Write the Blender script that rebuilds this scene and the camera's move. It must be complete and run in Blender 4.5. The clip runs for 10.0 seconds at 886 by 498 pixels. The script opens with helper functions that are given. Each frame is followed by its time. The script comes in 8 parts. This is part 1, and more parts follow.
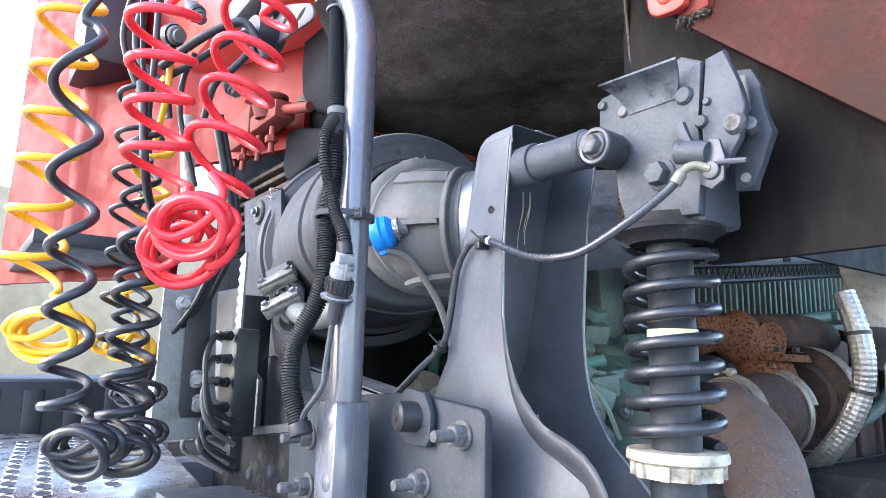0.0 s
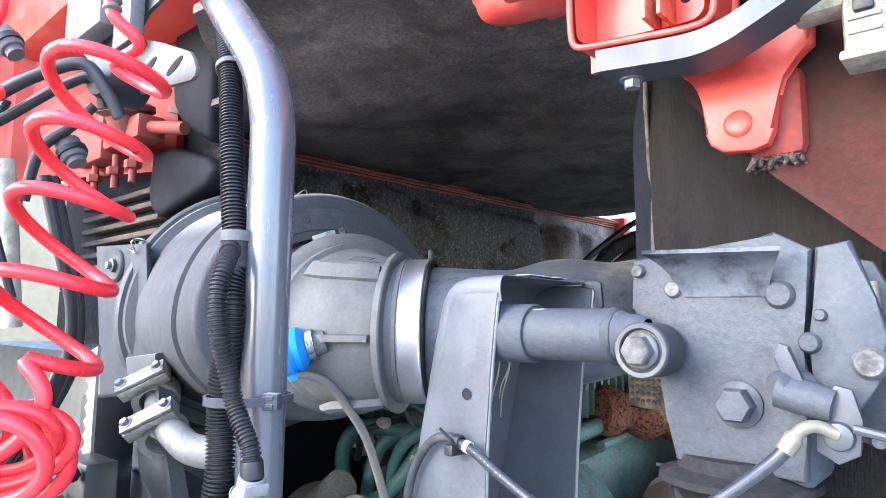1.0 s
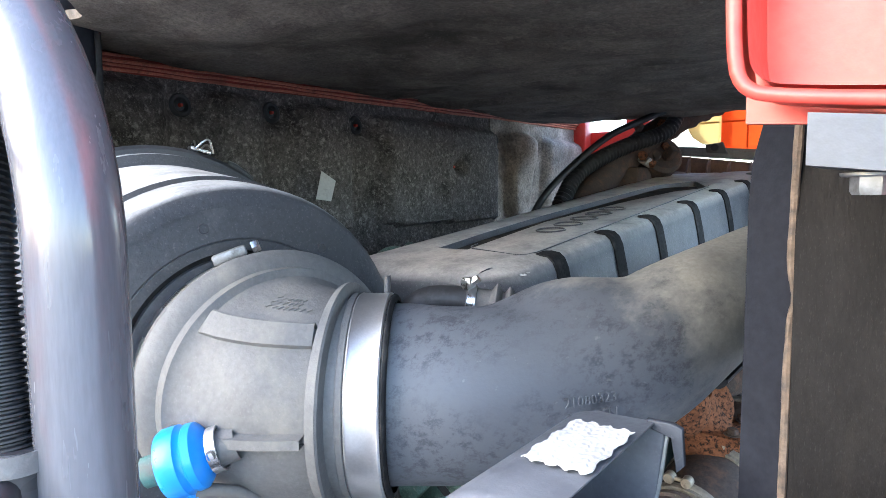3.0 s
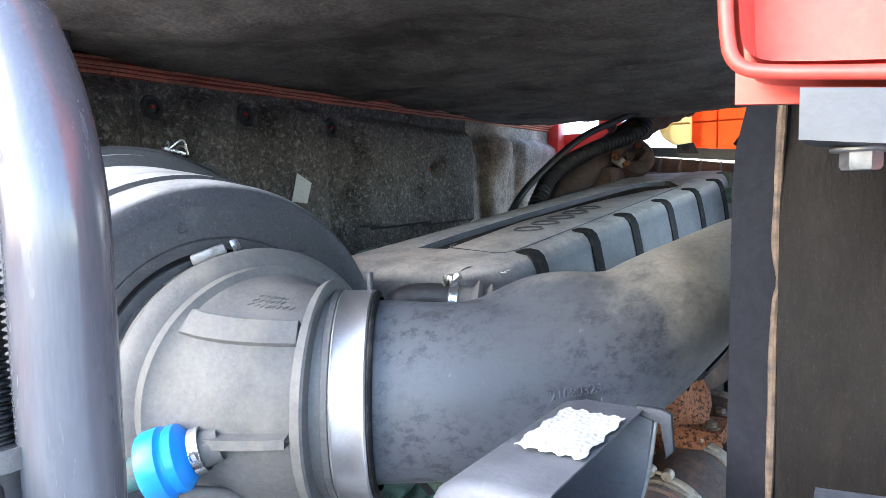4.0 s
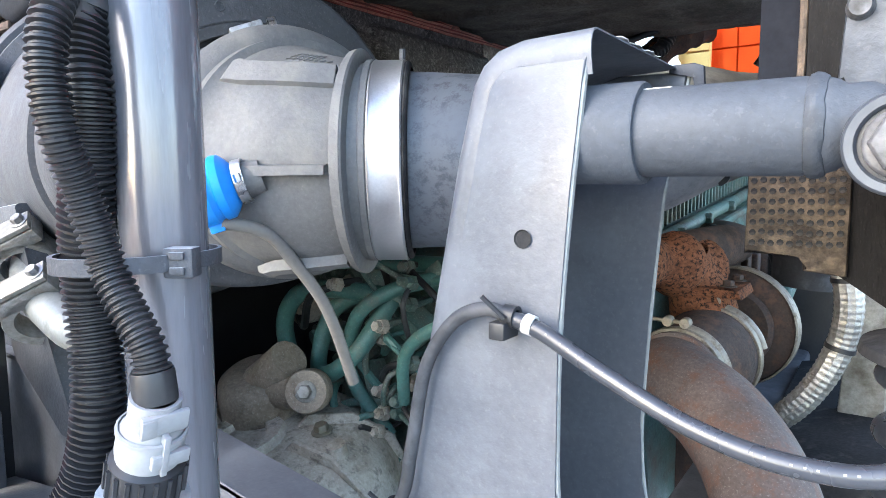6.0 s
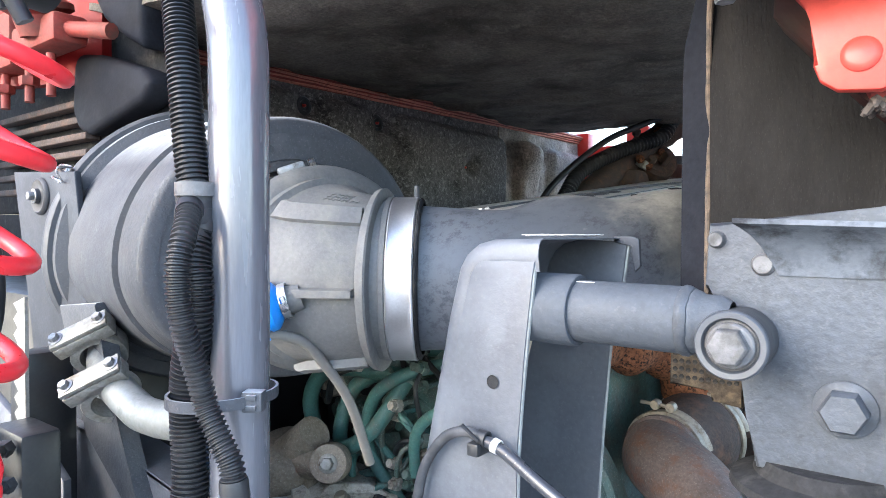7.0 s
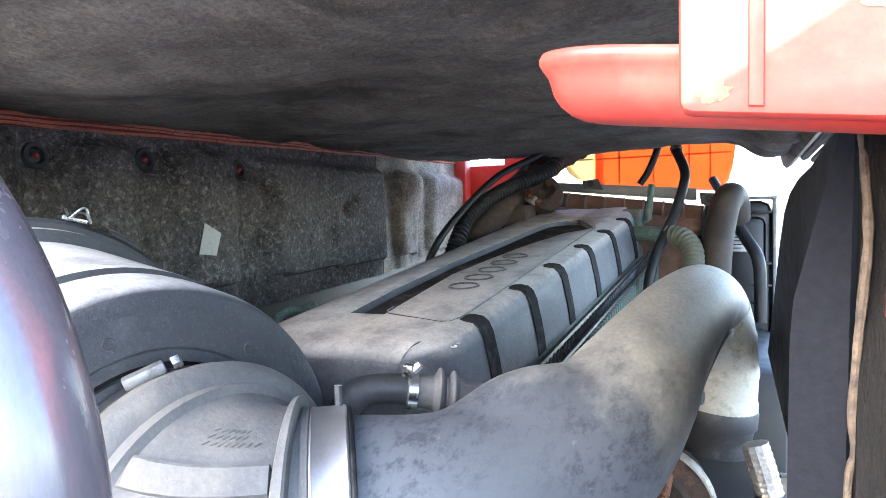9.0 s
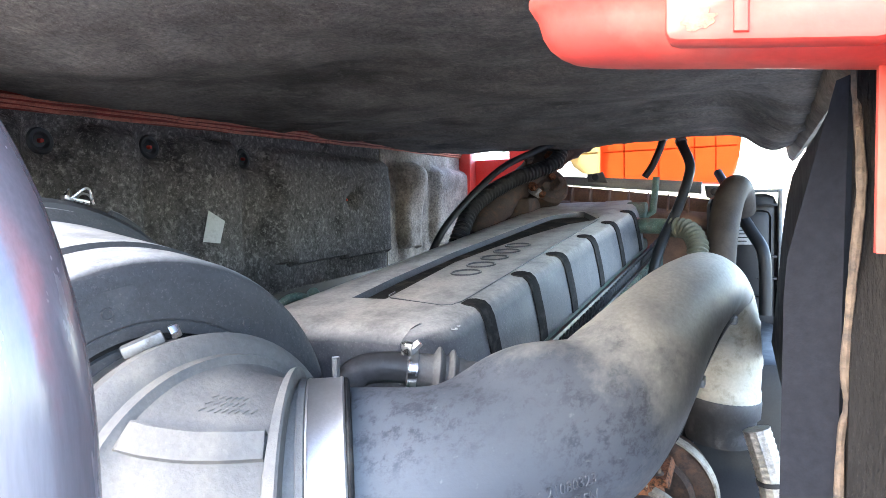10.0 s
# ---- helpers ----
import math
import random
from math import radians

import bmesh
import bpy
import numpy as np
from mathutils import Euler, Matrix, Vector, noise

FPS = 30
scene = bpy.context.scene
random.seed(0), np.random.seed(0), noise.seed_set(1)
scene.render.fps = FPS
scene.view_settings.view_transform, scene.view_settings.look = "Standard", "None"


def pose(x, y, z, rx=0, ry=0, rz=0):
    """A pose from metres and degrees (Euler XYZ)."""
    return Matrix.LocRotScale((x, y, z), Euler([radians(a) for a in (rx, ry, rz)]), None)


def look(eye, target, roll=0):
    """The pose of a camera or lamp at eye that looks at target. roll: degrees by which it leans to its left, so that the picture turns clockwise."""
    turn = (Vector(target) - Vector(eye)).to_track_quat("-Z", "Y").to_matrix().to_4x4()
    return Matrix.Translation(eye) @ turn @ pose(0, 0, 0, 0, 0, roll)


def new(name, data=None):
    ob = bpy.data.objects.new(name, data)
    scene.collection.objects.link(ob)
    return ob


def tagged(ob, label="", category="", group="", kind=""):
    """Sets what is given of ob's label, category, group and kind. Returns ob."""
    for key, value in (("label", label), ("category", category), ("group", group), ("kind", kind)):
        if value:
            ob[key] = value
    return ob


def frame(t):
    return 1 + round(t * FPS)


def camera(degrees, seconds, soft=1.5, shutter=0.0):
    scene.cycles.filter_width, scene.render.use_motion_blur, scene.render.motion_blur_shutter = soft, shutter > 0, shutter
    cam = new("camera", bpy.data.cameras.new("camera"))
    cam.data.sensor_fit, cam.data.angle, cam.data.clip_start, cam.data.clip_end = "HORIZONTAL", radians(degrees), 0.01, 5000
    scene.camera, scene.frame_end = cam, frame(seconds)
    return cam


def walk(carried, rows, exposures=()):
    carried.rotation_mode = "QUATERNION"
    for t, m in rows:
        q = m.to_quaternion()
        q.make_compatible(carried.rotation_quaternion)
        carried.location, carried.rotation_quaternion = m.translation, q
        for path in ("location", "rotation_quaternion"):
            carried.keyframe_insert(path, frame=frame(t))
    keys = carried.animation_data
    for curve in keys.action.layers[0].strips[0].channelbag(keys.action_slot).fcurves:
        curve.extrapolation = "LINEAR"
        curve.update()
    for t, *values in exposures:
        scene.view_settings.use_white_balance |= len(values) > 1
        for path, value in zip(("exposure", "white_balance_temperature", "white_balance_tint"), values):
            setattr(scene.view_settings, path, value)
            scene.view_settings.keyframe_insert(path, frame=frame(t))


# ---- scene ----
cam = camera(69.5, 10.0, soft=0.8)
PATH = [
    (0, (0.76, -1.205, 1.288), (-0.807, -0.011, 1.639), 1.4),
    (0.5, (0.678, -1.2, 1.422), (-0.747, 0.157, 1.783), 0.6),
    (1, (0.573, -1.138, 1.503), (-0.754, 0.341, 1.737), 0.6),
    (1.5, (0.469, -1.035, 1.589), (-0.649, 0.618, 1.443), -1.1),
    (2, (0.401, -0.97, 1.664), (-0.771, 0.623, 1.367), -0.5),
    (2.5, (0.401, -0.971, 1.667), (-0.806, 0.612, 1.474), -0.3),
    (4, (0.392, -0.977, 1.657), (-0.725, 0.674, 1.502), -1.0),
    (4.5, (0.396, -0.979, 1.643), (-0.721, 0.672, 1.486), -0.7),
    (5, (0.38, -1.003, 1.529), (-0.743, 0.643, 1.357), -0.5),
    (5.2, (0.377, -1.003, 1.491), (-0.75, 0.639, 1.314), -0.7),
    (6.3, (0.409, -1.022, 1.476), (-0.746, 0.597, 1.264), -0.2),
    (6.5, (0.422, -1.031, 1.489), (-0.745, 0.581, 1.287), -0.1),
    (7, (0.473, -1.095, 1.543), (-0.732, 0.501, 1.495), 0.3),
    (7.2, (0.4820, -1.1060, 1.5720), (-0.7350, 0.4840, 1.6480), 0.2),
    (7.5, (0.471, -1.091, 1.629), (-0.755, 0.484, 1.758), -0.1),
    (8, (0.378, -1.015, 1.744), (-0.763, 0.621, 1.595), -0.4),
    (8.1, (0.3576, -0.9988, 1.7553), (-0.7136, 0.6676, 1.5938), -0.7),
    (8.2, (0.3372, -0.9826, 1.7610), (-0.6642, 0.7142, 1.5926), -1.0),
    (8.3, (0.3236, -0.9718, 1.7585), (-0.6148, 0.7608, 1.5914), -1.2),
    (8.4, (0.3148, -0.9648, 1.7509), (-0.5654, 0.8074, 1.5902), -1.5),
    (8.5, (0.31, -0.961, 1.744), (-0.516, 0.854, 1.589), -1.8),
    (9, (0.304, -0.963, 1.726), (-0.514, 0.859, 1.61), -1.5),
    (9.5, (0.303, -0.965, 1.718), (-0.525, 0.852, 1.601), -1.5),
    (10, (0.31, -0.962, 1.705), (-0.525, 0.851, 1.588), -1.3),
]
EXPOSURE = [(0, 3.05, 6250, 15), (0.5, 3.5, 6200, 12), (1, 3.36, 6200, 12), (1.5, 3.46, 6400, 10), (2, 3.42, 6400, 10), (4.5, 3.46, 6400, 10), (5, 3.46, 6450, 10), (5.2, 3.45, 6450, 10), (6.5, 3.36, 6450, 10), (7, 3.34, 6450, 10), (7.5, 3.25, 6400, 10), (8, 3.0, 6250, 12), (8.5, 3.5, 6400, 11), (9, 3.93, 6400, 12), (10, 3.95, 6400, 12)]
walk(cam, [(t, look(eye, target, roll)) for t, eye, target, roll in PATH], EXPOSURE)

# ---- light ----
world = bpy.data.worlds.new("sky")
scene.world = world
world.use_nodes = True
SUN_EL, SUN_AZ = 30, 205         # hazy sun behind the truck: height over the horizon, turn from straight ahead to the right
wn = world.node_tree
sky = wn.nodes.new("ShaderNodeTexSky")
sky.sky_type = "NISHITA"
sky.sun_disc = False
sky.sun_elevation, sky.sun_rotation = radians(SUN_EL), radians(SUN_AZ)
wn.nodes["Background"].inputs["Strength"].default_value = 0.15
wn.links.new(sky.outputs[0], wn.nodes["Background"].inputs["Color"])
sun = new("sun", bpy.data.lights.new("sun", "SUN"))
sun.data.energy, sun.data.angle, sun.data.color = 0.28, radians(45), (1, 0.95, 0.88)
_e, _a = radians(SUN_EL), radians(SUN_AZ)
SUN_FROM = Vector((math.sin(_a) * math.cos(_e), math.cos(_a) * math.cos(_e), math.sin(_e)))
sun.matrix_world = look(SUN_FROM * 20, (0, 0, 0))


# ---- materials ----
def mat(name, base, rough=0.6, metal=0.0, spots=None, spot_scale=14.0, spot_at=(0.52, 0.72), grain=220.0, vary=0.12, bump=0.12,
        spot_rough=None, trans=0.0, coat=0.0, spec=0.5, stretch=None, speck=0.0, dust=None, bare=None, scuff=None, relief=0.0):
    """A surface with fine grain, broad variation and stains or dust in the colour given as spots."""
    m = bpy.data.materials.new(name)
    m.use_nodes = True
    n, l = m.node_tree.nodes, m.node_tree.links
    b = n["Principled BSDF"]
    co = n.new("ShaderNodeTexCoord").outputs["Object"]

    if stretch:
        mp = n.new("ShaderNodeMapping")
        mp.inputs["Scale"].default_value = stretch
        l.new(co, mp.inputs["Vector"])
        co = mp.outputs[0]

    def noisy(scale, detail=4.0, rough_=0.6):
        t = n.new("ShaderNodeTexNoise")
        t.inputs["Scale"].default_value, t.inputs["Detail"].default_value, t.inputs["Roughness"].default_value = scale, detail, rough_
        l.new(co, t.inputs["Vector"])
        return t.outputs["Fac"]

    def ramp(fac, lo, hi, a, c):
        r = n.new("ShaderNodeValToRGB")
        r.color_ramp.elements[0].position, r.color_ramp.elements[1].position = lo, hi
        r.color_ramp.elements[0].color, r.color_ramp.elements[1].color = a, c
        l.new(fac, r.inputs[0])
        return r.outputs[0]

    def mix(fac, a, c, kind="MIX"):
        x = n.new("ShaderNodeMix")
        x.data_type, x.blend_type = "RGBA", kind
        for k, v in ((0, fac), (6, a), (7, c)):
            if isinstance(v, (int, float)):
                x.inputs[k].default_value = v
            elif isinstance(v, tuple):
                x.inputs[k].default_value = (*v[:3], 1)
            else:
                l.new(v, x.inputs[k])
        return x.outputs[2]

    lo, hi = 1 - vary, 1 + vary
    col = mix(1.0, tuple(base), ramp(noisy(9.0), 0.3, 0.7, (lo, lo, lo, 1), (hi, hi, hi, 1)), "MULTIPLY")
    g = noisy(grain, 3.0)
    col = mix(1.0, col, ramp(g, 0.3, 0.7, (1 - vary * 0.8,) * 3 + (1,), (1 + vary * 0.8,) * 3 + (1,)), "MULTIPLY")
    rg = ramp(noisy(30.0), 0.3, 0.7, (max(rough - 0.08, 0.02),) * 3 + (1,), (min(rough + 0.1, 1),) * 3 + (1,))
    if spots:
        f = ramp(noisy(spot_scale, 6.0, 0.68), *spot_at, (0, 0, 0, 1), (1, 1, 1, 1))
        col = mix(f, col, tuple(spots))
        rg = mix(f, rg, ((spot_rough or 0.85),) * 3)
    if scuff:
        # a second layer of marks: colour, scale, from, to, strength
        f = ramp(noisy(scuff[1], 7.0, 0.74), scuff[2], scuff[3], (0, 0, 0, 1), (scuff[4],) * 3 + (1,))
        col = mix(f, col, tuple(scuff[0]))
    if speck:
        f = ramp(noisy(420.0, 2.0), 0.60, 0.70, (0, 0, 0, 1), (speck, speck, speck, 1))
        col = mix(f, col, (0.5, 0.48, 0.44))
        f = ramp(noisy(75.0, 5.0, 0.7), 0.36, 0.46, (speck, speck, speck, 1), (0, 0, 0, 1))
        col = mix(f, col, (0.02, 0.02, 0.02))
    if dust:
        # settled dust on faces that look upwards, patchy
        sep = n.new("ShaderNodeSeparateXYZ")
        l.new(n.new("ShaderNodeNewGeometry").outputs["Normal"], sep.inputs[0])
        f = ramp(sep.outputs[2], dust[1], dust[2], (0, 0, 0, 1), (1, 1, 1, 1))
        f = mix(1.0, f, ramp(noisy(16.0, 6.0, 0.7), 0.34, 0.56, (0.45, 0.45, 0.45, 1), (1, 1, 1, 1)), "MULTIPLY")
        col = mix(f, col, mix(1.0, dust[0], ramp(g, 0.3, 0.7, (0.85, 0.85, 0.85, 1), (1.12, 1.12, 1.12, 1)), "MULTIPLY"))
        rg = mix(f, rg, (0.8, 0.8, 0.8))
    if bare:
        # wiped, bare stretch between two places along y, with a ragged border
        sep = n.new("ShaderNodeSeparateXYZ")
        l.new(n.new("ShaderNodeTexCoord").outputs["Object"], sep.inputs[0])
        mr = n.new("ShaderNodeMapRange")
        mr.inputs["From Min"].default_value, mr.inputs["From Max"].default_value = bare[1], bare[2]
        mr.inputs["To Min"].default_value, mr.inputs["To Max"].default_value = 1.0, 0.0
        l.new(sep.outputs[1], mr.inputs["Value"])
        ad = n.new("ShaderNodeMath")
        l.new(mr.outputs[0], ad.inputs[0])
        l.new(noisy(18.0, 6.0, 0.7), ad.inputs[1])
        f = ramp(ad.outputs[0], 0.62, 1.15, (0, 0, 0, 1), (0.95, 0.95, 0.95, 1))
        col = mix(f, col, bare[0])
        rg = mix(f, rg, (0.55, 0.55, 0.55))
        near = mix(1.0, f, ramp(noisy(9.0, 3.0), 0.34, 0.52, (0, 0, 0, 1), (1, 1, 1, 1)), "MULTIPLY")
        marks = mix(1.0, near, ramp(noisy(105.0, 8.0, 0.8), 0.49, 0.60, (0, 0, 0, 1), (0.72, 0.72, 0.72, 1)), "MULTIPLY")
        col = mix(marks, col, (0.026, 0.029, 0.037))
        f = ramp(noisy(150.0, 3.0, 0.6), 0.68, 0.74, (0, 0, 0, 1), (0.2, 0.2, 0.2, 1))
        col = mix(f, col, (0.33, 0.32, 0.30))
    l.new(col, b.inputs["Base Color"])
    l.new(rg, b.inputs["Roughness"])
    b.inputs["Metallic"].default_value = metal
    b.inputs["Specular IOR Level"].default_value = spec
    b.inputs["Coat Weight"].default_value = coat
    b.inputs["Coat Roughness"].default_value = 0.15
    if trans:
        b.inputs["Transmission Weight"].default_value = trans
        b.inputs["IOR"].default_value = 1.15
    if bump:
        k = n.new("ShaderNodeBump")
        k.inputs["Strength"].default_value, k.inputs["Distance"].default_value = bump, 0.002
        l.new(g, k.inputs["Height"])
        if relief:
            k2 = n.new("ShaderNodeBump")
            k2.inputs["Strength"].default_value, k2.inputs["Distance"].default_value = relief, 0.012
            l.new(noisy(26.0, 6.0, 0.62), k2.inputs["Height"])
            l.new(k2.outputs[0], k.inputs["Normal"])
        l.new(k.outputs[0], b.inputs["Normal"])
    return m


M_PIPE = mat("grey_painted_steel", (0.135, 0.138, 0.155), 0.22, 0.3, spots=(0.165, 0.168, 0.18), spot_scale=8, spot_rough=0.32, vary=0.1, bump=0.03, stretch=(4.0, 4.0, 0.4))
M_ARM = mat("grey_satin_steel", (0.090, 0.096, 0.110), 0.38, 0.15, spots=(0.145, 0.152, 0.165), spot_scale=9, vary=0.12, bump=0.12, speck=0.04)
M_PLATE = mat("worn_grey_cast", (0.052, 0.059, 0.070), 0.52, 0.0, spots=(0.030, 0.033, 0.037), spot_scale=24, spot_at=(0.50, 0.74), vary=0.16, bump=0.35, spec=0.3, speck=0.035)
M_PLAST = mat("dusty_grey_plastic", (0.046, 0.049, 0.056), 0.58, spots=(0.085, 0.086, 0.088), spot_scale=10, spot_at=(0.48, 0.85), vary=0.16, spec=0.4, bump=0.4, speck=0.07, dust=((0.37, 0.385, 0.40), 0.62, 0.96))
M_DISC = mat("dark_grey_plastic", (0.052, 0.055, 0.061), 0.6, spots=(0.11, 0.11, 0.112), spot_scale=16, vary=0.16, spec=0.4, bump=0.35, speck=0.08)
M_ELBOW = mat("light_grey_plastic", (0.118, 0.118, 0.117), 0.56, spots=(0.19, 0.182, 0.165), spot_scale=12, vary=0.14, spec=0.4, bump=0.3, speck=0.05)
M_HOSE = mat("dusty_rubber_hose", (0.235, 0.226, 0.203), 0.46, spots=(0.150, 0.143, 0.130), spot_scale=22, spot_at=(0.50, 0.80), vary=0.12, bump=0.14, spot_rough=0.5, stretch=(1.0, 0.45, 1.0), speck=0.05, dust=((0.43, 0.405, 0.35), 0.10, 0.95), bare=((0.086, 0.096, 0.114), -0.62, -0.28))
M_COVER = mat("dusty_black_cover", (0.072, 0.078, 0.090), 0.55, spots=(0.13, 0.132, 0.135), spot_scale=9, spot_at=(0.42, 0.78), vary=0.2, bump=0.4, speck=0.15, dust=((0.46, 0.445, 0.42), 0.30, 0.80))
M_SLOT = mat("dirty_slot", (0.022, 0.022, 0.022), 0.8, spots=(0.10, 0.085, 0.07), spot_scale=22, spot_at=(0.5, 0.68), vary=0.3, bump=0.3, spec=0.15)
M_BLACK = mat("black_plastic", (0.016, 0.017, 0.019), 0.45, vary=0.2, bump=0.08)
M_RUBBER = mat("black_rubber", (0.028, 0.029, 0.032), 0.55, spots=(0.09, 0.09, 0.095), spot_scale=20, vary=0.2)
M_LINER = mat("sooty_insulation", (0.098, 0.089, 0.085), 0.7, spots=(0.026, 0.023, 0.022), spot_scale=9, spot_at=(0.46, 0.66), grain=150, vary=0.5, bump=1.0, spec=0.15, speck=0.3, scuff=((0.30, 0.28, 0.265), 95, 0.52, 0.68, 0.8), relief=0.4)
M_LINERPALE = mat("pale_dusty_lit_insulation", (0.30, 0.26, 0.22), 0.75, spots=(0.10, 0.085, 0.072), spot_scale=11, spot_at=(0.48, 0.70), grain=150, vary=0.4, bump=1.0, spec=0.15, speck=0.25, relief=0.4)
M_ROOF = mat("black_felt_lining", (0.140, 0.121, 0.104), 0.75, spots=(0.050, 0.043, 0.036), spot_scale=5, spot_at=(0.46, 0.68), grain=170, vary=0.35, bump=0.8, spec=0.14, speck=0.14, scuff=((0.36, 0.32, 0.27), 30, 0.56, 0.80, 0.6), relief=0.4)
M_SHIELD = mat("brown_black_shield", (0.0095, 0.0085, 0.008), 0.65, spots=(0.030, 0.026, 0.022), spot_scale=6, spot_at=(0.52, 0.82), grain=120, vary=0.3, bump=0.6, spec=0.12, stretch=(4.0, 4.0, 1.0), speck=0.02)
M_RED = mat("red_cab_paint", (0.52, 0.055, 0.040), 0.40, spots=(0.47, 0.15, 0.105), spot_scale=12, spot_at=(0.50, 0.85), vary=0.12, bump=0.06, coat=0.08, spec=0.35)
M_REDDIRT = mat("dirty_red_paint", (0.21, 0.028, 0.020), 0.6, spots=(0.085, 0.05, 0.037), spot_scale=16, spot_at=(0.42, 0.75), vary=0.25, bump=0.2, spec=0.3)
M_COILR = mat("red_air_hose", (0.75, 0.035, 0.045), 0.3, vary=0.06, bump=0.02)
M_COILY = mat("yellow_air_hose", (0.80, 0.43, 0.012), 0.32, vary=0.06, bump=0.02)
M_COILB = mat("black_air_hose", (0.02, 0.022, 0.026), 0.36, vary=0.1, bump=0.03)
M_STEEL = mat("bright_steel", (0.62, 0.62, 0.62), 0.28, 1.0, spots=(0.3, 0.28, 0.25), spot_scale=30, spot_at=(0.6, 0.8), vary=0.06, bump=0.05)
M_ZINC = mat("zinc_plated", (0.27, 0.275, 0.28), 0.45, 0.7, spots=(0.11, 0.10, 0.088), spot_scale=60, spot_at=(0.48, 0.72), vary=0.2, bump=0.15)
M_ALU = mat("raw_aluminium", (0.33, 0.32, 0.295), 0.55, 0.6, spots=(0.15, 0.13, 0.10), spot_scale=22, spot_at=(0.45, 0.7), vary=0.2, bump=0.3)
M_BLUE = mat("blue_plastic", (0.01, 0.25, 0.75), 0.35, vary=0.06, bump=0.03)
M_GREEN = mat("green_engine_paint", (0.078, 0.142, 0.122), 0.5, spots=(0.15, 0.135, 0.11), spot_scale=16, spot_at=(0.45, 0.7), vary=0.25, bump=0.25, speck=0.35)
M_GREENHOSE = mat("green_hose", (0.055, 0.15, 0.132), 0.5, spots=(0.12, 0.13, 0.11), spot_scale=25, vary=0.15, bump=0.1, speck=0.12)
M_CAST = mat("dusty_cast_housing", (0.42, 0.385, 0.325), 0.7, 0.1, spots=(0.20, 0.17, 0.125), spot_scale=20, spot_at=(0.5, 0.72), vary=0.22, bump=0.4, speck=0.45)
# sill red: brown dirt spots, and a base darkened to include its shade
M_SILL = mat("dirty_shaded_sill_paint", (0.050, 0.011, 0.0085), 0.6, spots=(0.034, 0.022, 0.017), spot_scale=7, spot_at=(0.38, 0.58), vary=0.35, bump=0.25, spec=0.15)
M_SPRING = mat("black_painted_spring", (0.016, 0.017, 0.021), 0.3, spots=(0.05, 0.052, 0.06), spot_scale=40, spot_at=(0.55, 0.75), vary=0.2, bump=0.05, coat=0.05)
M_RUST = mat("rusty_cast_iron", (0.165, 0.068, 0.036), 0.9, spots=(0.025, 0.017, 0.014), spot_scale=170, spot_at=(0.50, 0.60), grain=150, vary=0.35, bump=0.8, spec=0.1)
M_RUSTPIPE = mat("brown_exhaust_steel", (0.115, 0.085, 0.073), 0.75, 0.1, spots=(0.15, 0.075, 0.05), spot_scale=38, spot_at=(0.48, 0.66), grain=240, vary=0.3, bump=0.4, speck=0.16)
M_DARKRUST = mat("dark_turbine_iron", (0.055, 0.038, 0.031), 0.85, 0.1, spots=(0.12, 0.062, 0.04), spot_scale=45, spot_at=(0.5, 0.7), vary=0.3, bump=0.6)
M_TANKO = mat("orange_coolant_tank", (0.95, 0.11, 0.02), 0.4, trans=0.4, vary=0.06, bump=0.02)
M_TANKY = mat("cream_tank_plastic", (0.72, 0.46, 0.17), 0.45, trans=0.5, vary=0.06, bump=0.02)
M_PAPER = mat("white_label_paper", (0.50, 0.495, 0.475), 0.7, spots=(0.33, 0.32, 0.29), spot_scale=30, vary=0.08)
M_BEIGE = mat("tan_label_paper", (0.55, 0.48, 0.36), 0.8, vary=0.08)
M_EDGE = mat("worn_foam_edge", (0.105, 0.076, 0.053), 0.9, spots=(0.04, 0.032, 0.028), spot_scale=60, spot_at=(0.45, 0.65), grain=160, vary=0.4, bump=1.0)
M_GRIME = mat("grimy_white_plastic", (0.40, 0.37, 0.29), 0.6, spots=(0.10, 0.085, 0.065), spot_scale=45, spot_at=(0.42, 0.7), vary=0.2, bump=0.2)
M_BRASS = mat("dull_brass", (0.45, 0.30, 0.10), 0.4, 0.8, vary=0.15, bump=0.1)
M_BAR = mat("pale_blue_grey_bar", (0.052, 0.058, 0.068), 0.45, 0.1, spots=(0.065, 0.07, 0.08), spot_scale=12, vary=0.12, bump=0.08)
M_MATT = mat("matt_black_rubber", (0.02, 0.02, 0.021), 0.85, spots=(0.06, 0.058, 0.055), spot_scale=30, spec=0.1, vary=0.3, bump=0.2)
M_SHEET = mat("smooth_black_sheet", (0.012, 0.013, 0.017), 0.7, spots=(0.026, 0.028, 0.035), spot_scale=5, spec=0.08, vary=0.2, bump=0.15)
M_BOLT = mat("dull_bolt_steel", (0.10, 0.10, 0.104), 0.58, 0.1, spots=(0.045, 0.043, 0.04), spot_scale=90, spot_at=(0.45, 0.66), vary=0.25, bump=0.3)
M_TRAILER = mat("cream_trailer_side", (0.36, 0.275, 0.17), 0.6, spots=(0.25, 0.19, 0.12), spot_scale=1.2, vary=0.1)
M_CREAM = mat("cream_moulding", (0.42, 0.40, 0.33), 0.55, spots=(0.22, 0.20, 0.15), spot_scale=30, vary=0.1, bump=0.08, speck=0.1)
M_CONDUIT = mat("black_conduit", (0.014, 0.015, 0.017), 0.42, spots=(0.035, 0.035, 0.036), spot_scale=30, vary=0.2, bump=0.05, spec=0.35)
M_SEAM = mat("rusty_red_seam", (0.42, 0.125, 0.075), 0.5, spots=(0.13, 0.06, 0.04), spot_scale=34, spot_at=(0.54, 0.68), vary=0.3, bump=0.3, speck=0.2)
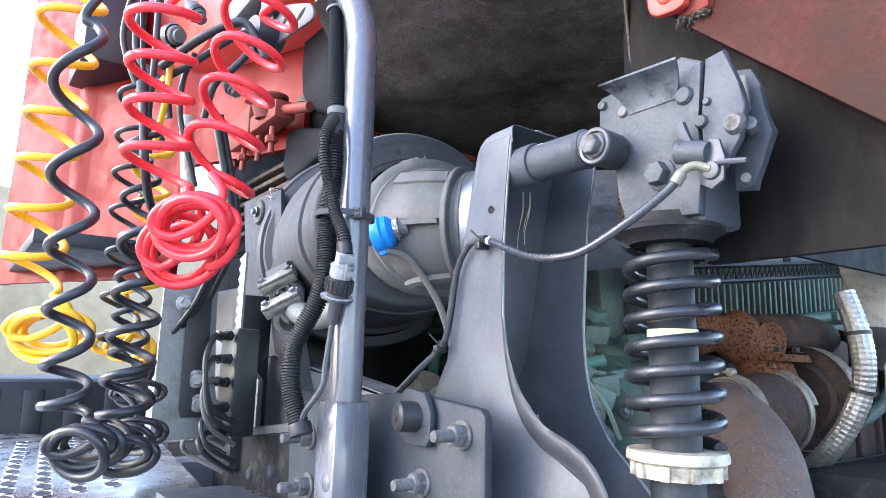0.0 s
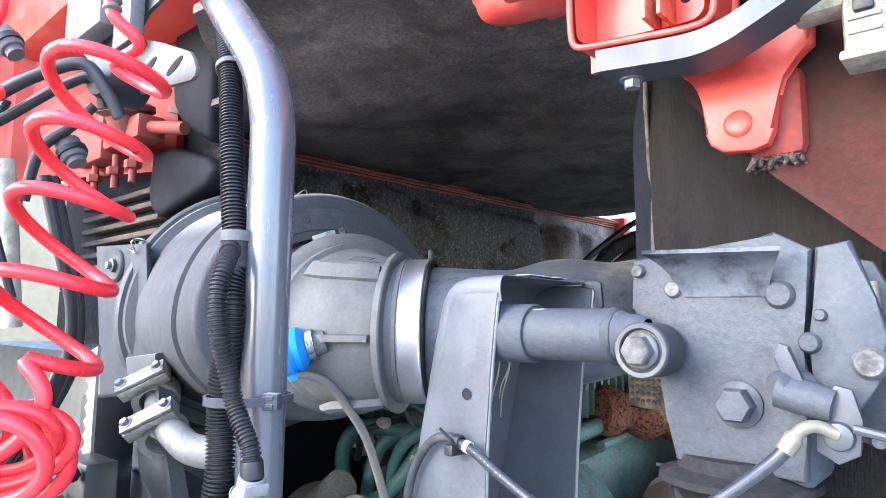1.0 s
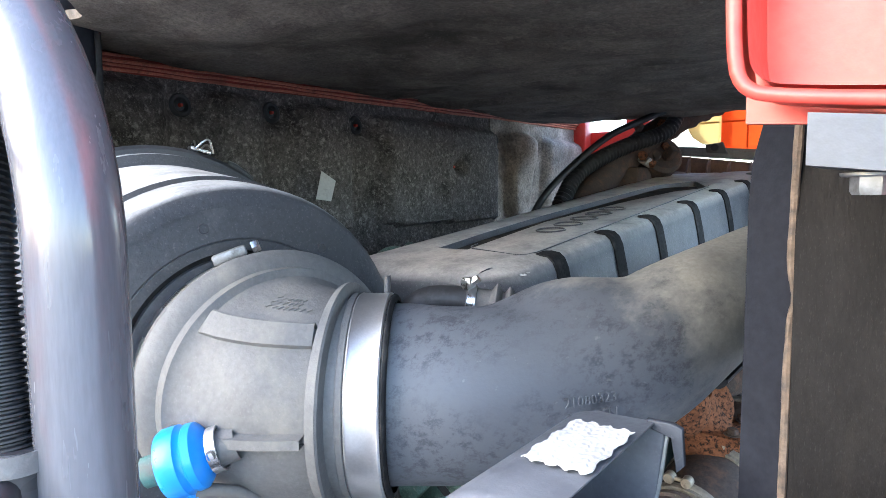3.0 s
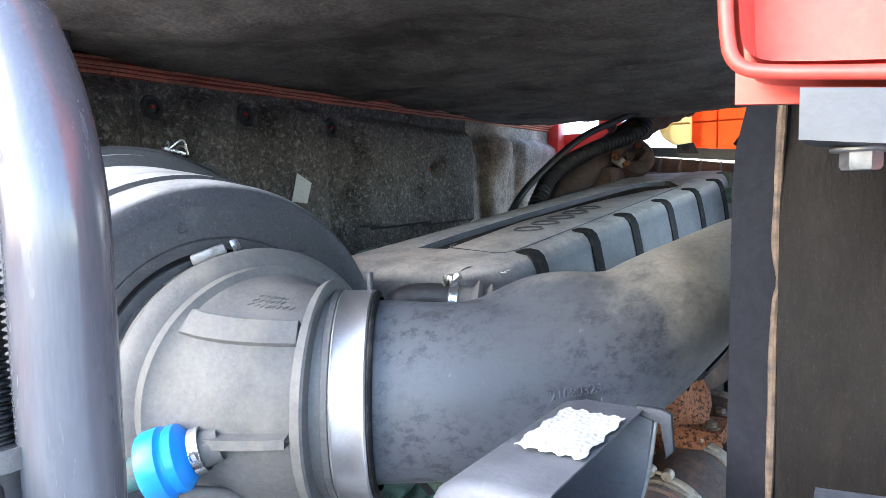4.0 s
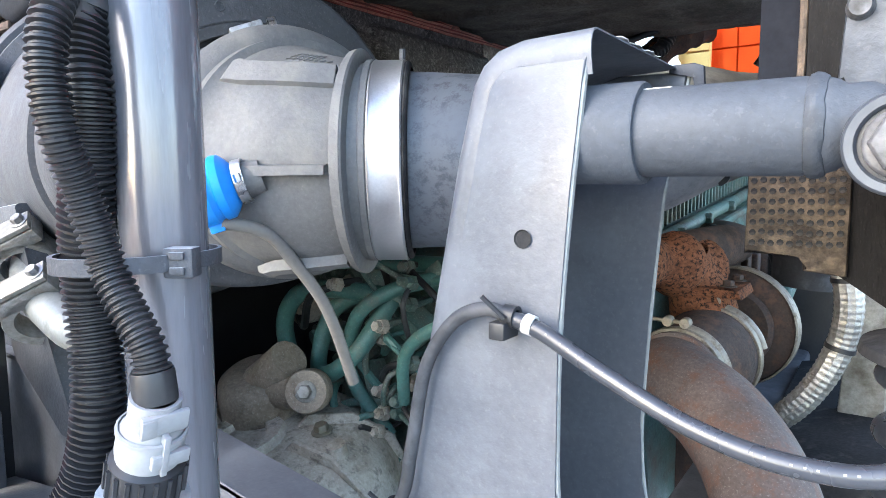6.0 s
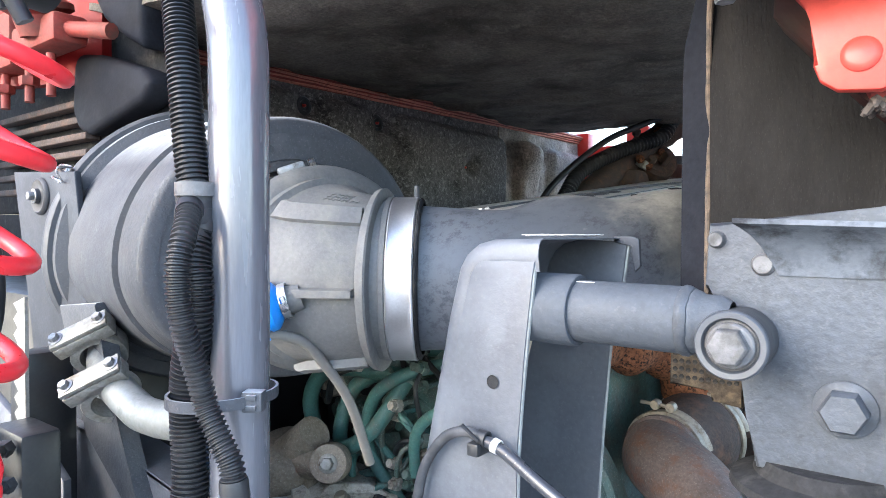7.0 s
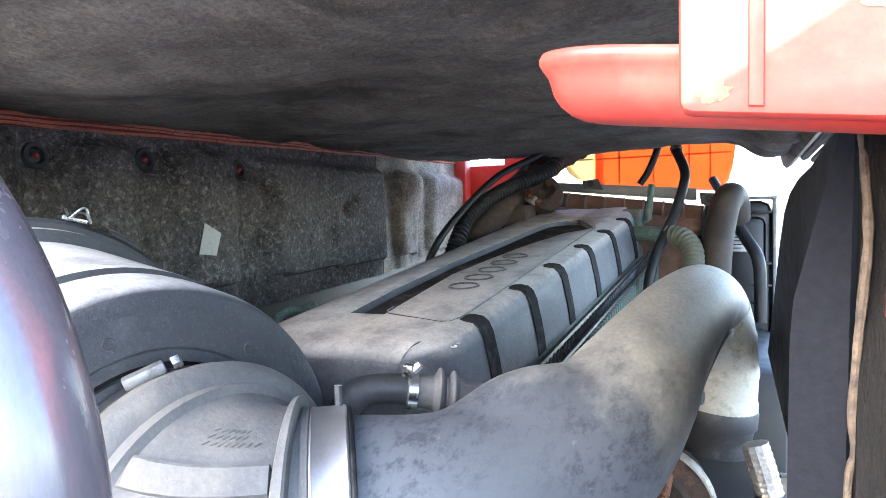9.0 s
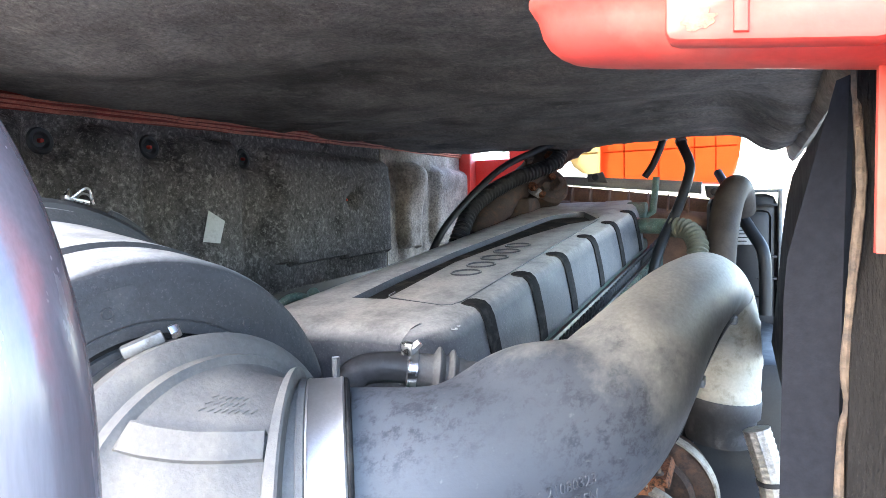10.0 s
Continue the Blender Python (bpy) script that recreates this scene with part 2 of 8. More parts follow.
# cab red darkened so that the rear panel's shade sits in its colour
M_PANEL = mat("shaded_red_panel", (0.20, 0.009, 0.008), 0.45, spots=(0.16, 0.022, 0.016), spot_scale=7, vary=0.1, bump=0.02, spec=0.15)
M_BRASSY = mat("tarnished_fitting", (0.20, 0.185, 0.14), 0.45, 0.4, vary=0.15, bump=0.1)
M_FOAM = mat("tan_foam", (0.088, 0.067, 0.047), 0.95, spots=(0.035, 0.028, 0.022), spot_scale=70, spot_at=(0.42, 0.62), grain=200, vary=0.4, bump=1.0, spec=0.1)
M_GALVPLATE = mat("galvanised_plate", (0.105, 0.107, 0.104), 0.55, 0.2, spots=(0.26, 0.205, 0.095), spot_scale=9, spot_at=(0.62, 0.72), vary=0.2, bump=0.15)
M_PALE = mat("pale_zinc_steel", (0.20, 0.21, 0.205), 0.45, 0.3, spots=(0.11, 0.11, 0.105), spot_scale=18, vary=0.15, bump=0.1)
M_LID = mat("dark_lid_plastic", (0.040, 0.043, 0.050), 0.5, spots=(0.062, 0.065, 0.070), spot_scale=10, spot_at=(0.48, 0.85), vary=0.14, spec=0.4, bump=0.2, speck=0.03)
M_BAND = mat("brushed_steel_band", (0.56, 0.56, 0.565), 0.38, 0.9, spots=(0.42, 0.42, 0.43), spot_scale=6, spot_at=(0.4, 0.7), spot_rough=0.45, vary=0.08, bump=0.04, grain=400)
M_RAIL = mat("dusty_pale_rail", (0.085, 0.085, 0.08), 0.6, spots=(0.13, 0.12, 0.105), spot_scale=18, vary=0.15, bump=0.1, spec=0.3)
M_BROWNPIPE = mat("dusty_brown_pipe", (0.030, 0.024, 0.020), 0.6, spots=(0.070, 0.056, 0.045), spot_scale=12, spot_at=(0.45, 0.75), vary=0.2, bump=0.15, spec=0.25)
M_SOCKET = mat("pale_socket_plastic", (0.24, 0.245, 0.25), 0.5, spots=(0.24, 0.24, 0.235), spot_scale=40, vary=0.1, bump=0.08)
M_TANCAST = mat("oily_tan_casting", (0.25, 0.205, 0.155), 0.6, 0.1, spots=(0.10, 0.075, 0.05), spot_scale=18, spot_at=(0.48, 0.72), vary=0.25, bump=0.35, speck=0.3)
M_ROD = mat("blue_grey_rod", (0.056, 0.063, 0.074), 0.6, spots=(0.074, 0.081, 0.092), spot_scale=18, spot_at=(0.5, 0.8), vary=0.14, bump=0.3, spec=0.3, speck=0.03)
M_CLAMP = mat("heat_stained_clamp", (0.27, 0.235, 0.19), 0.5, 0.6, spots=(0.12, 0.08, 0.055), spot_scale=50, vary=0.2, bump=0.2)
M_GALV = mat("dull_bracket_steel", (0.030, 0.034, 0.042), 0.55, spots=(0.045, 0.048, 0.055), spot_scale=14, vary=0.2, bump=0.15, speck=0.04, spec=0.25)
M_SMEAR = mat("greasy_cast_steel", (0.075, 0.085, 0.10), 0.52, spots=(0.016, 0.017, 0.02), spot_scale=30, spot_at=(0.50, 0.66), vary=0.2, bump=0.3, spec=0.3)
M_ASPH = mat("concrete_yard", (0.34, 0.33, 0.315), 0.9, spots=(0.41, 0.40, 0.385), spot_scale=1.5, grain=60, vary=0.2, bump=0.5)
M_FOIL = mat("heat_shield_foil", (0.40, 0.39, 0.36), 0.42, 0.8, spots=(0.22, 0.19, 0.15), spot_scale=20, vary=0.2, bump=0.5)


# ---- helpers for meshes ----
def thing(name, at, label, category, group="", kind=""):
    e = new(name)
    e.empty_display_size = 0.05
    e.location = at
    return tagged(e, label, category, group, kind)


def part(name, bm, material, parent=None, label="", smooth=40):
    """Links a bmesh, built in world metres, as one mesh under a thing or a part."""
    me = bpy.data.meshes.new(name)
    bmesh.ops.recalc_face_normals(bm, faces=bm.faces)
    for e in bm.edges:
        e.smooth = len(e.link_faces) == 2 and e.calc_face_angle(3.0) < radians(smooth)
    for f in bm.faces:
        f.smooth = True
    bm.to_mesh(me)
    bm.free()
    me.materials.append(material)
    ob = new(name, me)
    if parent is not None:
        ob.parent = parent
        if parent.type == "EMPTY":
            ob.matrix_parent_inverse = Matrix.Translation(-parent.location)
    return tagged(ob, label)


def frames_along(pts):
    pts = [Vector(p) for p in pts]
    tans = [(pts[min(i + 1, len(pts) - 1)] - pts[max(i - 1, 0)]).normalized() for i in range(len(pts))]
    u = tans[0].orthogonal().normalized()
    out = []
    for p, t in zip(pts, tans):
        u = (u - t * u.dot(t)).normalized()
        out.append((p, u, t.cross(u)))
    return out


def sweep(bm, pts, r, seg=12, caps=True, flat=1.0):
    """A tube along points; r is one radius or one for each point."""
    rings = []
    for i, (p, u, v) in enumerate(frames_along(pts)):
        q = r[i] if isinstance(r, (list, tuple)) else r
        rings.append([bm.verts.new(p + q * (math.cos(a) * u + flat * math.sin(a) * v)) for a in (2 * math.pi * k / seg for k in range(seg))])
    for a, b in zip(rings, rings[1:]):
        for k in range(seg):
            bm.faces.new((a[k], a[(k + 1) % seg], b[(k + 1) % seg], b[k]))
    if caps:
        bm.faces.new(rings[0])
        bm.faces.new(rings[-1])
    return bm


def curve(ctrl, n=8):
    """A smooth line through control points."""
    c = [Vector(p) for p in ctrl]
    c = [2 * c[0] - c[1], *c, 2 * c[-1] - c[-2]]
    out = []
    for i in range(1, len(c) - 2):
        a, b, d, e = c[i - 1], c[i], c[i + 1], c[i + 2]
        for k in range(n):
            t = k / n
            out.append(0.5 * (2 * b + (d - a) * t + (2 * a - 5 * b + 4 * d - e) * t * t + (3 * b - a - 3 * d + e) * t ** 3))
    return out + [c[-2]]


def even(pts, step):
    """The line cut into even steps."""
    out, left = [pts[0]], step
    for a, b in zip(pts, pts[1:]):
        d = (b - a).length
        while left <= d and d > 0:
            out.append(a + (b - a) * (left / d))
            left += step
        left -= d
    return out


def ribbed(bm, pts, r, pitch=0.004, depth=0.0018, seg=14):
    line = even(pts, pitch / 4)
    rad = [r, r, r - depth, r - depth]
    return sweep(bm, line, [rad[i % 4] for i in range(len(line))], seg)


def axis(at, way, up=(0, 0, 1)):
    """A matrix whose z lies along way."""
    z = Vector(way).normalized()
    x = Vector(up).cross(z)
    if x.length < 1e-4:
        x = Vector((1, 0, 0))
    x.normalize()
    return Matrix.Translation(at) @ Matrix((x, z.cross(x), z)).transposed().to_4x4()


def lathe(bm, profile, m, seg=48, closed=False):
    """Turns (radius, height) pairs round the z of m."""
    rings = []
    for r, h in profile:
        rings.append([bm.verts.new(m @ Vector((max(r, 1e-5) * math.cos(a), max(r, 1e-5) * math.sin(a), h))) for a in (2 * math.pi * k / seg for k in range(seg))])
    pairs = list(zip(rings, rings[1:])) + ([(rings[-1], rings[0])] if closed else [])
    for a, b in pairs:
        for k in range(seg):
            bm.faces.new((a[k], a[(k + 1) % seg], b[(k + 1) % seg], b[k]))
    bmesh.ops.remove_doubles(bm, verts=[v for ring in (rings[0], rings[-1]) for v in ring], dist=1e-4)
    return bm


def box(bm, lo, hi, bev=0.002, m=None):
    v = bmesh.ops.create_cube(bm, size=1)["verts"]
    lo, hi = Vector(lo), Vector(hi)
    for a in v:
        a.co = Vector(((lo[i] + hi[i]) / 2 + a.co[i] * (hi[i] - lo[i]) for i in range(3)))
    if bev:
        edges = list({e for a in v for e in a.link_edges})
        new_ = bmesh.ops.bevel(bm, geom=edges, offset=bev, segments=2, profile=0.5, affect="EDGES")
        v = list({x for f in new_["faces"] for x in f.verts} | {a for a in v if a.is_valid})
    if m is not None:
        for a in v:
            a.co = m @ a.co
    return bm


def slab(bm, outline, depth, m=None, bev=0.0015):
    """A plate: an outline in x, z given thickness along y."""
    a = [bm.verts.new((x, 0, z)) for x, z in outline]
    b = [bm.verts.new((x, depth, z)) for x, z in outline]
    n = len(a)
    faces = [bm.faces.new(a), bm.faces.new(b[::-1])] + [bm.faces.new((a[i], b[i], b[(i + 1) % n], a[(i + 1) % n])) for i in range(n)]
    if bev:
        edges = [e for f in faces[:2] for e in f.edges]
        bmesh.ops.bevel(bm, geom=edges, offset=bev, segments=2, profile=0.5, affect="EDGES")
    if m is not None:
        bmesh.ops.transform(bm, matrix=m, verts=bm.verts)
    return bm


def hexhead(bm, at, way, af, h):
    """A hexagon head or nut with chamfered corners."""
    m = axis(at, way)
    r = af / 1.732
    lathe(bm, [(0, 0), (r, 0), (r, h * 0.8), (r * 0.88, h), (0, h)], m, 6)
    return bm


def washer(bm, at, way, r, h):
    return lathe(bm, [(0, 0), (r, 0), (r, h * 0.7), (r * 0.94, h), (0, h)], axis(at, way), 28)


def bolt(parent, at, way, af=0.016, name="bolt", material=None, wash=1.7):
    """A bolt head on its washer."""
    w = Vector(way).normalized()
    bm = bmesh.new()
    washer(bm, at, w, af * wash / 2, af * 0.12)
    hexhead(bm, Vector(at) + w * af * 0.12, w, af, af * 0.55)
    return part(name, bm, material or M_ZINC, parent)


# ---- ground and distance ----
bm = bmesh.new()
bmesh.ops.create_grid(bm, x_segments=40, y_segments=40, size=2000)
part("ground", bm, M_ASPH)
tagged(bpy.data.objects["ground"], "pale concrete yard reaching the horizon", "ground", kind="structure")


# ---- cab shell ----
CAB = thing("truck_cab", (-0.1, -0.7, 1.9), "red truck cab with a black lined engine tunnel underneath", "truck cab")


def sheet(bm, fn, nu, nv, thick=0.0):
    """A sheet from fn(u, v), u and v from 0 to 1, with a second skin thick away."""
    g = [[bm.verts.new(fn(i / nu, j / nv)) for j in range(nv + 1)] for i in range(nu + 1)]
    for i in range(nu):
        for j in range(nv):
            bm.faces.new((g[i][j], g[i + 1][j], g[i + 1][j + 1], g[i][j + 1]))
    if thick:
        bm.normal_update()
        geom = bmesh.ops.solidify(bm, geom=bm.faces[:], thickness=thick)
    return bm


def ceiling_z(x, y):
    z = 1.898 + 0.02 * y
    z -= 0.016 * math.exp(-((y + 0.05) / 0.16) ** 2) * (0.6 + 0.4 * math.sin(3 * x + 1))
    z -= 0.020 * math.exp(-((y - 0.72) / 0.14) ** 2)
    z += 0.016 * noise.fractal(Vector((x * 2.2, y * 3.4, 4)), 0.8, 2.1, 4) + 0.0022 * noise.fractal(Vector((x * 14, y * 18, 2)), 0.9, 2.1, 3)
    for k, (yc, am) in enumerate(((0.16, 0.7), (0.36, 1.0), (0.52, 0.6), (0.86, 1.0), (0.97, 0.8))):
        bend = yc + 0.035 * math.sin(4.1 * x + 1.7 * k) + 0.02 * noise.noise(Vector((x * 5, k * 3.1, 0)))
        z -= 0.020 * am * math.exp(-((y - bend) / 0.014) ** 2) * (0.5 + 0.5 * noise.noise(Vector((x * 3, k, 7))))
    z += 0.05 * max(0, -0.45 - y)
    z += 0.022 * math.exp(-((x + 0.665) / 0.07) ** 2)
    if x > 0.2:
        z -= 0.05 * math.exp(-((x - 0.40) / 0.06) ** 2) * min(1, max(0, (y + 0.1) / 0.4))
    return z


bm = bmesh.new()
slab(bm, [(0.395, 1.86), (0.402, 1.832), (0.412, 1.822), (0.425, 1.830), (0.436, 1.87), (0.436, 1.93), (0.395, 1.93)], 1.62, Matrix.Translation((0, -0.58, 0)), 0.004)
for v in bm.verts:
    v.co.x += 0.035 * max(0.0, v.co.y) - 0.01 * max(0.0, -v.co.y)
    v.co.z += 0.01 - 0.012 * v.co.y
part("lining_border", bm, M_ROOF, CAB, "felt border turned down", 60)
bm = bmesh.new()


def lining_point(u, v):
    x = -0.665 + 1.10 * u
    y0 = -0.60 - 0.18 * max(0.0, min(1.0, (x + 0.40) / 0.22))     # cut back beside the rear panel
    y = y0 + (1.06 - y0) * v
    return Vector((x, y, ceiling_z(x, y) + 0.09 * max(0, v - 0.965) / 0.035 * 0.3))


sheet(bm, lining_point, 90, 230, 0.012)
part("tunnel_lining", bm, M_ROOF, CAB, "sooty black felt lining with folds", 60)

HOLES = ((-0.314, 1.829), (-0.113, 1.835), (0.131, 1.829), (0.481, 1.742), (0.757, 1.836), (0.991, 1.831))

WALL_Y = -0.55


def wall_top(y):
    return 1.885 + 0.026 * max(0.0, y)


def wall_point(u, v):
    y = WALL_Y + (1.32 - WALL_Y) * u
    foot = 1.521 + 0.036 * y
    z = foot + (wall_top(y) - foot) * v
    x = -0.672 + 0.008 * noise.fractal(Vector((y * 4, z * 4, 9)), 0.9, 2.0, 3)
    for n, (hy, hz) in enumerate(HOLES):
        d = math.hypot(y - hy, z - hz)
        if n == 3:
            x += 0.006 * math.exp(-(d / 0.055) ** 2) - 0.030 * math.exp(-(d / 0.026) ** 2)
        else:
            x += -0.022 * math.exp(-(d / 0.038) ** 4) - 0.008 * math.exp(-(d / 0.016) ** 2)
    x += 0.03 * math.exp(-((y - 0.87) / 0.06) ** 2) * math.exp(-((z - 1.81) / 0.06) ** 2)
    x += 0.012 / (1 + math.exp((y - 0.70) * 60)) * (1 if z < 1.80 else 0.5)
    near = min(abs(y - hy) for hy, hz in HOLES if hz > 1.80)
    x += 0.034 / (1 + math.exp(-(near - 0.058) * 170)) / (1 + math.exp((z - 1.846) * 260)) * (1 if z > 1.60 else 0.4)
    return Vector((x, y, z))


bm = bmesh.new()
WALL_CUT = (0.69 - WALL_Y) / (1.32 - WALL_Y)
sheet(bm, lambda u, v: wall_point(WALL_CUT * u, v), 150, 46, -0.012)
wall = part("insulation_panel", bm, M_LINER, CAB, "moulded sooty insulation panel with fixing dimples", 60)
# front piece past the seam, its pale tone raised to carry daylight
bm = bmesh.new()
sheet(bm, lambda u, v: wall_point(WALL_CUT + 0.002 + (1 - WALL_CUT - 0.002) * u, v) + Vector((0.003, 0, 0)), 74, 46, -0.012)
part("insulation_panel", bm, M_LINERPALE, CAB, "paler dusty front insulation panel, brightened as if lit", 60)
for hy, hz in HOLES:
    foot = 1.521 + 0.036 * hy
    wx = wall_point((hy - WALL_Y) / (1.32 - WALL_Y), (hz - foot) / (wall_top(hy) - foot)).x + (0.012 if hz < 1.80 else 0.0215)
    bm = bmesh.new()
    lathe(bm, [(0, 0.006), (0.0028, 0.006), (0.0034, 0.004), (0.004, 0.0), (0.004, -0.02)], axis((wx + 0.001, hy, hz), (1, 0, 0)), 16)
    part("fixing_stud", bm, M_RED, wall, "red stud end")
    # black washer puts the recessed dimple's shade into colour
    bm = bmesh.new()
    lathe(bm, [(0.003, 0.0), (0.010, -0.001), (0.014, 0.0045), (0.019, 0.005), (0.0225, 0.002), (0.0235, -0.006), (0.003, -0.006)], axis((wx, hy, hz), (1, 0, 0.08)), 24, True)
    part("dimple_washer", bm, M_BLACK, wall, "black washer that darkens the recessed dimple")
bm = bmesh.new()
slab(bm, [(-0.5, 1.15), (1.34, 1.15), (1.34, 1.955), (0.6, 1.94), (-0.5, 1.90)], 0.01, Matrix.Translation((-0.69, 0, 0)) @ Matrix.Rotation(radians(90), 4, "Z"), 0)
part("tunnel_side", bm, M_BLACK, CAB)
# red flange that joins lining and panel
bm = bmesh.new()
for dz, dx, rr in ((-0.004, 0.004, 0.0032), (0.003, 0.010, 0.0026), (0.009, 0.017, 0.0030), (0.016, 0.022, 0.0024)):
    pts = [(-0.655 + dx, -0.55 + 0.05 * i, 1.872 + dz + 0.038 * (0.05 * i) / 1.64 + 0.0012 * math.sin(i * 0.85 + dz * 300) + 0.0008 * math.sin(i * 2.3)) for i in range(38)]
    sweep(bm, pts, rr, 8)
part("seam_flange", bm, M_SEAM, CAB, "dirty red folded metal seam")
bm = bmesh.new()
slab(bm, [(-0.666, 1.858), (-0.654, 1.858), (-0.632, 1.882), (-0.640, 1.888)], 1.85, Matrix.Translation((0, -0.55, 0.006)), 0)
for v in bm.verts[-8:]:
    v.co.z += 0.038 * (v.co.y + 0.55) / 1.64
part("seam_backing", bm, M_REDDIRT, CAB)
bm = bmesh.new()
box(bm, (-0.70, 1.30, 1.40), (-0.61, 1.36, 1.95), 0.008)
part("front_pillar", bm, M_RED, CAB)
# unseen hull above, which shades the work space; narrowed in front to admit light
bm = bmesh.new()
box(bm, (-1.35, -0.80, 2.05), (0.80, 0.02, 3.25), 0.06)
box(bm, (-1.35, -0.10, 2.052), (0.46, 1.00, 3.248), 0.06)
part("hull", bm, M_RED, CAB)
bm = bmesh.new()
box(bm, (-1.34, -0.54, 1.60), (-0.72, 1.08, 2.06), 0.02)
part("floor_side", bm, M_REDDIRT, CAB)
bm = bmesh.new()
box(bm, (0.47, -0.50, 1.88), (0.79, -0.10, 2.06), 0.02)
part("floor_side", bm, M_REDDIRT, CAB)
bm = bmesh.new()
box(bm, (-0.16, -0.80, 1.93), (0.30, -0.765, 2.07), 0.006)
part("rear_sill", bm, M_ROOF, CAB)
bm = bmesh.new()
for x0, x1, z, r in ((0.440, 0.492, 1.868, 0.012), (0.462, 0.515, 1.858, 0.009), (0.482, 0.535, 1.862, 0.010), (0.505, 0.556, 1.872, 0.012)):
    sweep(bm, [(x0, -0.55, z + 0.006), (x1, 1.05, z - 0.016)], r, 8)
box(bm, (0.43, -0.56, 1.88), (0.60, 1.06, 1.90), 0.004)
part("floor_rail", bm, M_DARKRUST, CAB, "brown dusty floor rail")

# rear panel at the far side, with pressed ribs
PLAN = [(-0.618, -0.572), (-0.786, -0.639), (-0.965, -0.729), (-0.987, -0.751), (-1.021, -0.751), (-1.054, -0.774), (-1.323, -0.919), (-1.357, -0.953), (-1.402, -0.959), (-1.435, -0.987), (-1.614, -1.087), (-1.637, -1.076)]
bm = bmesh.new()


def panel_point(u, v):
    k = u * (len(PLAN) - 1)
    i = min(int(k), len(PLAN) - 2)
    a, b = Vector(PLAN[i]), Vector(PLAN[i + 1])
    p = a.lerp(b, k - i)
    low = 1.492 + 0.30 * max(0.0, min(1.0, (0.27 - u) / 0.04))
    return Vector((p.x, p.y, low + (2.948 - low) * v))


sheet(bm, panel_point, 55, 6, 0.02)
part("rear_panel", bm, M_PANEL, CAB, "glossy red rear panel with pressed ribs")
bm = bmesh.new()
box(bm, (-1.390, -1.015, 2.085), (-1.122, -0.863, 2.309), 0.01)
part("grab_plate", bm, M_BLACK, CAB, "black moulded fitting")
bm = bmesh.new()
box(bm, (-1.547, -1.087, 1.525), (-0.875, -0.819, 1.559), 0.006)
part("lower_trim", bm, M_BLACK, CAB, "black lower trim strip")
# black padded covers behind the filter drum
for line, y in (([(-0.612, 2.12), (-0.619, 1.98), (-0.606, 1.915), (-0.580, 1.882), (-0.52, 1.845), (-0.46, 1.815), (-0.46, 2.12)], -0.605), ([(-0.648, 1.838), (-0.668, 1.826), (-0.676, 1.745), (-0.655, 1.712), (-0.620, 1.700), (-0.45, 1.735), (-0.42, 1.76), (-0.45, 1.785), (-0.58, 1.826)], -0.612)):
    bm = bmesh.new()
    slab(bm, line, 0.05, Matrix.Translation((0, y, 0)), 0.0)
    bmesh.ops.bevel(bm, geom=bm.edges[:], offset=0.012, segments=3, profile=0.5, affect="EDGES")
    part("padded_cover", bm, M_SHEET, CAB, "black padded cover", 60)
# red bracket with a round cap and studs low on the panel
bm = bmesh.new()
box(bm, (-0.874, -0.692, 1.810), (-0.710, -0.627, 1.903), 0.010)
box(bm, (-0.734, -0.686, 1.827), (-0.559, -0.633, 1.872), 0.008)
lathe(bm, [(0, 0.010), (0.042, 0.010), (0.051, 0.004), (0.051, -0.005), (0.036, -0.014), (0.030, -0.045)], axis((-0.629, -0.680, 1.890), (0.1, -0.2, 1)), 28)
sweep(bm, [(-0.570, -0.662, 1.850), (-0.477, -0.639, 1.835)], 0.012, 10)
part("panel_bracket", bm, M_REDDIRT, CAB)
for x in (-0.85, -0.78, -0.68, -0.60):
    bm = bmesh.new()
    sweep(bm, [(x, -0.672, 1.815), (x + 0.004, -0.674, 1.750)], 0.007, 10)
    hexhead(bm, (x + 0.003, -0.674, 1.790), (0, 0, -1), 0.026, 0.014)
    part("bracket_stud", bm, M_REDDIRT, CAB)
for k in range(6):
    bm = bmesh.new()
    box(bm, (-1.02, -0.610, 1.612 + 0.028 * k), (-0.63, -0.585, 1.624 + 0.028 * k), 0.003)
    part("vent_slat", bm, M_DARKRUST, CAB)
# unseen dark sheets added to block the sky behind panel and slats
bm = bmesh.new()
box(bm, (-1.30, -0.560, 1.58), (-0.46, -0.551, 2.10), 0.003)
box(bm, (-1.30, -0.560, 1.20), (-0.62, -0.551, 1.579), 0.003)
box(bm, (-1.04, -0.582, 1.58), (-0.60, -0.570, 1.80), 0.003)
part("dark_backing", bm, M_MATT, CAB)

# red cab mount
MOUNT = thing("cab_mount", (0.42, -0.7, 1.66), "red painted pressed-steel cab mount with a rectangular pocket", "cab mount")
MY = -0.760
bm = bmesh.new()
slab(bm, [(0.2905, 2.1550), (0.2905, 1.7560), (0.2915, 1.7540), (0.2941, 1.7530), (0.3433, 1.7475), (0.3515, 1.7485), (0.3561, 1.7530), (0.3581, 1.7620), (0.3617, 1.7655), (0.3679, 1.7675), (0.3832, 1.7682), (0.4027, 1.7665), (0.4325, 1.7620), (0.4396, 1.7580), (0.4432, 1.7520), (0.4447, 1.7450), (0.4488, 1.7405), (0.4571, 1.7380), (0.9706, 1.7050), (0.9706, 2.1550)], 0.012, Matrix.Translation((0, MY - 0.001, 0)), 0.0022)
part("face_plate", bm, M_RED, MOUNT)
bm = bmesh.new()
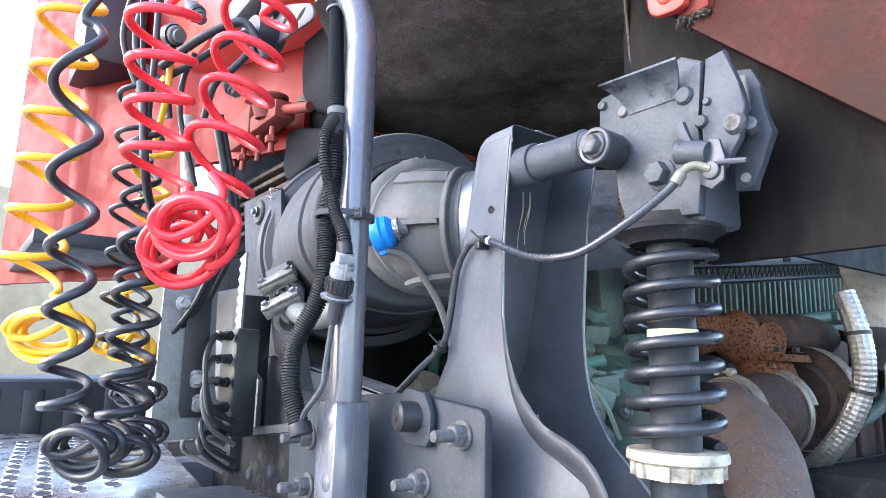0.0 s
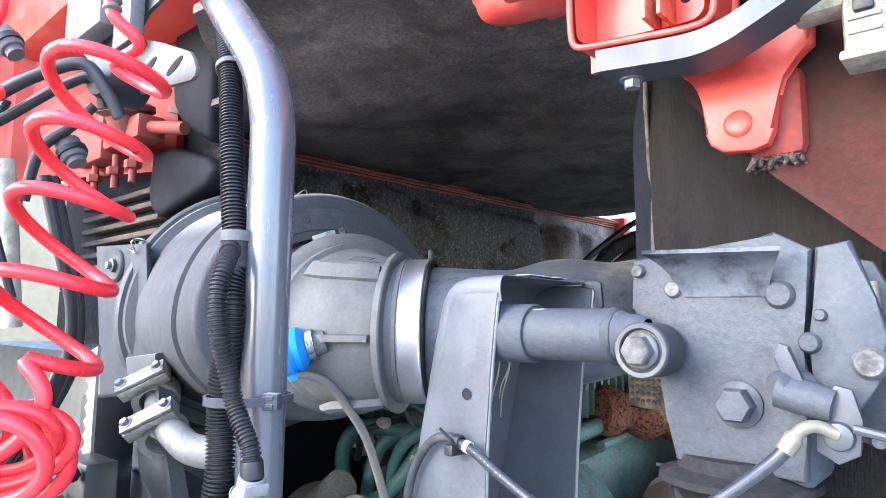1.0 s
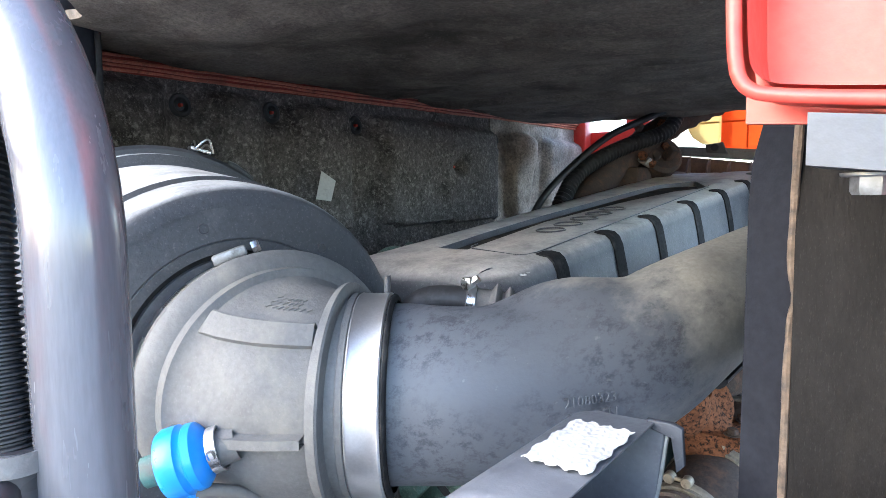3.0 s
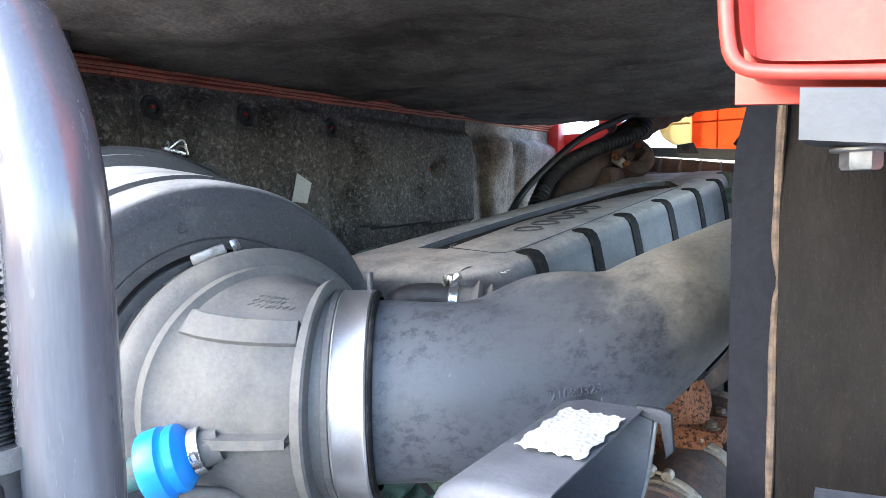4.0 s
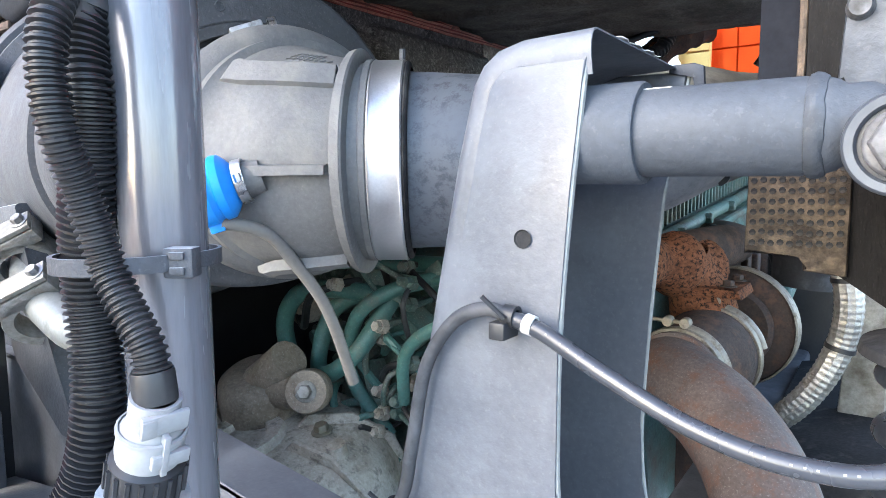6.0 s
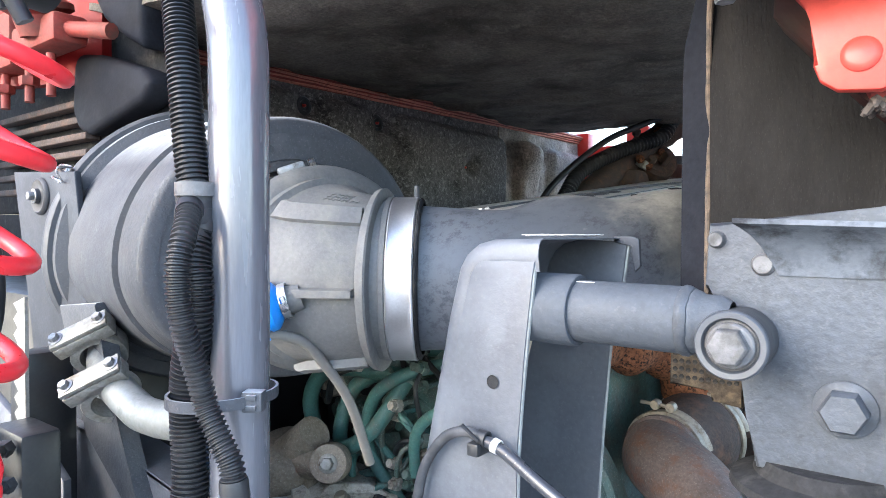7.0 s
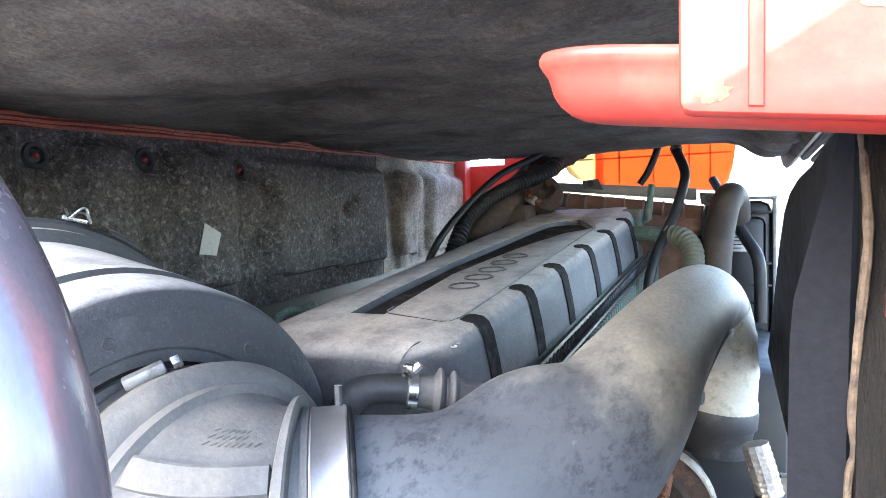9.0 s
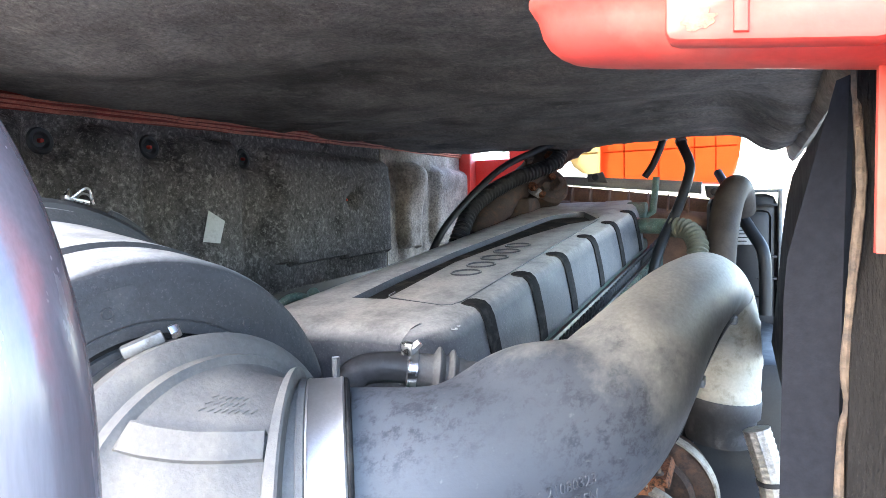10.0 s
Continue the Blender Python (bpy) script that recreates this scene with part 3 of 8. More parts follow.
slab(bm, [(0.2915, 2.1450), (0.2915, 1.7630), (0.9603, 1.7770), (0.9603, 2.1450)], 0.06, Matrix.Translation((0, MY + 0.013, 0)), 0.003)
part("face_core", bm, M_RED, MOUNT)
bm = bmesh.new()
slab(bm, [(0.3089, 2.1550), (0.3089, 1.7535), (0.3130, 1.7530), (0.3130, 2.1550)], 0.003, Matrix.Translation((0, MY - 0.0026, 0)), 0.001)
part("pressed_seam", bm, M_RED, MOUNT)
# paint worn through to the primer
M_PRIMER = mat("worn_primer", (0.55, 0.135, 0.055), 0.55, spots=(0.52, 0.055, 0.040), spot_scale=70, spot_at=(0.46, 0.58), vary=0.25, bump=0.3)
for cx, cz, rx, rz in ((0.3494, 1.7595, 0.0065, 0.0055), (0.2997, 1.7585, 0.0055, 0.0035), (0.3453, 1.7800, 0.010, 0.007)):
    bm = bmesh.new()
    ring = [bm.verts.new((cx + rx * q * math.cos(a), MY - 0.0013, cz + rz * q * math.sin(a))) for a, q in ((6.2832 * k / 40, 0.85 + 0.4 * noise.noise(Vector((2 * math.cos(6.2832 * k / 40), 2 * math.sin(6.2832 * k / 40), cx * 90)))) for k in range(40))]
    bm.faces.new(ring)
    part("worn_patch", bm, M_PRIMER, MOUNT, "paint worn to orange primer")


def rounded(line, times=2):
    """An open line with its corners cut, to round them."""
    for _k in range(times):
        line = [line[0]] + [(a[0] * u + b[0] * (1 - u), a[1] * u + b[1] * (1 - u)) for a, b in zip(line, line[1:]) for u in (0.75, 0.25)] + [line[-1]]
    return line


RIM = rounded([(0.3515, 1.7500), (0.3520, 1.7050), (0.3556, 1.6955), (0.3658, 1.6930), (0.3966, 1.6895), (0.4355, 1.6850), (0.4473, 1.6865), (0.4509, 1.6950), (0.4535, 1.7450)])
bm = bmesh.new()
sweep(bm, [(x, MY, z) for x, z in RIM], 0.0023, 10)
va, vb = [[bm.verts.new((x, y, z)) for x, z in RIM] for y in (MY, MY + 0.030)]
for k in range(len(RIM) - 1):
    bm.faces.new((va[k], va[k + 1], vb[k + 1], vb[k]))
part("pocket_rim", bm, M_RED, MOUNT)
POCKET = rounded([(0.3545, 1.7730), (0.3551, 1.7070), (0.3586, 1.6990), (0.3679, 1.6960), (0.4345, 1.6900), (0.4422, 1.6930), (0.4447, 1.7000), (0.4463, 1.7730)])
bm = bmesh.new()
va, vb, vc, vd = [[bm.verts.new((x + dx, y, z + dz)) for x, z in POCKET] for y, dx, dz in ((MY + 0.002, 0, 0), (MY + 0.034, 0, 0), (MY + 0.034, 0.0, -0.0005), (MY + 0.002, 0, -0.0005))]
for k in range(len(POCKET) - 1):
    bm.faces.new((va[k], va[k + 1], vb[k + 1], vb[k]))
part("pocket_side", bm, M_RED, MOUNT)
bm = bmesh.new()
slab(bm, [(0.3494, 1.7800), (0.3494, 1.6890), (0.4540, 1.6810), (0.4540, 1.7800)], 0.004, Matrix.Translation((0, MY + 0.034, 0)), 0)
part("pocket_back", bm, M_RED, MOUNT)
for x in (0.4012, 0.4114):
    bm = bmesh.new()
    slab(bm, [(x, 1.773), (x + 0.0030, 1.773), (x + 0.0030, 1.705), (x, 1.705)], 0.026, Matrix.Translation((0, MY + 0.007, 0)), 0.0006)
    part("pocket_web", bm, M_SEAM, MOUNT)
bm = bmesh.new()
slab(bm, [(0.3966, 1.7055), (0.4068, 1.7045), (0.4068, 1.6995), (0.3966, 1.7005)], 0.003, Matrix.Translation((0, MY + 0.0325, 0)), 0.0006)
part("slot", bm, M_MATT, MOUNT, "dark slot")
bm = bmesh.new()
lathe(bm, [(0, 0.0008), (0.0036, 0.0008), (0.0042, -0.0005)], axis((0.4216, MY + 0.0337, 1.724), (0, -1, 0)), 20)
part("drain_hole", bm, M_MATT, MOUNT, "dark round hole")
# flared lip: a tapering nose with a rolled rim along its top


def lip_ring(inset_, drop):
    a, b = 0.0365 - inset_, 0.0255 - inset_
    plan = [(0.36, -0.725 - b), (0.32, -0.725 - b), (0.295, -0.725 - b)]
    plan += [(0.276 - a * math.sin(math.pi * k / 18), -0.725 - b * math.cos(math.pi * k / 18)) for k in range(19)]
    plan += [(0.295, -0.725 + b), (0.32, -0.725 + b), (0.36, -0.725 + b)]
    return [Vector((x, y, 1.7815 - 0.13 * (x - 0.246) - drop * (1.0 - 0.9 * min(0.1, x - 0.24)))) for x, y in plan]


bm = bmesh.new()
prev = None
for d_, drop in ((0.004, -0.0005), (0.0008, 0.0), (0.0, 0.0015), (0.0, 0.0035), (0.0015, 0.0058), (0.0032, 0.008), (0.0042, 0.011), (0.0052, 0.0145), (0.0075, 0.018), (0.0115, 0.0210), (0.016, 0.0228), (0.021, 0.0235)):
    row = [bm.verts.new(p) for p in lip_ring(d_, drop)]
    if prev:
        for k in range(len(row) - 1):
            bm.faces.new((prev[k], prev[k + 1], row[k + 1], row[k]))
    else:
        bm.faces.new(row)
    prev = row
bm.faces.new(prev)
part("flared_lip", bm, M_RED, MOUNT, "rounded nose with a rolled rim", 60)
# foot tab with its boss
bm = bmesh.new()
slab(bm, [(0.408, 1.700)] + [(0.4060, 1.6840), (0.4090, 1.6770), (0.4220, 1.6650), (0.4250, 1.6560), (0.4240, 1.6320), (0.4270, 1.6240), (0.4350, 1.6180), (0.4540, 1.6160), (0.4630, 1.6190), (0.4670, 1.6280), (0.4680, 1.6520), (0.4710, 1.6620), (0.4820, 1.6720), (0.4910, 1.6780), (0.4920, 1.6940), (0.4920, 1.712)], 0.010, Matrix.Translation((0, -0.708, 0)), 0.0025)
part("foot_tab", bm, M_RED, MOUNT)
bm = bmesh.new()
lathe(bm, [(0, 0.002), (0.006, 0.0025), (0.0085, 0.0012), (0.0092, 0)], axis((0.4453, -0.7082, 1.6354), (0, -1, 0.1)), 20)
part("foot_boss", bm, M_RED, MOUNT)
bm = bmesh.new()
box(bm, (0.446, -0.697, 1.612), (0.482, -0.660, 1.672), 0.008)
part("foot_block", bm, M_REDDIRT, MOUNT)
bm = bmesh.new()
box(bm, (0.470, -0.688, 1.654), (0.4755, -0.650, 1.696), 0.002)
part("side_tab", bm, M_RED, MOUNT)
bm = bmesh.new()
for k in range(80):
    a = random.random() * 6.3
    p = Vector((0.463 + 0.013 * random.uniform(-1, 1), -0.684 + 0.010 * random.uniform(-1, 1), 1.614))
    sweep(bm, [p, p + Vector((0.006 * math.cos(a), 0.006 * math.sin(a), -0.002 - 0.006 * random.random()))], [0.0028, 0.0012], 5)
tagged(part("caked_dirt", bm, mat("dried_mud", (0.06, 0.048, 0.040), 0.95, vary=0.3, bump=0.6), MOUNT, "caked grey dirt"), kind="stuff")
# grey bar under the pocket
bm = bmesh.new()
pts = [(0.373, -0.747, 1.688), (0.405, -0.747, 1.6845), (0.434, -0.747, 1.6815), (0.454, -0.747, 1.684), (0.478, -0.746, 1.694), (0.57, -0.737, 1.740)]
line = curve(pts, 6)
prof = [(-0.016, -0.0075), (0.016, -0.0075), (0.016, 0.0075), (-0.016, 0.0075)]
rings = []
for p in line:
    rings.append([bm.verts.new(p + Vector((0, a, b - 0.008))) for a, b in prof])
for a, b in zip(rings, rings[1:]):
    for k in range(4):
        bm.faces.new((a[k], a[(k + 1) % 4], b[(k + 1) % 4], b[k]))
bm.faces.new(rings[0]), bm.faces.new(rings[-1])
bmesh.ops.bevel(bm, geom=[e for e in bm.edges if e.is_manifold and e.calc_face_angle(0) > 1.0], offset=0.0025, segments=2, affect="EDGES")
part("steel_bar", bm, M_BAR, MOUNT, "grey steel bar")
bolt(MOUNT, (0.388, -0.740, 1.6705), (0, 0, -1), 0.010)
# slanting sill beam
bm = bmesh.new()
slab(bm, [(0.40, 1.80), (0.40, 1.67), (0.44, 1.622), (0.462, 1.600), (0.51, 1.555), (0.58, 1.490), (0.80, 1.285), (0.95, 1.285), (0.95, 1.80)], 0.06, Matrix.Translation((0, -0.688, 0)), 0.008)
part("sill_beam", bm, M_SILL, MOUNT, "dirty dark red slanting sill with shade in its colour")

PLG = thing("sensor_plug", (0.52, -0.72, 1.65), "cream plastic sensor plug on the red sill", "plug")
bm = bmesh.new()
box(bm, (0.511, -0.738, 1.654), (0.533, -0.712, 1.690), 0.0045)
part("body", bm, M_GRIME, PLG)
bm = bmesh.new()
box(bm, (0.509, -0.740, 1.650), (0.535, -0.710, 1.656), 0.002)
part("collar", bm, M_GRIME, PLG)
for z in (1.664, 1.672):
    bm = bmesh.new()
    box(bm, (0.514, -0.7395, z), (0.530, -0.736, z + 0.003), 0.0008)
    part("grip_rib", bm, M_GRIME, PLG)
bm = bmesh.new()
box(bm, (0.517, -0.7415, 1.676), (0.527, -0.736, 1.692), 0.0015)
part("lock_tab", bm, M_BLACK, PLG, "dark lock tab")
bm = bmesh.new()
box(bm, (0.484, -0.735, 1.684), (0.524, -0.712, 1.701), 0.004)
part("clip_arm", bm, M_GRIME, PLG)
bm = bmesh.new()
sweep(bm, curve([(0.535, -0.72, 1.69), (0.55, -0.73, 1.70), (0.58, -0.735, 1.69), (0.61, -0.73, 1.70), (0.64, -0.71, 1.74)], 8), 0.007, 10)
part("lead", bm, M_BLACK, PLG)

# noise shield flap
FLAP = thing("noise_shield", (0.4, -0.58, 1.40), "black noise shield with a frayed brown foam edge", "noise shield")
bm = bmesh.new()
slab(bm, [(-0.622, 1.775), (-0.622, 1.66), (-0.615, 1.44), (-0.40, 1.44), (-0.15, 1.445), (0.10, 1.45), (0.327, 1.455), (0.20, 1.54), (0.11, 1.608), (0.05, 1.662), (-0.04, 1.715), (-0.12, 1.737), (-0.22, 1.750), (-0.334, 1.757), (-0.45, 1.77)], 0.008, Matrix.Translation((0.376, 0, 0)) @ Matrix.Rotation(radians(90), 4, "Z"), 0.002)
part("side_sheet", bm, M_SHEET, FLAP)
bm = bmesh.new()


def flap_foot(x):
    return 1.437 if x < 0.372 else max(1.388, 1.428 - 0.7 * (x - 0.372))


sheet(bm, lambda u, v: Vector((0.355 + 0.46 * u, -0.629 - 0.02 * v + 0.004 * noise.noise(Vector((u * 5, v * 5, 2))), flap_foot(0.355 + 0.46 * u) * (1 - v) + 1.795 * v)), 24, 20, 0.008)
part("rear_sheet", bm, M_SHIELD, FLAP)
bm = bmesh.new()
edge = [(0.351, -0.626, 1.441), (0.3515, -0.628, 1.473), (0.3525, -0.631, 1.543), (0.353, -0.632, 1.598), (0.3555, -0.634, 1.615), (0.3535, -0.637, 1.631), (0.3545, -0.642, 1.663), (0.356, -0.647, 1.693), (0.357, -0.648, 1.713), (0.3555, -0.646, 1.743), (0.3535, -0.642, 1.783)]
sweep(bm, curve(edge, 8), [0.0019 + 0.0007 * noise.noise(Vector((i * 0.23, 3.1, 0))) + 0.0003 * noise.noise(Vector((i * 0.9, 7.7, 0))) for i in range(8 * (len(edge) - 1) + 1)], 8)
part("foam_edge", bm, M_EDGE, FLAP, "frayed brown foam edge")
bm = bmesh.new()
sheet(bm, lambda u, v: Vector((0.351 + 0.003 * v - 0.0225 * (1 - u) * min(1.0, 0.15 + 3.2 * (1 - v)), -0.610 - 0.012 * u - 0.012 * v, 1.438 + 0.322 * v)), 4, 16, 0.006)
part("edge_return", bm, M_SHEET, FLAP, "folded black edge")
bm = bmesh.new()
slab(bm, [(0.3255, 1.437), (0.3265, 1.49), (0.352, 1.495), (0.374, 1.49), (0.3735, 1.427), (0.354, 1.429), (0.3535, 1.4385)], 0.016, Matrix.Translation((0.004, -0.637, 0)), 0.002)
FOAM = part("foam_corner", bm, M_FOAM, FLAP, "worn tan perforated foam corner")
bm = bmesh.new()
lathe(bm, [(0, 0.0003), (0.0016, 0.0003), (0.0018, -0.0004)], axis((0, 0, 0), (0, -1, 0)), 8)
pin = part("pinhole", bm, M_SLOT, FOAM)
for i in range(10):
    for j in range(9):
        g = pin if (i, j) == (0, 0) else new("pinhole", pin.data)
        g.parent = FOAM
        g.location = (0.3335 + 0.0045 * i, -0.6372, 1.443 + 0.0055 * j + 0.0006 * (i % 2))
# ---- engine ----
ENG = thing("engine", (-0.1, 0.3, 0.9), "green diesel engine under a dusty dark valve cover", "engine")
GROOVES = (-0.179, -0.003, 0.164, 0.358, 0.553, 0.750)
Y0, Y1 = -0.312, 1.04


def cover_z(y):
    return 1.602 + 0.122 * y


def skew(x, y):
    """The engine stands slightly turned against the cab."""
    return x + 0.065 * (y + 0.2)


def along(y, table):
    return float(np.interp(y, [a for a, _ in table], [b for _, b in table]))


SLOT_L = ((-0.17, -0.205), (-0.03, -0.216), (0.18, -0.220), (0.38, -0.212), (0.60, -0.203), (0.71, -0.196), (0.77, -0.134))
SLOT_R = ((-0.17, -0.153), (0.09, -0.174), (0.22, -0.162), (0.375, -0.142), (0.53, -0.107), (0.615, -0.050), (0.77, -0.132))
CREASE = ((-0.17, -0.028), (0.6, -0.046), (1.04, -0.055))


def cover_section(y):
    """The cover's cut at y: places across with their height against the top."""
    left = -0.318 - 0.015 * min(1, max(0, y))
    cut = max(0.0, y - 0.72) / 0.32              # the far end narrows
    l, r = along(y, SLOT_L), along(y, SLOT_R)
    deep = 0.013 if -0.168 < y < 0.765 else 0.0
    c = along(y, CREASE)
    right = -0.007 - 0.06 * cut ** 2
    return [(left + 0.006, -0.16), (left, -0.06), (left + 0.006, -0.024), (left + 0.022, -0.005), (left + 0.05, 0.0), (l - 0.010, 0.001), (l - 0.003, -0.0008), (l, -deep), (l * 0.5 + r * 0.5, -deep), (r, -deep), (r + 0.003, 0.0),
            (r + 0.010, 0.002), (c * 0.6 + r * 0.4, 0.003), (c - 0.002, 0.003), (c + 0.001, 0.001), (right, -0.002), (right + 0.008, -0.009), (right + 0.014, -0.022), (right + 0.022, -0.060), (right + 0.026, -0.085), (right + 0.028, -0.104)]


bm = bmesh.new()
ys = [Y0 + 0.075 * (1 - math.cos(math.pi / 2 * k / 9)) for k in range(10)]
ys += [y for g in GROOVES for y in (g - 0.003, g, g + 0.023, g + 0.026)] + [-0.169, -0.167, 0.764, 0.766, 0.99, 1.01, 1.025, 1.035, Y1] + [-0.15 + 0.04 * k for k in range(27)]
ys = sorted(set(round(y, 4) for y in ys))
rows = []
for y in ys:
    u = min(1.0, (y - Y0) / 0.075)
    w = min(1.0, (Y1 - y) / 0.05)
    t = min(1.0, (y - Y0) / 0.028)
    drop = 0.024 * (1 - math.sqrt(max(0, 1 - (1 - t) ** 2))) + 0.03 * (1 - math.sqrt(max(0, 1 - (1 - w) ** 2)))
    inn = 0.055 * (1 - math.sqrt(max(0, 1 - (1 - u) ** 2)))
    row = []
    sec = cover_section(y)
    for i, (x, z) in enumerate(sec):
        if i >= 13:
            x -= inn * (i - 12) / 4 if i < 16 else inn
        elif i <= 4:
            x += inn * (1 if i < 4 else 0.6)
        row.append(bm.verts.new((skew(x, y), y, cover_z(y) + z - (drop if z > -0.09 else drop * 0.3))))
    rows.append(row)
for a, b in zip(rows, rows[1:]):
    for k in range(len(a) - 1):
        bm.faces.new((a[k], a[k + 1], b[k + 1], b[k]))
bm.faces.new(rows[0]), bm.faces.new(rows[-1])
COVER = part("valve_cover", bm, M_COVER, ENG, "dusty dark grey ribbed valve cover", 50)
for g in GROOVES:
    bm = bmesh.new()
    base = cover_section(g)[15:]
    pts = [(base[0][0] - 0.024, 0.0016), (base[0][0] - 0.012, 0.0014)] + [(x + 0.0022, z + 0.0015) for x, z in base]
    lines = []
    for f, pinch in ((-0.004, 1.0), (-0.001, 0.35), (0.0115, 0.0), (0.024, 0.35), (0.027, 1.0)):
        # the black strip is rounded at its upper end
        lines.append([bm.verts.new((skew(x + (0.013 * pinch if k == 0 else 0.003 * pinch if k == 1 else 0), g + f), g + f, cover_z(g + f) + z)) for k, (x, z) in enumerate(pts)])
    for va, vb in zip(lines, lines[1:]):
        for k in range(len(pts) - 1):
            bm.faces.new((va[k], va[k + 1], vb[k + 1], vb[k]))
    bmesh.ops.recalc_face_normals(bm, faces=bm.faces)
    bmesh.ops.solidify(bm, geom=bm.faces[:], thickness=0.003)
    part("rib_inlay", bm, M_MATT, COVER, "black inlay")
# long slot floor
bm = bmesh.new()
steps = [-0.163 + 0.03 * k for k in range(31)]
va, vb = [[bm.verts.new((skew(along(y, t) + d, y), y, cover_z(y) - 0.0105)) for y in steps] for t, d in ((SLOT_L, 0.002), (SLOT_R, -0.002))]
for k in range(len(steps) - 1):
    bm.faces.new((va[k], va[k + 1], vb[k + 1], vb[k]))
bmesh.ops.recalc_face_normals(bm, faces=bm.faces)
bmesh.ops.solidify(bm, geom=bm.faces[:], thickness=0.002)
part("slot_strip", bm, M_SLOT, COVER, "dark dirty slot floor")
# raised name panel edge
bm = bmesh.new()
edge = [(-0.152, -0.140), (-0.150, -0.160), (-0.139, -0.172), (-0.046, -0.198), (-0.034, -0.194), (-0.029, -0.175), (-0.0285, -0.15)] + [(along(y, CREASE), y) for y in (-0.1, 0.1, 0.3, 0.5, 0.595)]
sweep(bm, [(skew(x, y), y, cover_z(y) + 0.0028) for x, y in edge], 0.0013, 6)
part("panel_bead", bm, M_PLAST, COVER)
# five raised marks on the panel, plain shapes
for k in range(5):
    bm = bmesh.new()
    y = -0.005 + 0.062 * k
    ring = [(-0.103 - 0.002 * k + 0.024 * math.cos(a), y + 0.020 * math.sin(a)) for a in (2 * math.pi * i / 20 for i in range(21))]
    sweep(bm, [(skew(x, yy), yy, cover_z(yy) + 0.0034) for x, yy in ring], 0.0022, 6)
    part("raised_mark", bm, M_PLAST, COVER)
for x, y in ((-0.077, -0.215), (-0.005, -0.242), (-0.003, -0.255)):
    bm = bmesh.new()
    lathe(bm, [(0.0045, 0), (0.0045, 0.0016), (0.003, 0.0016), (0.003, 0)], axis((x, y, cover_z(y) - (0.0035 if y > -0.22 else 0.010)), (0, 0, 1)), 16)
    part("moulded_eye", bm, M_PAPER, COVER)
# black lattice strip below the cover
bm = bmesh.new()
for y in np.arange(-0.20, 1.0, 0.02):
    z = cover_z(y) - 0.136
    for a_, b_ in (((0.030, y, z), (0.034, y + 0.012, z + 0.026)), ((0.030, y + 0.02, z), (0.034, y + 0.010, z + 0.026))):
        sweep(bm, [(skew(p[0], p[1]), p[1], p[2]) for p in (a_, b_)], 0.002, 5)
for dz in (-0.004, 0.030):
    sweep(bm, [(skew(0.032, y), y, cover_z(y) - 0.136 + dz) for y in (-0.22, 1.0)], 0.005, 6)
part("lattice_strip", bm, M_BLACK, ENG)
# head and block
bm = bmesh.new()
rot = Matrix.Rotation(math.radians(-3.7), 4, "Z") @ Matrix.Rotation(math.atan(0.115), 4, "X")
box(bm, (-0.26, -0.27, -0.30), (0.012, 0.98, -0.095), 0.012, Matrix.Translation((0, 0, 1.6)) @ rot)
box(bm, (-0.27, -0.32, -0.80), (0.06, 0.96, -0.28), 0.02, Matrix.Translation((0, 0, 1.6)) @ rot)
part("block", bm, M_GREEN, ENG)
for y in np.arange(-0.19, 0.98, 0.022):
    bm = bmesh.new()
    z = cover_z(y)
    box(bm, (skew(0.004, y), y, z - 0.225), (skew(0.040, y), y + 0.008, z - 0.146), 0.0015)
    part("head_fin", bm, M_GREEN, ENG)
bm = bmesh.new()
sweep(bm, [(skew(0.048, y), y, cover_z(y) - 0.240) for y in (-0.25, 0.98)], 0.013, 10)
sweep(bm, [(skew(0.058, y), y, cover_z(y) - 0.270) for y in (-0.18, 0.75)], 0.009, 8)
part("fuel_rail", bm, M_GREEN, ENG)
for y in np.arange(-0.15, 0.95, 0.16):
    bm = bmesh.new()
    hexhead(bm, (skew(0.058, y), y, cover_z(y) - 0.240), (1, 0, 0), 0.020, 0.012)
    part("rail_nut", bm, M_GREEN, ENG)
# dark mass added left of the cover to hide the bright ground
bm = bmesh.new()
box(bm, (-0.64, -0.15, 0.95), (-0.28, 0.95, 1.40), 0.03)
for k in range(9):
    box(bm, (-0.60 + 0.03 * (k % 3), -0.10 + 0.11 * k, 1.38), (-0.46 + 0.05 * (k % 2), -0.04 + 0.11 * k, 1.44 + 0.02 * (k % 3)), 0.008)
part("dark_side_fill", bm, M_BLACK, ENG)
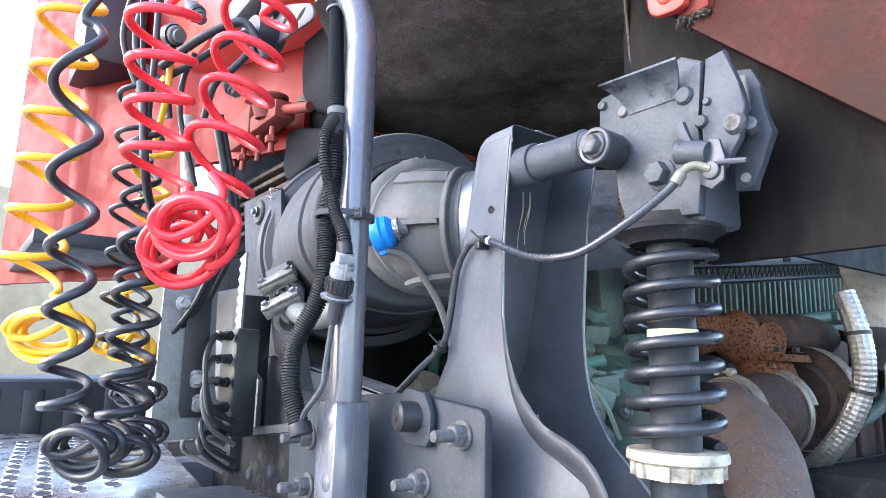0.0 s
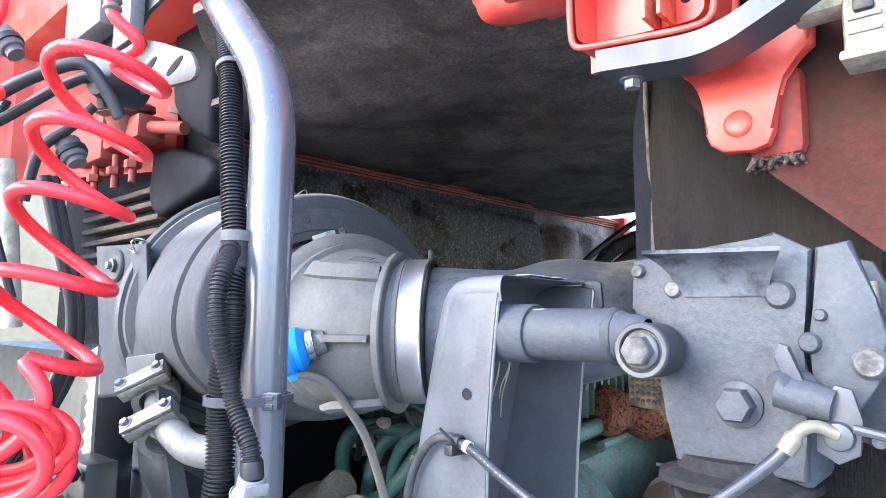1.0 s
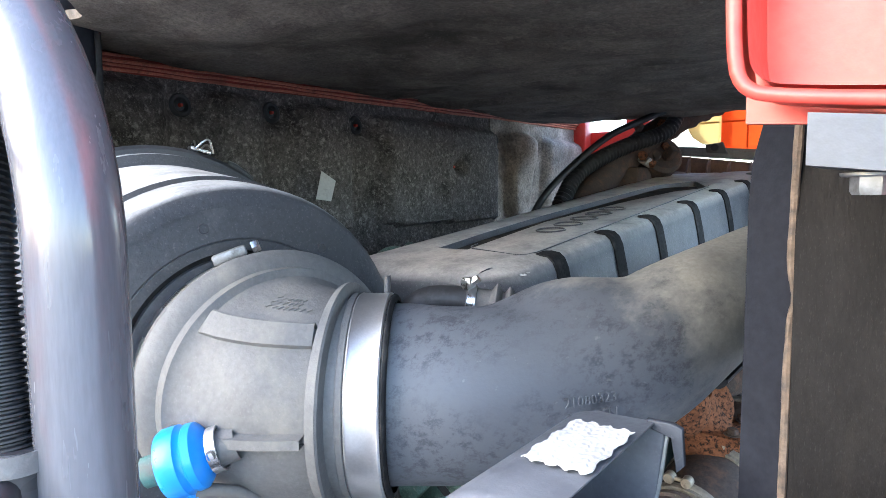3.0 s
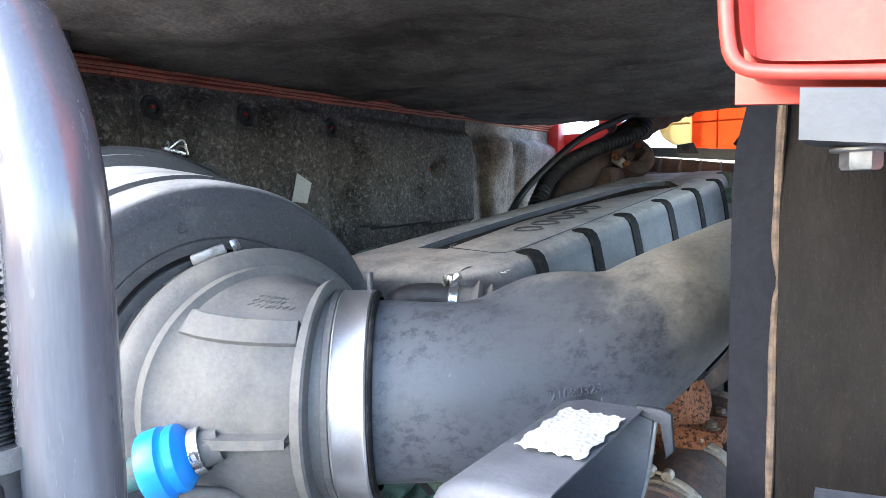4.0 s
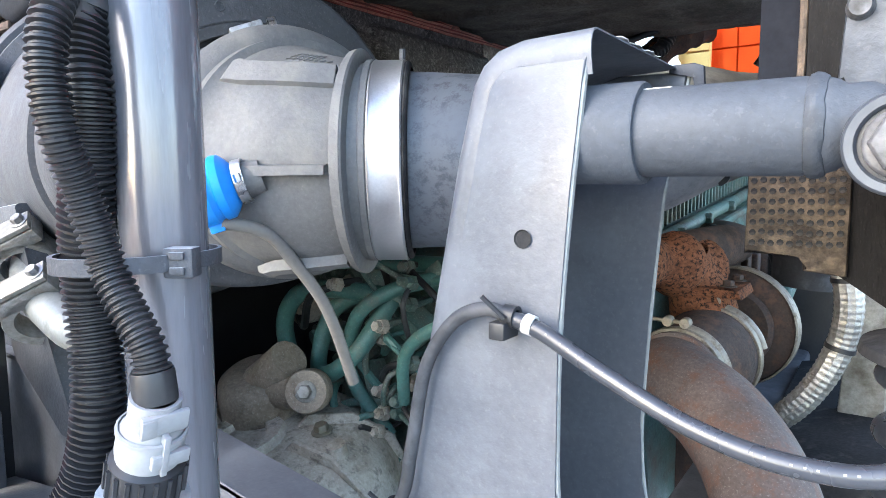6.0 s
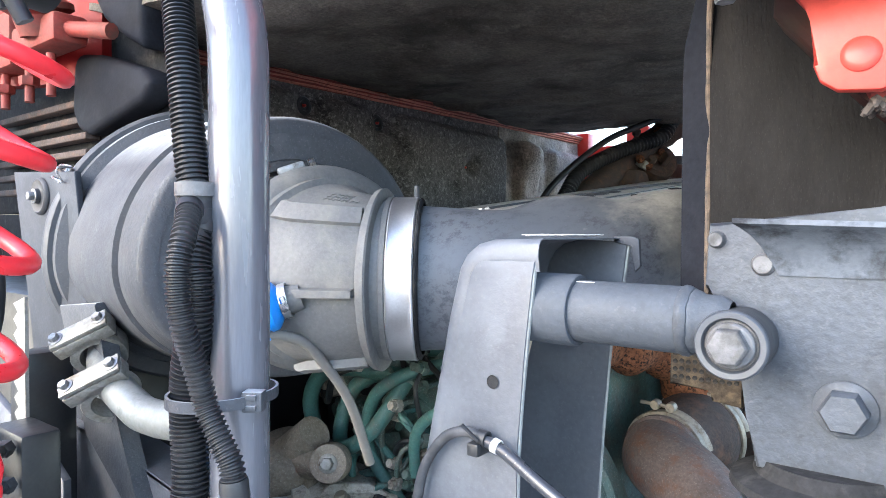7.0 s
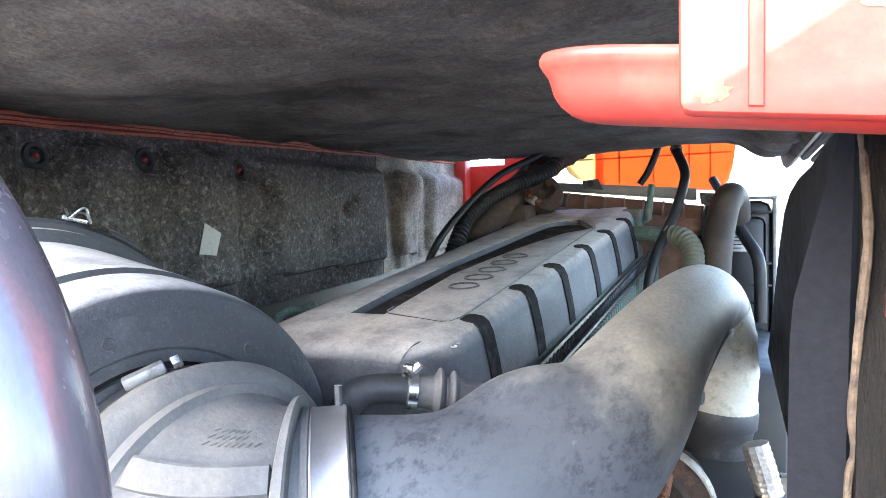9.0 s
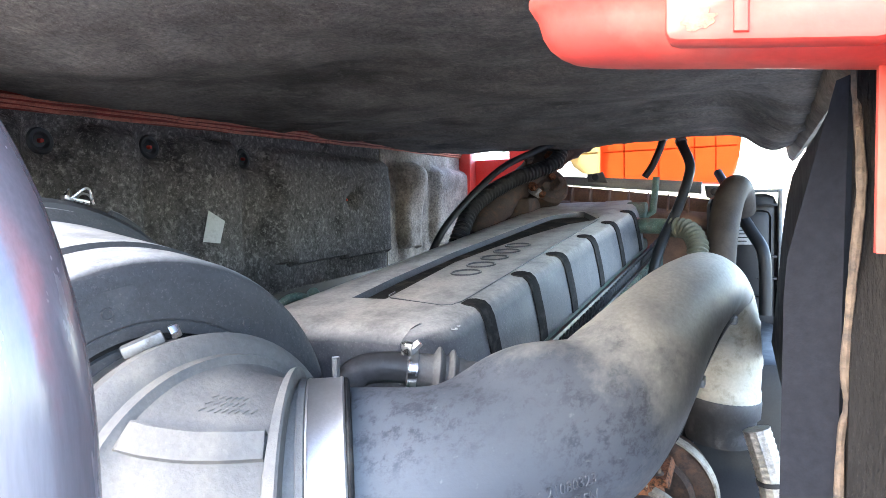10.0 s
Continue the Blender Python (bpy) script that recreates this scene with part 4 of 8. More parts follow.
# flywheel housing behind the engine
bm = bmesh.new()
lathe(bm, [(0, 0), (0.20, 0), (0.235, -0.02), (0.24, -0.06), (0.25, -0.065), (0.25, -0.10), (0.21, -0.12), (0, -0.12)], axis((-0.1, -0.30, 1.08), (0, -1, 0)), 40)
part("flywheel_housing", bm, M_GREEN, ENG)
for k in range(10):
    a = 2 * math.pi * k / 10
    bolt(ENG, (-0.1 + 0.228 * math.cos(a), -0.301, 1.08 + 0.228 * math.sin(a)), (0, -1, 0), 0.016)
for n_, (pts, r) in enumerate((([(-0.32, -0.38, 1.19), (-0.32, -0.40, 1.27), (-0.29, -0.40, 1.32), (-0.24, -0.38, 1.33), (-0.15, -0.34, 1.32)], 0.013),
                ([(-0.13, -0.38, 1.33), (-0.16, -0.42, 1.26), (-0.22, -0.42, 1.22), (-0.25, -0.40, 1.24), (-0.24, -0.38, 1.30), (-0.20, -0.34, 1.33)], 0.012),
                ([(-0.06, -0.36, 1.36), (-0.12, -0.40, 1.34), (-0.17, -0.41, 1.30), (-0.19, -0.40, 1.22), (-0.14, -0.38, 1.14)], 0.010),
                ([(-0.42, -0.36, 1.36), (-0.30, -0.37, 1.36), (-0.2, -0.36, 1.37), (0.02, -0.33, 1.37)], 0.011),
                ([(-0.10, -0.40, 1.20), (-0.08, -0.42, 1.27), (-0.03, -0.42, 1.31), (0.04, -0.38, 1.33)], 0.008),
                ([(0.0, -0.40, 1.14), (0.01, -0.42, 1.22), (0.05, -0.40, 1.28), (0.09, -0.36, 1.30)], 0.010))):
    bm = bmesh.new()
    sweep(bm, curve(pts, 8), r, 10)
    part("coolant_pipe", bm, M_GREENHOSE, ENG)
for k in range(34):
    bm = bmesh.new()
    x, z = random.uniform(-0.34, 0.06), random.uniform(1.14, 1.38)
    w_ = random.uniform(0.012, 0.03)
    m = pose(x, random.uniform(-0.36, -0.31), z, random.uniform(-25, 25), random.uniform(-40, 40), random.uniform(-25, 25))
    if k % 2:
        box(bm, (-w_, -w_, -w_ * 0.7), (w_, w_, w_ * 0.7), 0.004, m)
    else:
        lathe(bm, [(0, 0.02), (w_ * 0.6, 0.02), (w_ * 0.7, 0.012), (w_, 0.01), (w_, -0.03), (0, -0.03)], m @ Matrix.Rotation(radians(90), 4, "X"), 14)
    part("valve_body", bm, M_GREEN if k % 4 else M_CAST, ENG)

# small bent lines, unions and leads on the engine's rear face
for k in range(26):
    x, z = random.uniform(-0.24, 0.10), random.uniform(1.15, 1.37)
    a = Vector((x, -0.40 + 0.03 * random.random(), z))
    b = a + Vector((random.uniform(-0.10, 0.10), random.uniform(-0.03, 0.03), random.uniform(-0.10, 0.06)))
    c = b + Vector((random.uniform(-0.06, 0.06), 0.03, random.uniform(-0.08, 0.02)))
    bm = bmesh.new()
    sweep(bm, curve([a + Vector((0, 0.04, 0)), a, a.lerp(b, 0.5) + Vector((0, -0.02, 0.015)), b, c], 6), random.choice((0.0035, 0.0045, 0.006)), 8)
    part("fuel_line", bm, (M_GREEN, M_GREENHOSE, M_GREEN, M_BLACK)[k % 4], ENG)
    bm = bmesh.new()
    hexhead(bm, a, (0, -1, 0.2), 0.018, 0.012)
    hexhead(bm, a + Vector((0, -0.010, 0.002)), (0, -1, 0.2), 0.013, 0.009)
    part("union", bm, (M_GREEN, M_CAST, M_GREEN)[k % 3], ENG)
# gearbox top
GBX = thing("gearbox", (-0.2, -0.55, 0.85), "raw dusty aluminium gearbox housing", "gearbox")
bm = bmesh.new()
lathe(bm, [(0, 0.10), (0.08, 0.098), (0.14, 0.085), (0.17, 0.06), (0.185, 0.02), (0.20, -0.05), (0.22, -0.4), (0.22, -0.5)], axis((-0.26, -0.50, 1.06), (0, -0.25, 1)), 40)
box(bm, (-0.40, -0.60, 0.50), (-0.10, -0.30, 0.92), 0.03)
part("housing", bm, M_CAST, GBX)
m = axis((-0.26, -0.50, 1.06), (0, -0.25, 1))
bm = bmesh.new()
lathe(bm, [(0.03, 0.098), (0.032, 0.108), (0.05, 0.109), (0.055, 0.099)], m, 24)
part("filler_ring", bm, M_CAST, GBX)
for k in range(6):
    bm = bmesh.new()
    a = k * 1.05 + 0.3
    lathe(bm, [(0, 0.10), (0.012, 0.10), (0.014, 0.07), (0.016, 0.05)], m @ Matrix.Translation((0.13 * math.cos(a), 0.13 * math.sin(a), 0.0)), 12)
    part("boss", bm, M_CAST, GBX)
for k in range(9):
    a = 2 * math.pi * k / 9 + 0.1
    bm = bmesh.new()
    slab(bm, [(0.06, 0.092), (0.085, 0.112), (0.14, 0.098), (0.185, 0.055), (0.20, 0.0), (0.17, 0.0), (0.12, 0.06)], 0.008, m @ Matrix.Rotation(a, 4, "Z"), 0.002)
    part("rib", bm, M_CAST, GBX)
for k in range(5):
    a = 2 * math.pi * k / 5 + 0.6
    bolt(GBX, m @ Vector((0.10 * math.cos(a), 0.10 * math.sin(a), 0.096)), m.to_3x3() @ Vector((0, 0, 1)), 0.016, material=M_BRASSY)
bm = bmesh.new()
lathe(bm, [(0, 0.030), (0.040, 0.028), (0.052, 0.018), (0.056, 0.0), (0.058, -0.05), (0.07, -0.12)], axis((-0.293, -0.470, 1.202), (0.15, -0.35, 1)), 28)
sweep(bm, [(-0.232, -0.470, 1.253), (-0.293, -0.470, 1.202), (-0.322, -0.450, 1.122)], [0.026, 0.034, 0.040], 16)
sweep(bm, [(-0.293, -0.470, 1.202), (-0.197, -0.470, 1.216)], [0.030, 0.022], 14)
part("selector_cover", bm, M_TANCAST, GBX, "oily tan selector casting with forked lugs")
for at_, r in (((-0.197, -0.470, 1.216), 0.026), ((-0.322, -0.470, 1.142), 0.032)):
    bm = bmesh.new()
    lathe(bm, [(0.010, 0.016), (r, 0.016), (r + 0.002, 0.012), (r + 0.002, -0.012), (r, -0.016), (0.010, -0.016)], axis(at_, (0.5, -0.8, 0.25)), 26, True)
    part("lug", bm, M_TANCAST, GBX)
    bolt(GBX, Vector(at_) + Vector((0.008, -0.013, 0.004)), (0.5, -0.8, 0.25), 0.016, material=M_ALU)

# ---- turbocharger and exhaust ----
TUR = thing("turbocharger", (0.18, 0.0, 1.1), "rusty turbocharger with clamped dark turbine housing", "turbocharger")
bm = bmesh.new()
sweep(bm, curve([(0.05, -0.17, 1.365), (0.075, -0.11, 1.362), (0.11, -0.05, 1.355), (0.135, 0.01, 1.345), (0.14, 0.055, 1.33)], 8), [0.034 + 0.007 * math.sin(i * 0.7) + 0.0005 * i for i in range(33)], 20)
part("exhaust_manifold", bm, M_RUST, TUR, "flaking rusty exhaust manifold")
bm = bmesh.new()
sweep(bm, curve([(0.13, 0.0, 1.355), (0.150, 0.02, 1.31), (0.165, 0.03, 1.26)], 6), [0.046, 0.044, 0.043, 0.042, 0.042, 0.043, 0.045, 0.046, 0.048, 0.05, 0.05, 0.05, 0.05], 20)
part("manifold_branch", bm, M_RUST, TUR, "flaking rusty branch")
bm = bmesh.new()
sweep(bm, curve([(0.12, 0.04, 1.36), (0.15, 0.10, 1.365), (0.165, 0.18, 1.365), (0.15, 0.30, 1.36), (0.09, 0.42, 1.36)], 8), 0.036, 18)
part("rear_runner", bm, M_DARKRUST, TUR, "dark brown pipe")
bm = bmesh.new()
slab(bm, [(0.10, 1.322), (0.22, 1.318), (0.225, 1.305), (0.10, 1.308)], 0.10, Matrix.Translation((0, -0.03, 0)), 0.003)
part("flange", bm, M_RUST, TUR)
for x, y in ((0.125, -0.02), (0.205, -0.02), (0.125, 0.05), (0.205, 0.05)):
    bolt(TUR, (x, y, 1.322), (0, 0, 1), 0.014, material=M_DARKRUST)
tm = axis((0.165, -0.125, 1.213), (-0.10, -1, 0.0))
bm = bmesh.new()
lathe(bm, [(0, 0.012), (0.050, 0.012), (0.056, 0.006), (0.060, 0.0), (0.056, -0.006), (0.050, -0.014), (0.049, -0.03), (0.058, -0.05), (0.068, -0.075), (0.072, -0.10), (0.071, -0.14), (0.062, -0.155), (0.045, -0.165), (0.040, -0.20), (0, -0.20)], tm, 40)
part("turbine_housing", bm, M_DARKRUST, TUR)
bm = bmesh.new()
cmx = axis((0.188, 0.10, 1.238), (-0.12, -1, 0.0))
lathe(bm, [(0, 0.012), (0.060, 0.012), (0.066, 0.006), (0.066, 0.0), (0.088, -0.002), (0.094, -0.006), (0.0955, -0.012), (0.094, -0.018), (0.0955, -0.024), (0.092, -0.032), (0.075, -0.06), (0.07, -0.11), (0, -0.11)], cmx, 48)
part("compressor_housing", bm, M_DARKRUST, TUR, "dark brown flanged housing")
bm = bmesh.new()
lathe(bm, [(0.0958, -0.002), (0.0985, -0.004), (0.0985, -0.026), (0.0958, -0.028)], cmx, 48, True)
part("backplate_band", bm, M_CLAMP, TUR, "tarnished band")
bm = bmesh.new()
sweep(bm, curve([cmx @ Vector((-0.03, 0.055, 0.03)), cmx @ Vector((-0.065, 0.045, 0.035)), cmx @ Vector((-0.075, 0.01, 0.03)), cmx @ Vector((-0.07, -0.03, 0.01))], 8), 0.0035, 8)
part("oil_line", bm, M_ALU, TUR)
for h, r, turn_ in ((0.0, 0.061, 92), (-0.125, 0.073, 100)):
    bm = bmesh.new()
    lathe(bm, [(r - 0.003, 0.007), (r + 0.002, 0.007), (r + 0.0035, 0.004), (r + 0.0035, -0.004), (r + 0.002, -0.007), (r - 0.003, -0.007)], tm @ Matrix.Translation((0, 0, h)), 44, True)
    CLP = part("v_band_clamp", bm, M_CLAMP, TUR, "tan heat-stained band clamp")
    c = tm @ Vector((0, 0, h))
    top = c + Vector((0, 0, r + 0.010))
    side = Vector((1, -0.1, 0.0)).normalized()
    bm = bmesh.new()
    sweep(bm, [top - side * 0.040, top + side * 0.012], 0.0030, 10)
    part("tee_bolt", bm, M_CLAMP, CLP)
    for k in (-0.016, 0.008):
        bm = bmesh.new()
        lathe(bm, [(0, 0.008), (0.0065, 0.008), (0.0075, 0.006), (0.0075, -0.006), (0.0065, -0.008), (0, -0.008)], axis(top + side * k, (0, -1, 0)), 16)
        part("trunnion", bm, M_CLAMP, CLP)
    bm = bmesh.new()
    strap = [c + (r + 0.0045) * Vector((math.sin(a), 0.0, math.cos(a))) for a in (0.12 + 0.11 * k for k in range(12))]
    sweep(bm, strap, 0.0062, 8, flat=0.35)
    part("strap", bm, M_CLAMP, CLP)
EXH = thing("exhaust_pipe", (0.3, -0.4, 0.9), "brown heat-stained bent exhaust pipe", "exhaust pipe")
bm = bmesh.new()
sweep(bm, curve([(0.164, -0.128, 1.213), (0.166, -0.150, 1.212), (0.195, -0.180, 1.207), (0.240, -0.215, 1.190), (0.285, -0.262, 1.155), (0.315, -0.305, 1.10), (0.33, -0.33, 1.02), (0.335, -0.34, 0.85), (0.335, -0.34, 0.5)], 8), [0.050, 0.052, 0.053, 0.054, 0.055] + [0.0555] * 60, 32)
part("pipe", bm, M_RUSTPIPE, EXH)
bm = bmesh.new()
lathe(bm, [(0.050, 0.010), (0.060, 0.008), (0.060, -0.002), (0.050, -0.004)], axis((0.165, -0.138, 1.213), (-0.1, -1, 0)), 36, True)
part("flange", bm, M_RUSTPIPE, EXH)
SLV = thing("heat_sleeve", (0.26, -0.05, 1.1), "silver woven heat sleeve over a hose", "heat sleeve")
bm = bmesh.new()
sl = even(curve([(0.334, -0.058, 1.415), (0.346, -0.061, 1.375), (0.355, -0.063, 1.335), (0.356, -0.062, 1.30), (0.349, -0.058, 1.262), (0.330, -0.060, 1.215), (0.30, -0.06, 1.17), (0.25, -0.05, 1.12)], 10), 0.0022)
rows = []
for i, (p, u, v) in enumerate(frames_along(sl)):
    row = []
    for k in range(24):
        a = 2 * math.pi * k / 24
        q = 0.0165 + 0.0011 * math.sin(a * 6 + i * 0.85) * math.sin(a * 6 - i * 0.85)
        row.append(bm.verts.new(p + q * (math.cos(a) * u + math.sin(a) * v)))
    rows.append(row)
for a, b in zip(rows, rows[1:]):
    for k in range(24):
        bm.faces.new((a[k], a[(k + 1) % 24], b[(k + 1) % 24], b[k]))
bm.faces.new(rows[0])
part("woven_tube", bm, M_FOIL, SLV)
for k, z in enumerate((1.35, 1.26)):
    bm = bmesh.new()
    lathe(bm, [(0.0168, -0.003), (0.0185, -0.003), (0.0185, 0.003), (0.0168, 0.003)], axis((0.352 - 0.003 * k, -0.0622 + 0.0042 * k, z), (-0.1 + 0.35 * k, 0, 1)), 24, True)
    part("tie", bm, M_BLACK, SLV)
# dark blocks and lines added low on the engine's side, against bright background
OCL = thing("side_filler", (0.12, 0.5, 0.8), "dark filler block added on the engine's side", "oil cooler")
bm = bmesh.new()
box(bm, (0.062, 0.22, 0.85), (0.17, 0.98, 1.36), 0.02)
part("body", bm, M_DARKRUST, OCL)
for k in range(6):
    bm = bmesh.new()
    box(bm, (0.165, 0.27 + 0.11 * k, 0.90), (0.182, 0.30 + 0.11 * k, 1.33), 0.004)
    part("rib", bm, M_DARKRUST, OCL)
bm = bmesh.new()
box(bm, (0.165, 0.50, 0.80), (0.42, 1.02, 1.38), 0.03)
part("guard", bm, M_BLACK, OCL, "black block added to fill the bright gap")
for k, (y, z) in enumerate(((0.24, 1.33), (0.45, 1.30), (0.68, 1.33))):
    bm = bmesh.new()
    sweep(bm, curve([(0.10, y - 0.12, z - 0.16), (0.20, y - 0.06, z - 0.10), (0.235, y, z - 0.02), (0.20, y + 0.07, z + 0.03), (0.10, y + 0.10, z + 0.05)], 8), 0.011 + 0.003 * (k % 2), 12)
    part("pipe", bm, (M_BLACK, M_GREEN, M_RUBBER)[k], OCL)
SPB = thing("spring_hanger", (0.45, 0.0, 1.0), "grey steel spring hanger plate beside the chassis rail", "hanger")
bm = bmesh.new()
slab(bm, [(0.262, 1.06), (0.27, 1.135), (0.34, 1.15), (0.75, 1.15), (0.75, 1.06)], 0.55, Matrix.Translation((0, -0.20, 0)), 0.006)
part("plate", bm, M_MATT, SPB)
bm = bmesh.new()
slab(bm, [(0.30, 1.14), (0.31, 1.30), (0.325, 1.345), (0.345, 1.345), (0.352, 1.30), (0.36, 1.14)], 0.02, Matrix.Translation((0.045, 0.02, 0)), 0.004)
part("upright", bm, M_ALU, SPB, "dusty cast upright")
for x, y in ((0.42, -0.16), (0.52, -0.16), (0.42, 0.0)):
    bolt(SPB, (x, y, 1.15), (0, 0, 1), 0.018, material=M_GALV)

# ---- air filter and intake ----
FIL = thing("air_filter", (-0.3, -0.55, 1.25), "large round dusty grey plastic air filter housing", "air filter")
FAX = Vector((-0.956, 0.292, 0))
fm = axis((-0.098, -0.612, 1.506), FAX)


def flat_foot(bm, level, k):
    """The round housing is drawn flat below its middle."""
    for v in bm.verts:
        if v.co.z < level:
            v.co.z = level - (level - v.co.z) * k
    return bm


bm = bmesh.new()
lathe(bm, [(0.150, 0.0), (0.162, 0.0005), (0.1672, 0.004), (0.170, 0.012), (0.175, 0.060), (0.1755, 0.072), (0.171, 0.074), (0.171, 0.080), (0.180, 0.083), (0.198, 0.27), (0.200, 0.30), (0.214, 0.305), (0.216, 0.325), (0.205, 0.327)], fm, 80)
part("body", flat_foot(bm, 1.506, 0.76), M_PLAST, FIL, "dusty grey plastic drum")
bm = bmesh.new()
lathe(bm, [(0.08, 0.004), (0.1035, 0.004), (0.1045, 0.0095), (0.1085, 0.0095), (0.1095, 0.002), (0.1185, 0.0005), (0.1195, 0.0018), (0.1210, 0.0005), (0.1625, 0.0012), (0.164, 0.006)], fm, 80)
part("end_face", flat_foot(bm, 1.506, 0.76), M_DISC, FIL, "dark end face")
# matt black ring gives the gap behind the elbow its shade by colour
bm = bmesh.new()
lathe(bm, [(0.1038, 0.0085), (0.1092, 0.0085), (0.1092, 0.0105), (0.1038, 0.0105)], fm, 64)
part("recess", flat_foot(bm, 1.506, 0.76), M_MATT, FIL, "black ring shading the recess behind the elbow")
for a in (-0.65, 0.25, 0.9):
    bm = bmesh.new()
    lathe(bm, [(0, 0.0004), (0.0035, 0.0004), (0.0040, -0.0003), (0.0046, -0.0003), (0.0052, 0.0010)], fm @ Matrix.Translation((0.134 * math.sin(a), 0.134 * math.cos(a), 0)), 16)
    part("moulded_boss", bm, M_DISC, FIL)
bm = bmesh.new()
lathe(bm, [(0.200, 0.322), (0.222, 0.324), (0.227, 0.330), (0.227, 0.350), (0.221, 0.356), (0.221, 0.368), (0.214, 0.372), (0.206, 0.376), (0.203, 0.398), (0.190, 0.418), (0.172, 0.424), (0.165, 0.420),
           (0.158, 0.424), (0.13, 0.437), (0.08, 0.445), (0.0, 0.447)], fm, 80)
LID = part("lid", flat_foot(bm, 1.506, 0.84), M_LID, FIL, "domed grey plastic lid with moulded rings")
for a in (-0.27, -1.35, 2.4, 1.05):
    bm = bmesh.new()
    p = fm @ Vector((0.229 * math.sin(a), 0.229 * math.cos(a), 0.345))
    out = (fm.to_3x3() @ Vector((math.sin(a), math.cos(a), 0))).normalized()
    sd = FAX.cross(out)
    for k in (-1, 1):
        sweep(bm, curve([p + sd * 0.012 * k - FAX * 0.035, p + out * 0.010 + sd * 0.011 * k - FAX * 0.018, p + out * 0.012 + sd * 0.008 * k, p + out * 0.003 + sd * 0.006 * k + FAX * 0.012], 6), 0.0014, 6)
    sweep(bm, curve([p + sd * 0.012 - FAX * 0.035, p + out * 0.015 - FAX * 0.040, p - sd * 0.012 - FAX * 0.035], 6), 0.0014, 6)
    box(bm, (-0.009, -0.014, -0.001), (0.009, 0.014, 0.004), 0.001, axis(p - FAX * 0.01, out))
    part("wire_clip", bm, M_STEEL, LID, "bent wire lid clip")
bm = bmesh.new()
pts = [fm @ Vector((0.228 * math.sin(a), 0.228 * math.cos(a), 0.342)) for a in (-0.46, -0.50, -0.55, -0.60, -0.64)]
sweep(bm, pts, [0.0065, 0.0072, 0.0065, 0.006, 0.005], 12)
part("rim_catch", bm, M_PLAST, LID, "grey rim catch")
# moulded rib on the side that faces backwards
for ax_, rr in ((0.236, 0.0022), (0.247, 0.0022)):
    bm = bmesh.new()
    sweep(bm, [fm @ Vector(((0.1806 + 0.0963 * (ax_ - 0.083)) * math.sin(-0.72 - 0.03 * k), (0.1806 + 0.0963 * (ax_ - 0.083)) * math.cos(-0.72 - 0.03 * k), ax_)) for k in range(40)], rr, 8)
    part("moulded_rib", bm, M_DISC, FIL)
# strut web below the lid
bm = bmesh.new()
slab(bm, [(-0.40, 1.45), (-0.33, 1.30), (-0.24, 1.24), (-0.20, 1.24), (-0.27, 1.36), (-0.30, 1.46)], 0.02, Matrix.Translation((0, -0.745, 0)), 0.003)
part("foot_web", bm, M_PLAST, FIL)

# elbow: rings (x, y, turn, radius)
RINGS = [(-0.098, -0.597, -16, 0.103), (-0.090, -0.599, -16, 0.110), (-0.070, -0.604, -16, 0.1205), (-0.054, -0.6085, -16, 0.1235), (-0.045, -0.611, -15.5, 0.1175), (-0.0415, -0.6118, -15, 0.109),
         (-0.034, -0.6130, -13, 0.1085), (-0.0325, -0.6132, -12, 0.102), (-0.022, -0.6120, -6, 0.0960), (-0.008, -0.6070, 5, 0.0925), (0.000, -0.6000, 14, 0.0905), (0.0094, -0.5896, 25.5, 0.0880), (0.0104, -0.5889, 26.5, 0.0960),
         (0.0142, -0.5871, 28.5, 0.0970), (0.0153, -0.5868, 29, 0.0955), (0.0158, -0.5865, 29.5, 0.085), (0.0225, -0.5825, 31, 0.0845), (0.045, -0.567, 34, 0.080)]
bm = bmesh.new()
SEG = 72
rows = []
for x, y, a, r in RINGS:
    w = Vector((math.cos(radians(a)), math.sin(radians(a)), 0))
    s = Vector((w.y, -w.x, 0))
    rows.append([bm.verts.new(Vector((x, y, 1.494)) + r * (math.cos(t) * s + math.sin(t) * Vector((0, 0, 1)))) for t in (2 * math.pi * k / SEG for k in range(SEG))])
for row, k in zip(rows, (0.85, 0.85, 0.85, 0.85, 0.86, 0.88, 0.90, 0.92, 0.96)):
    for v in row:
        if v.co.z < 1.494:
            v.co.z = 1.494 - (1.494 - v.co.z) * k
for a, b in zip(rows, rows[1:]):
    for k in range(SEG):
        bm.faces.new((a[k], a[(k + 1) % SEG], b[(k + 1) % SEG], b[k]))
ELB = part("elbow", bm, M_ELBOW, FIL, "light grey moulded elbow with stiffening webs")


def elbow_at(k, t, extra=0.0):
    """A place on the elbow's skin: k along its rings, t degrees up from the side that faces backwards."""
    i = min(int(k), len(RINGS) - 2)
    f = k - i
    x, y, a, r = [RINGS[i][n] * (1 - f) + RINGS[i + 1][n] * f for n in range(4)]
    w = Vector((math.cos(radians(a)), math.sin(radians(a)), 0))
    s = Vector((w.y, -w.x, 0))
    t = radians(t)
    return Vector((x, y, 1.494)) + (r + extra) * (math.cos(t) * s + math.sin(t) * Vector((0, 0, 1)))


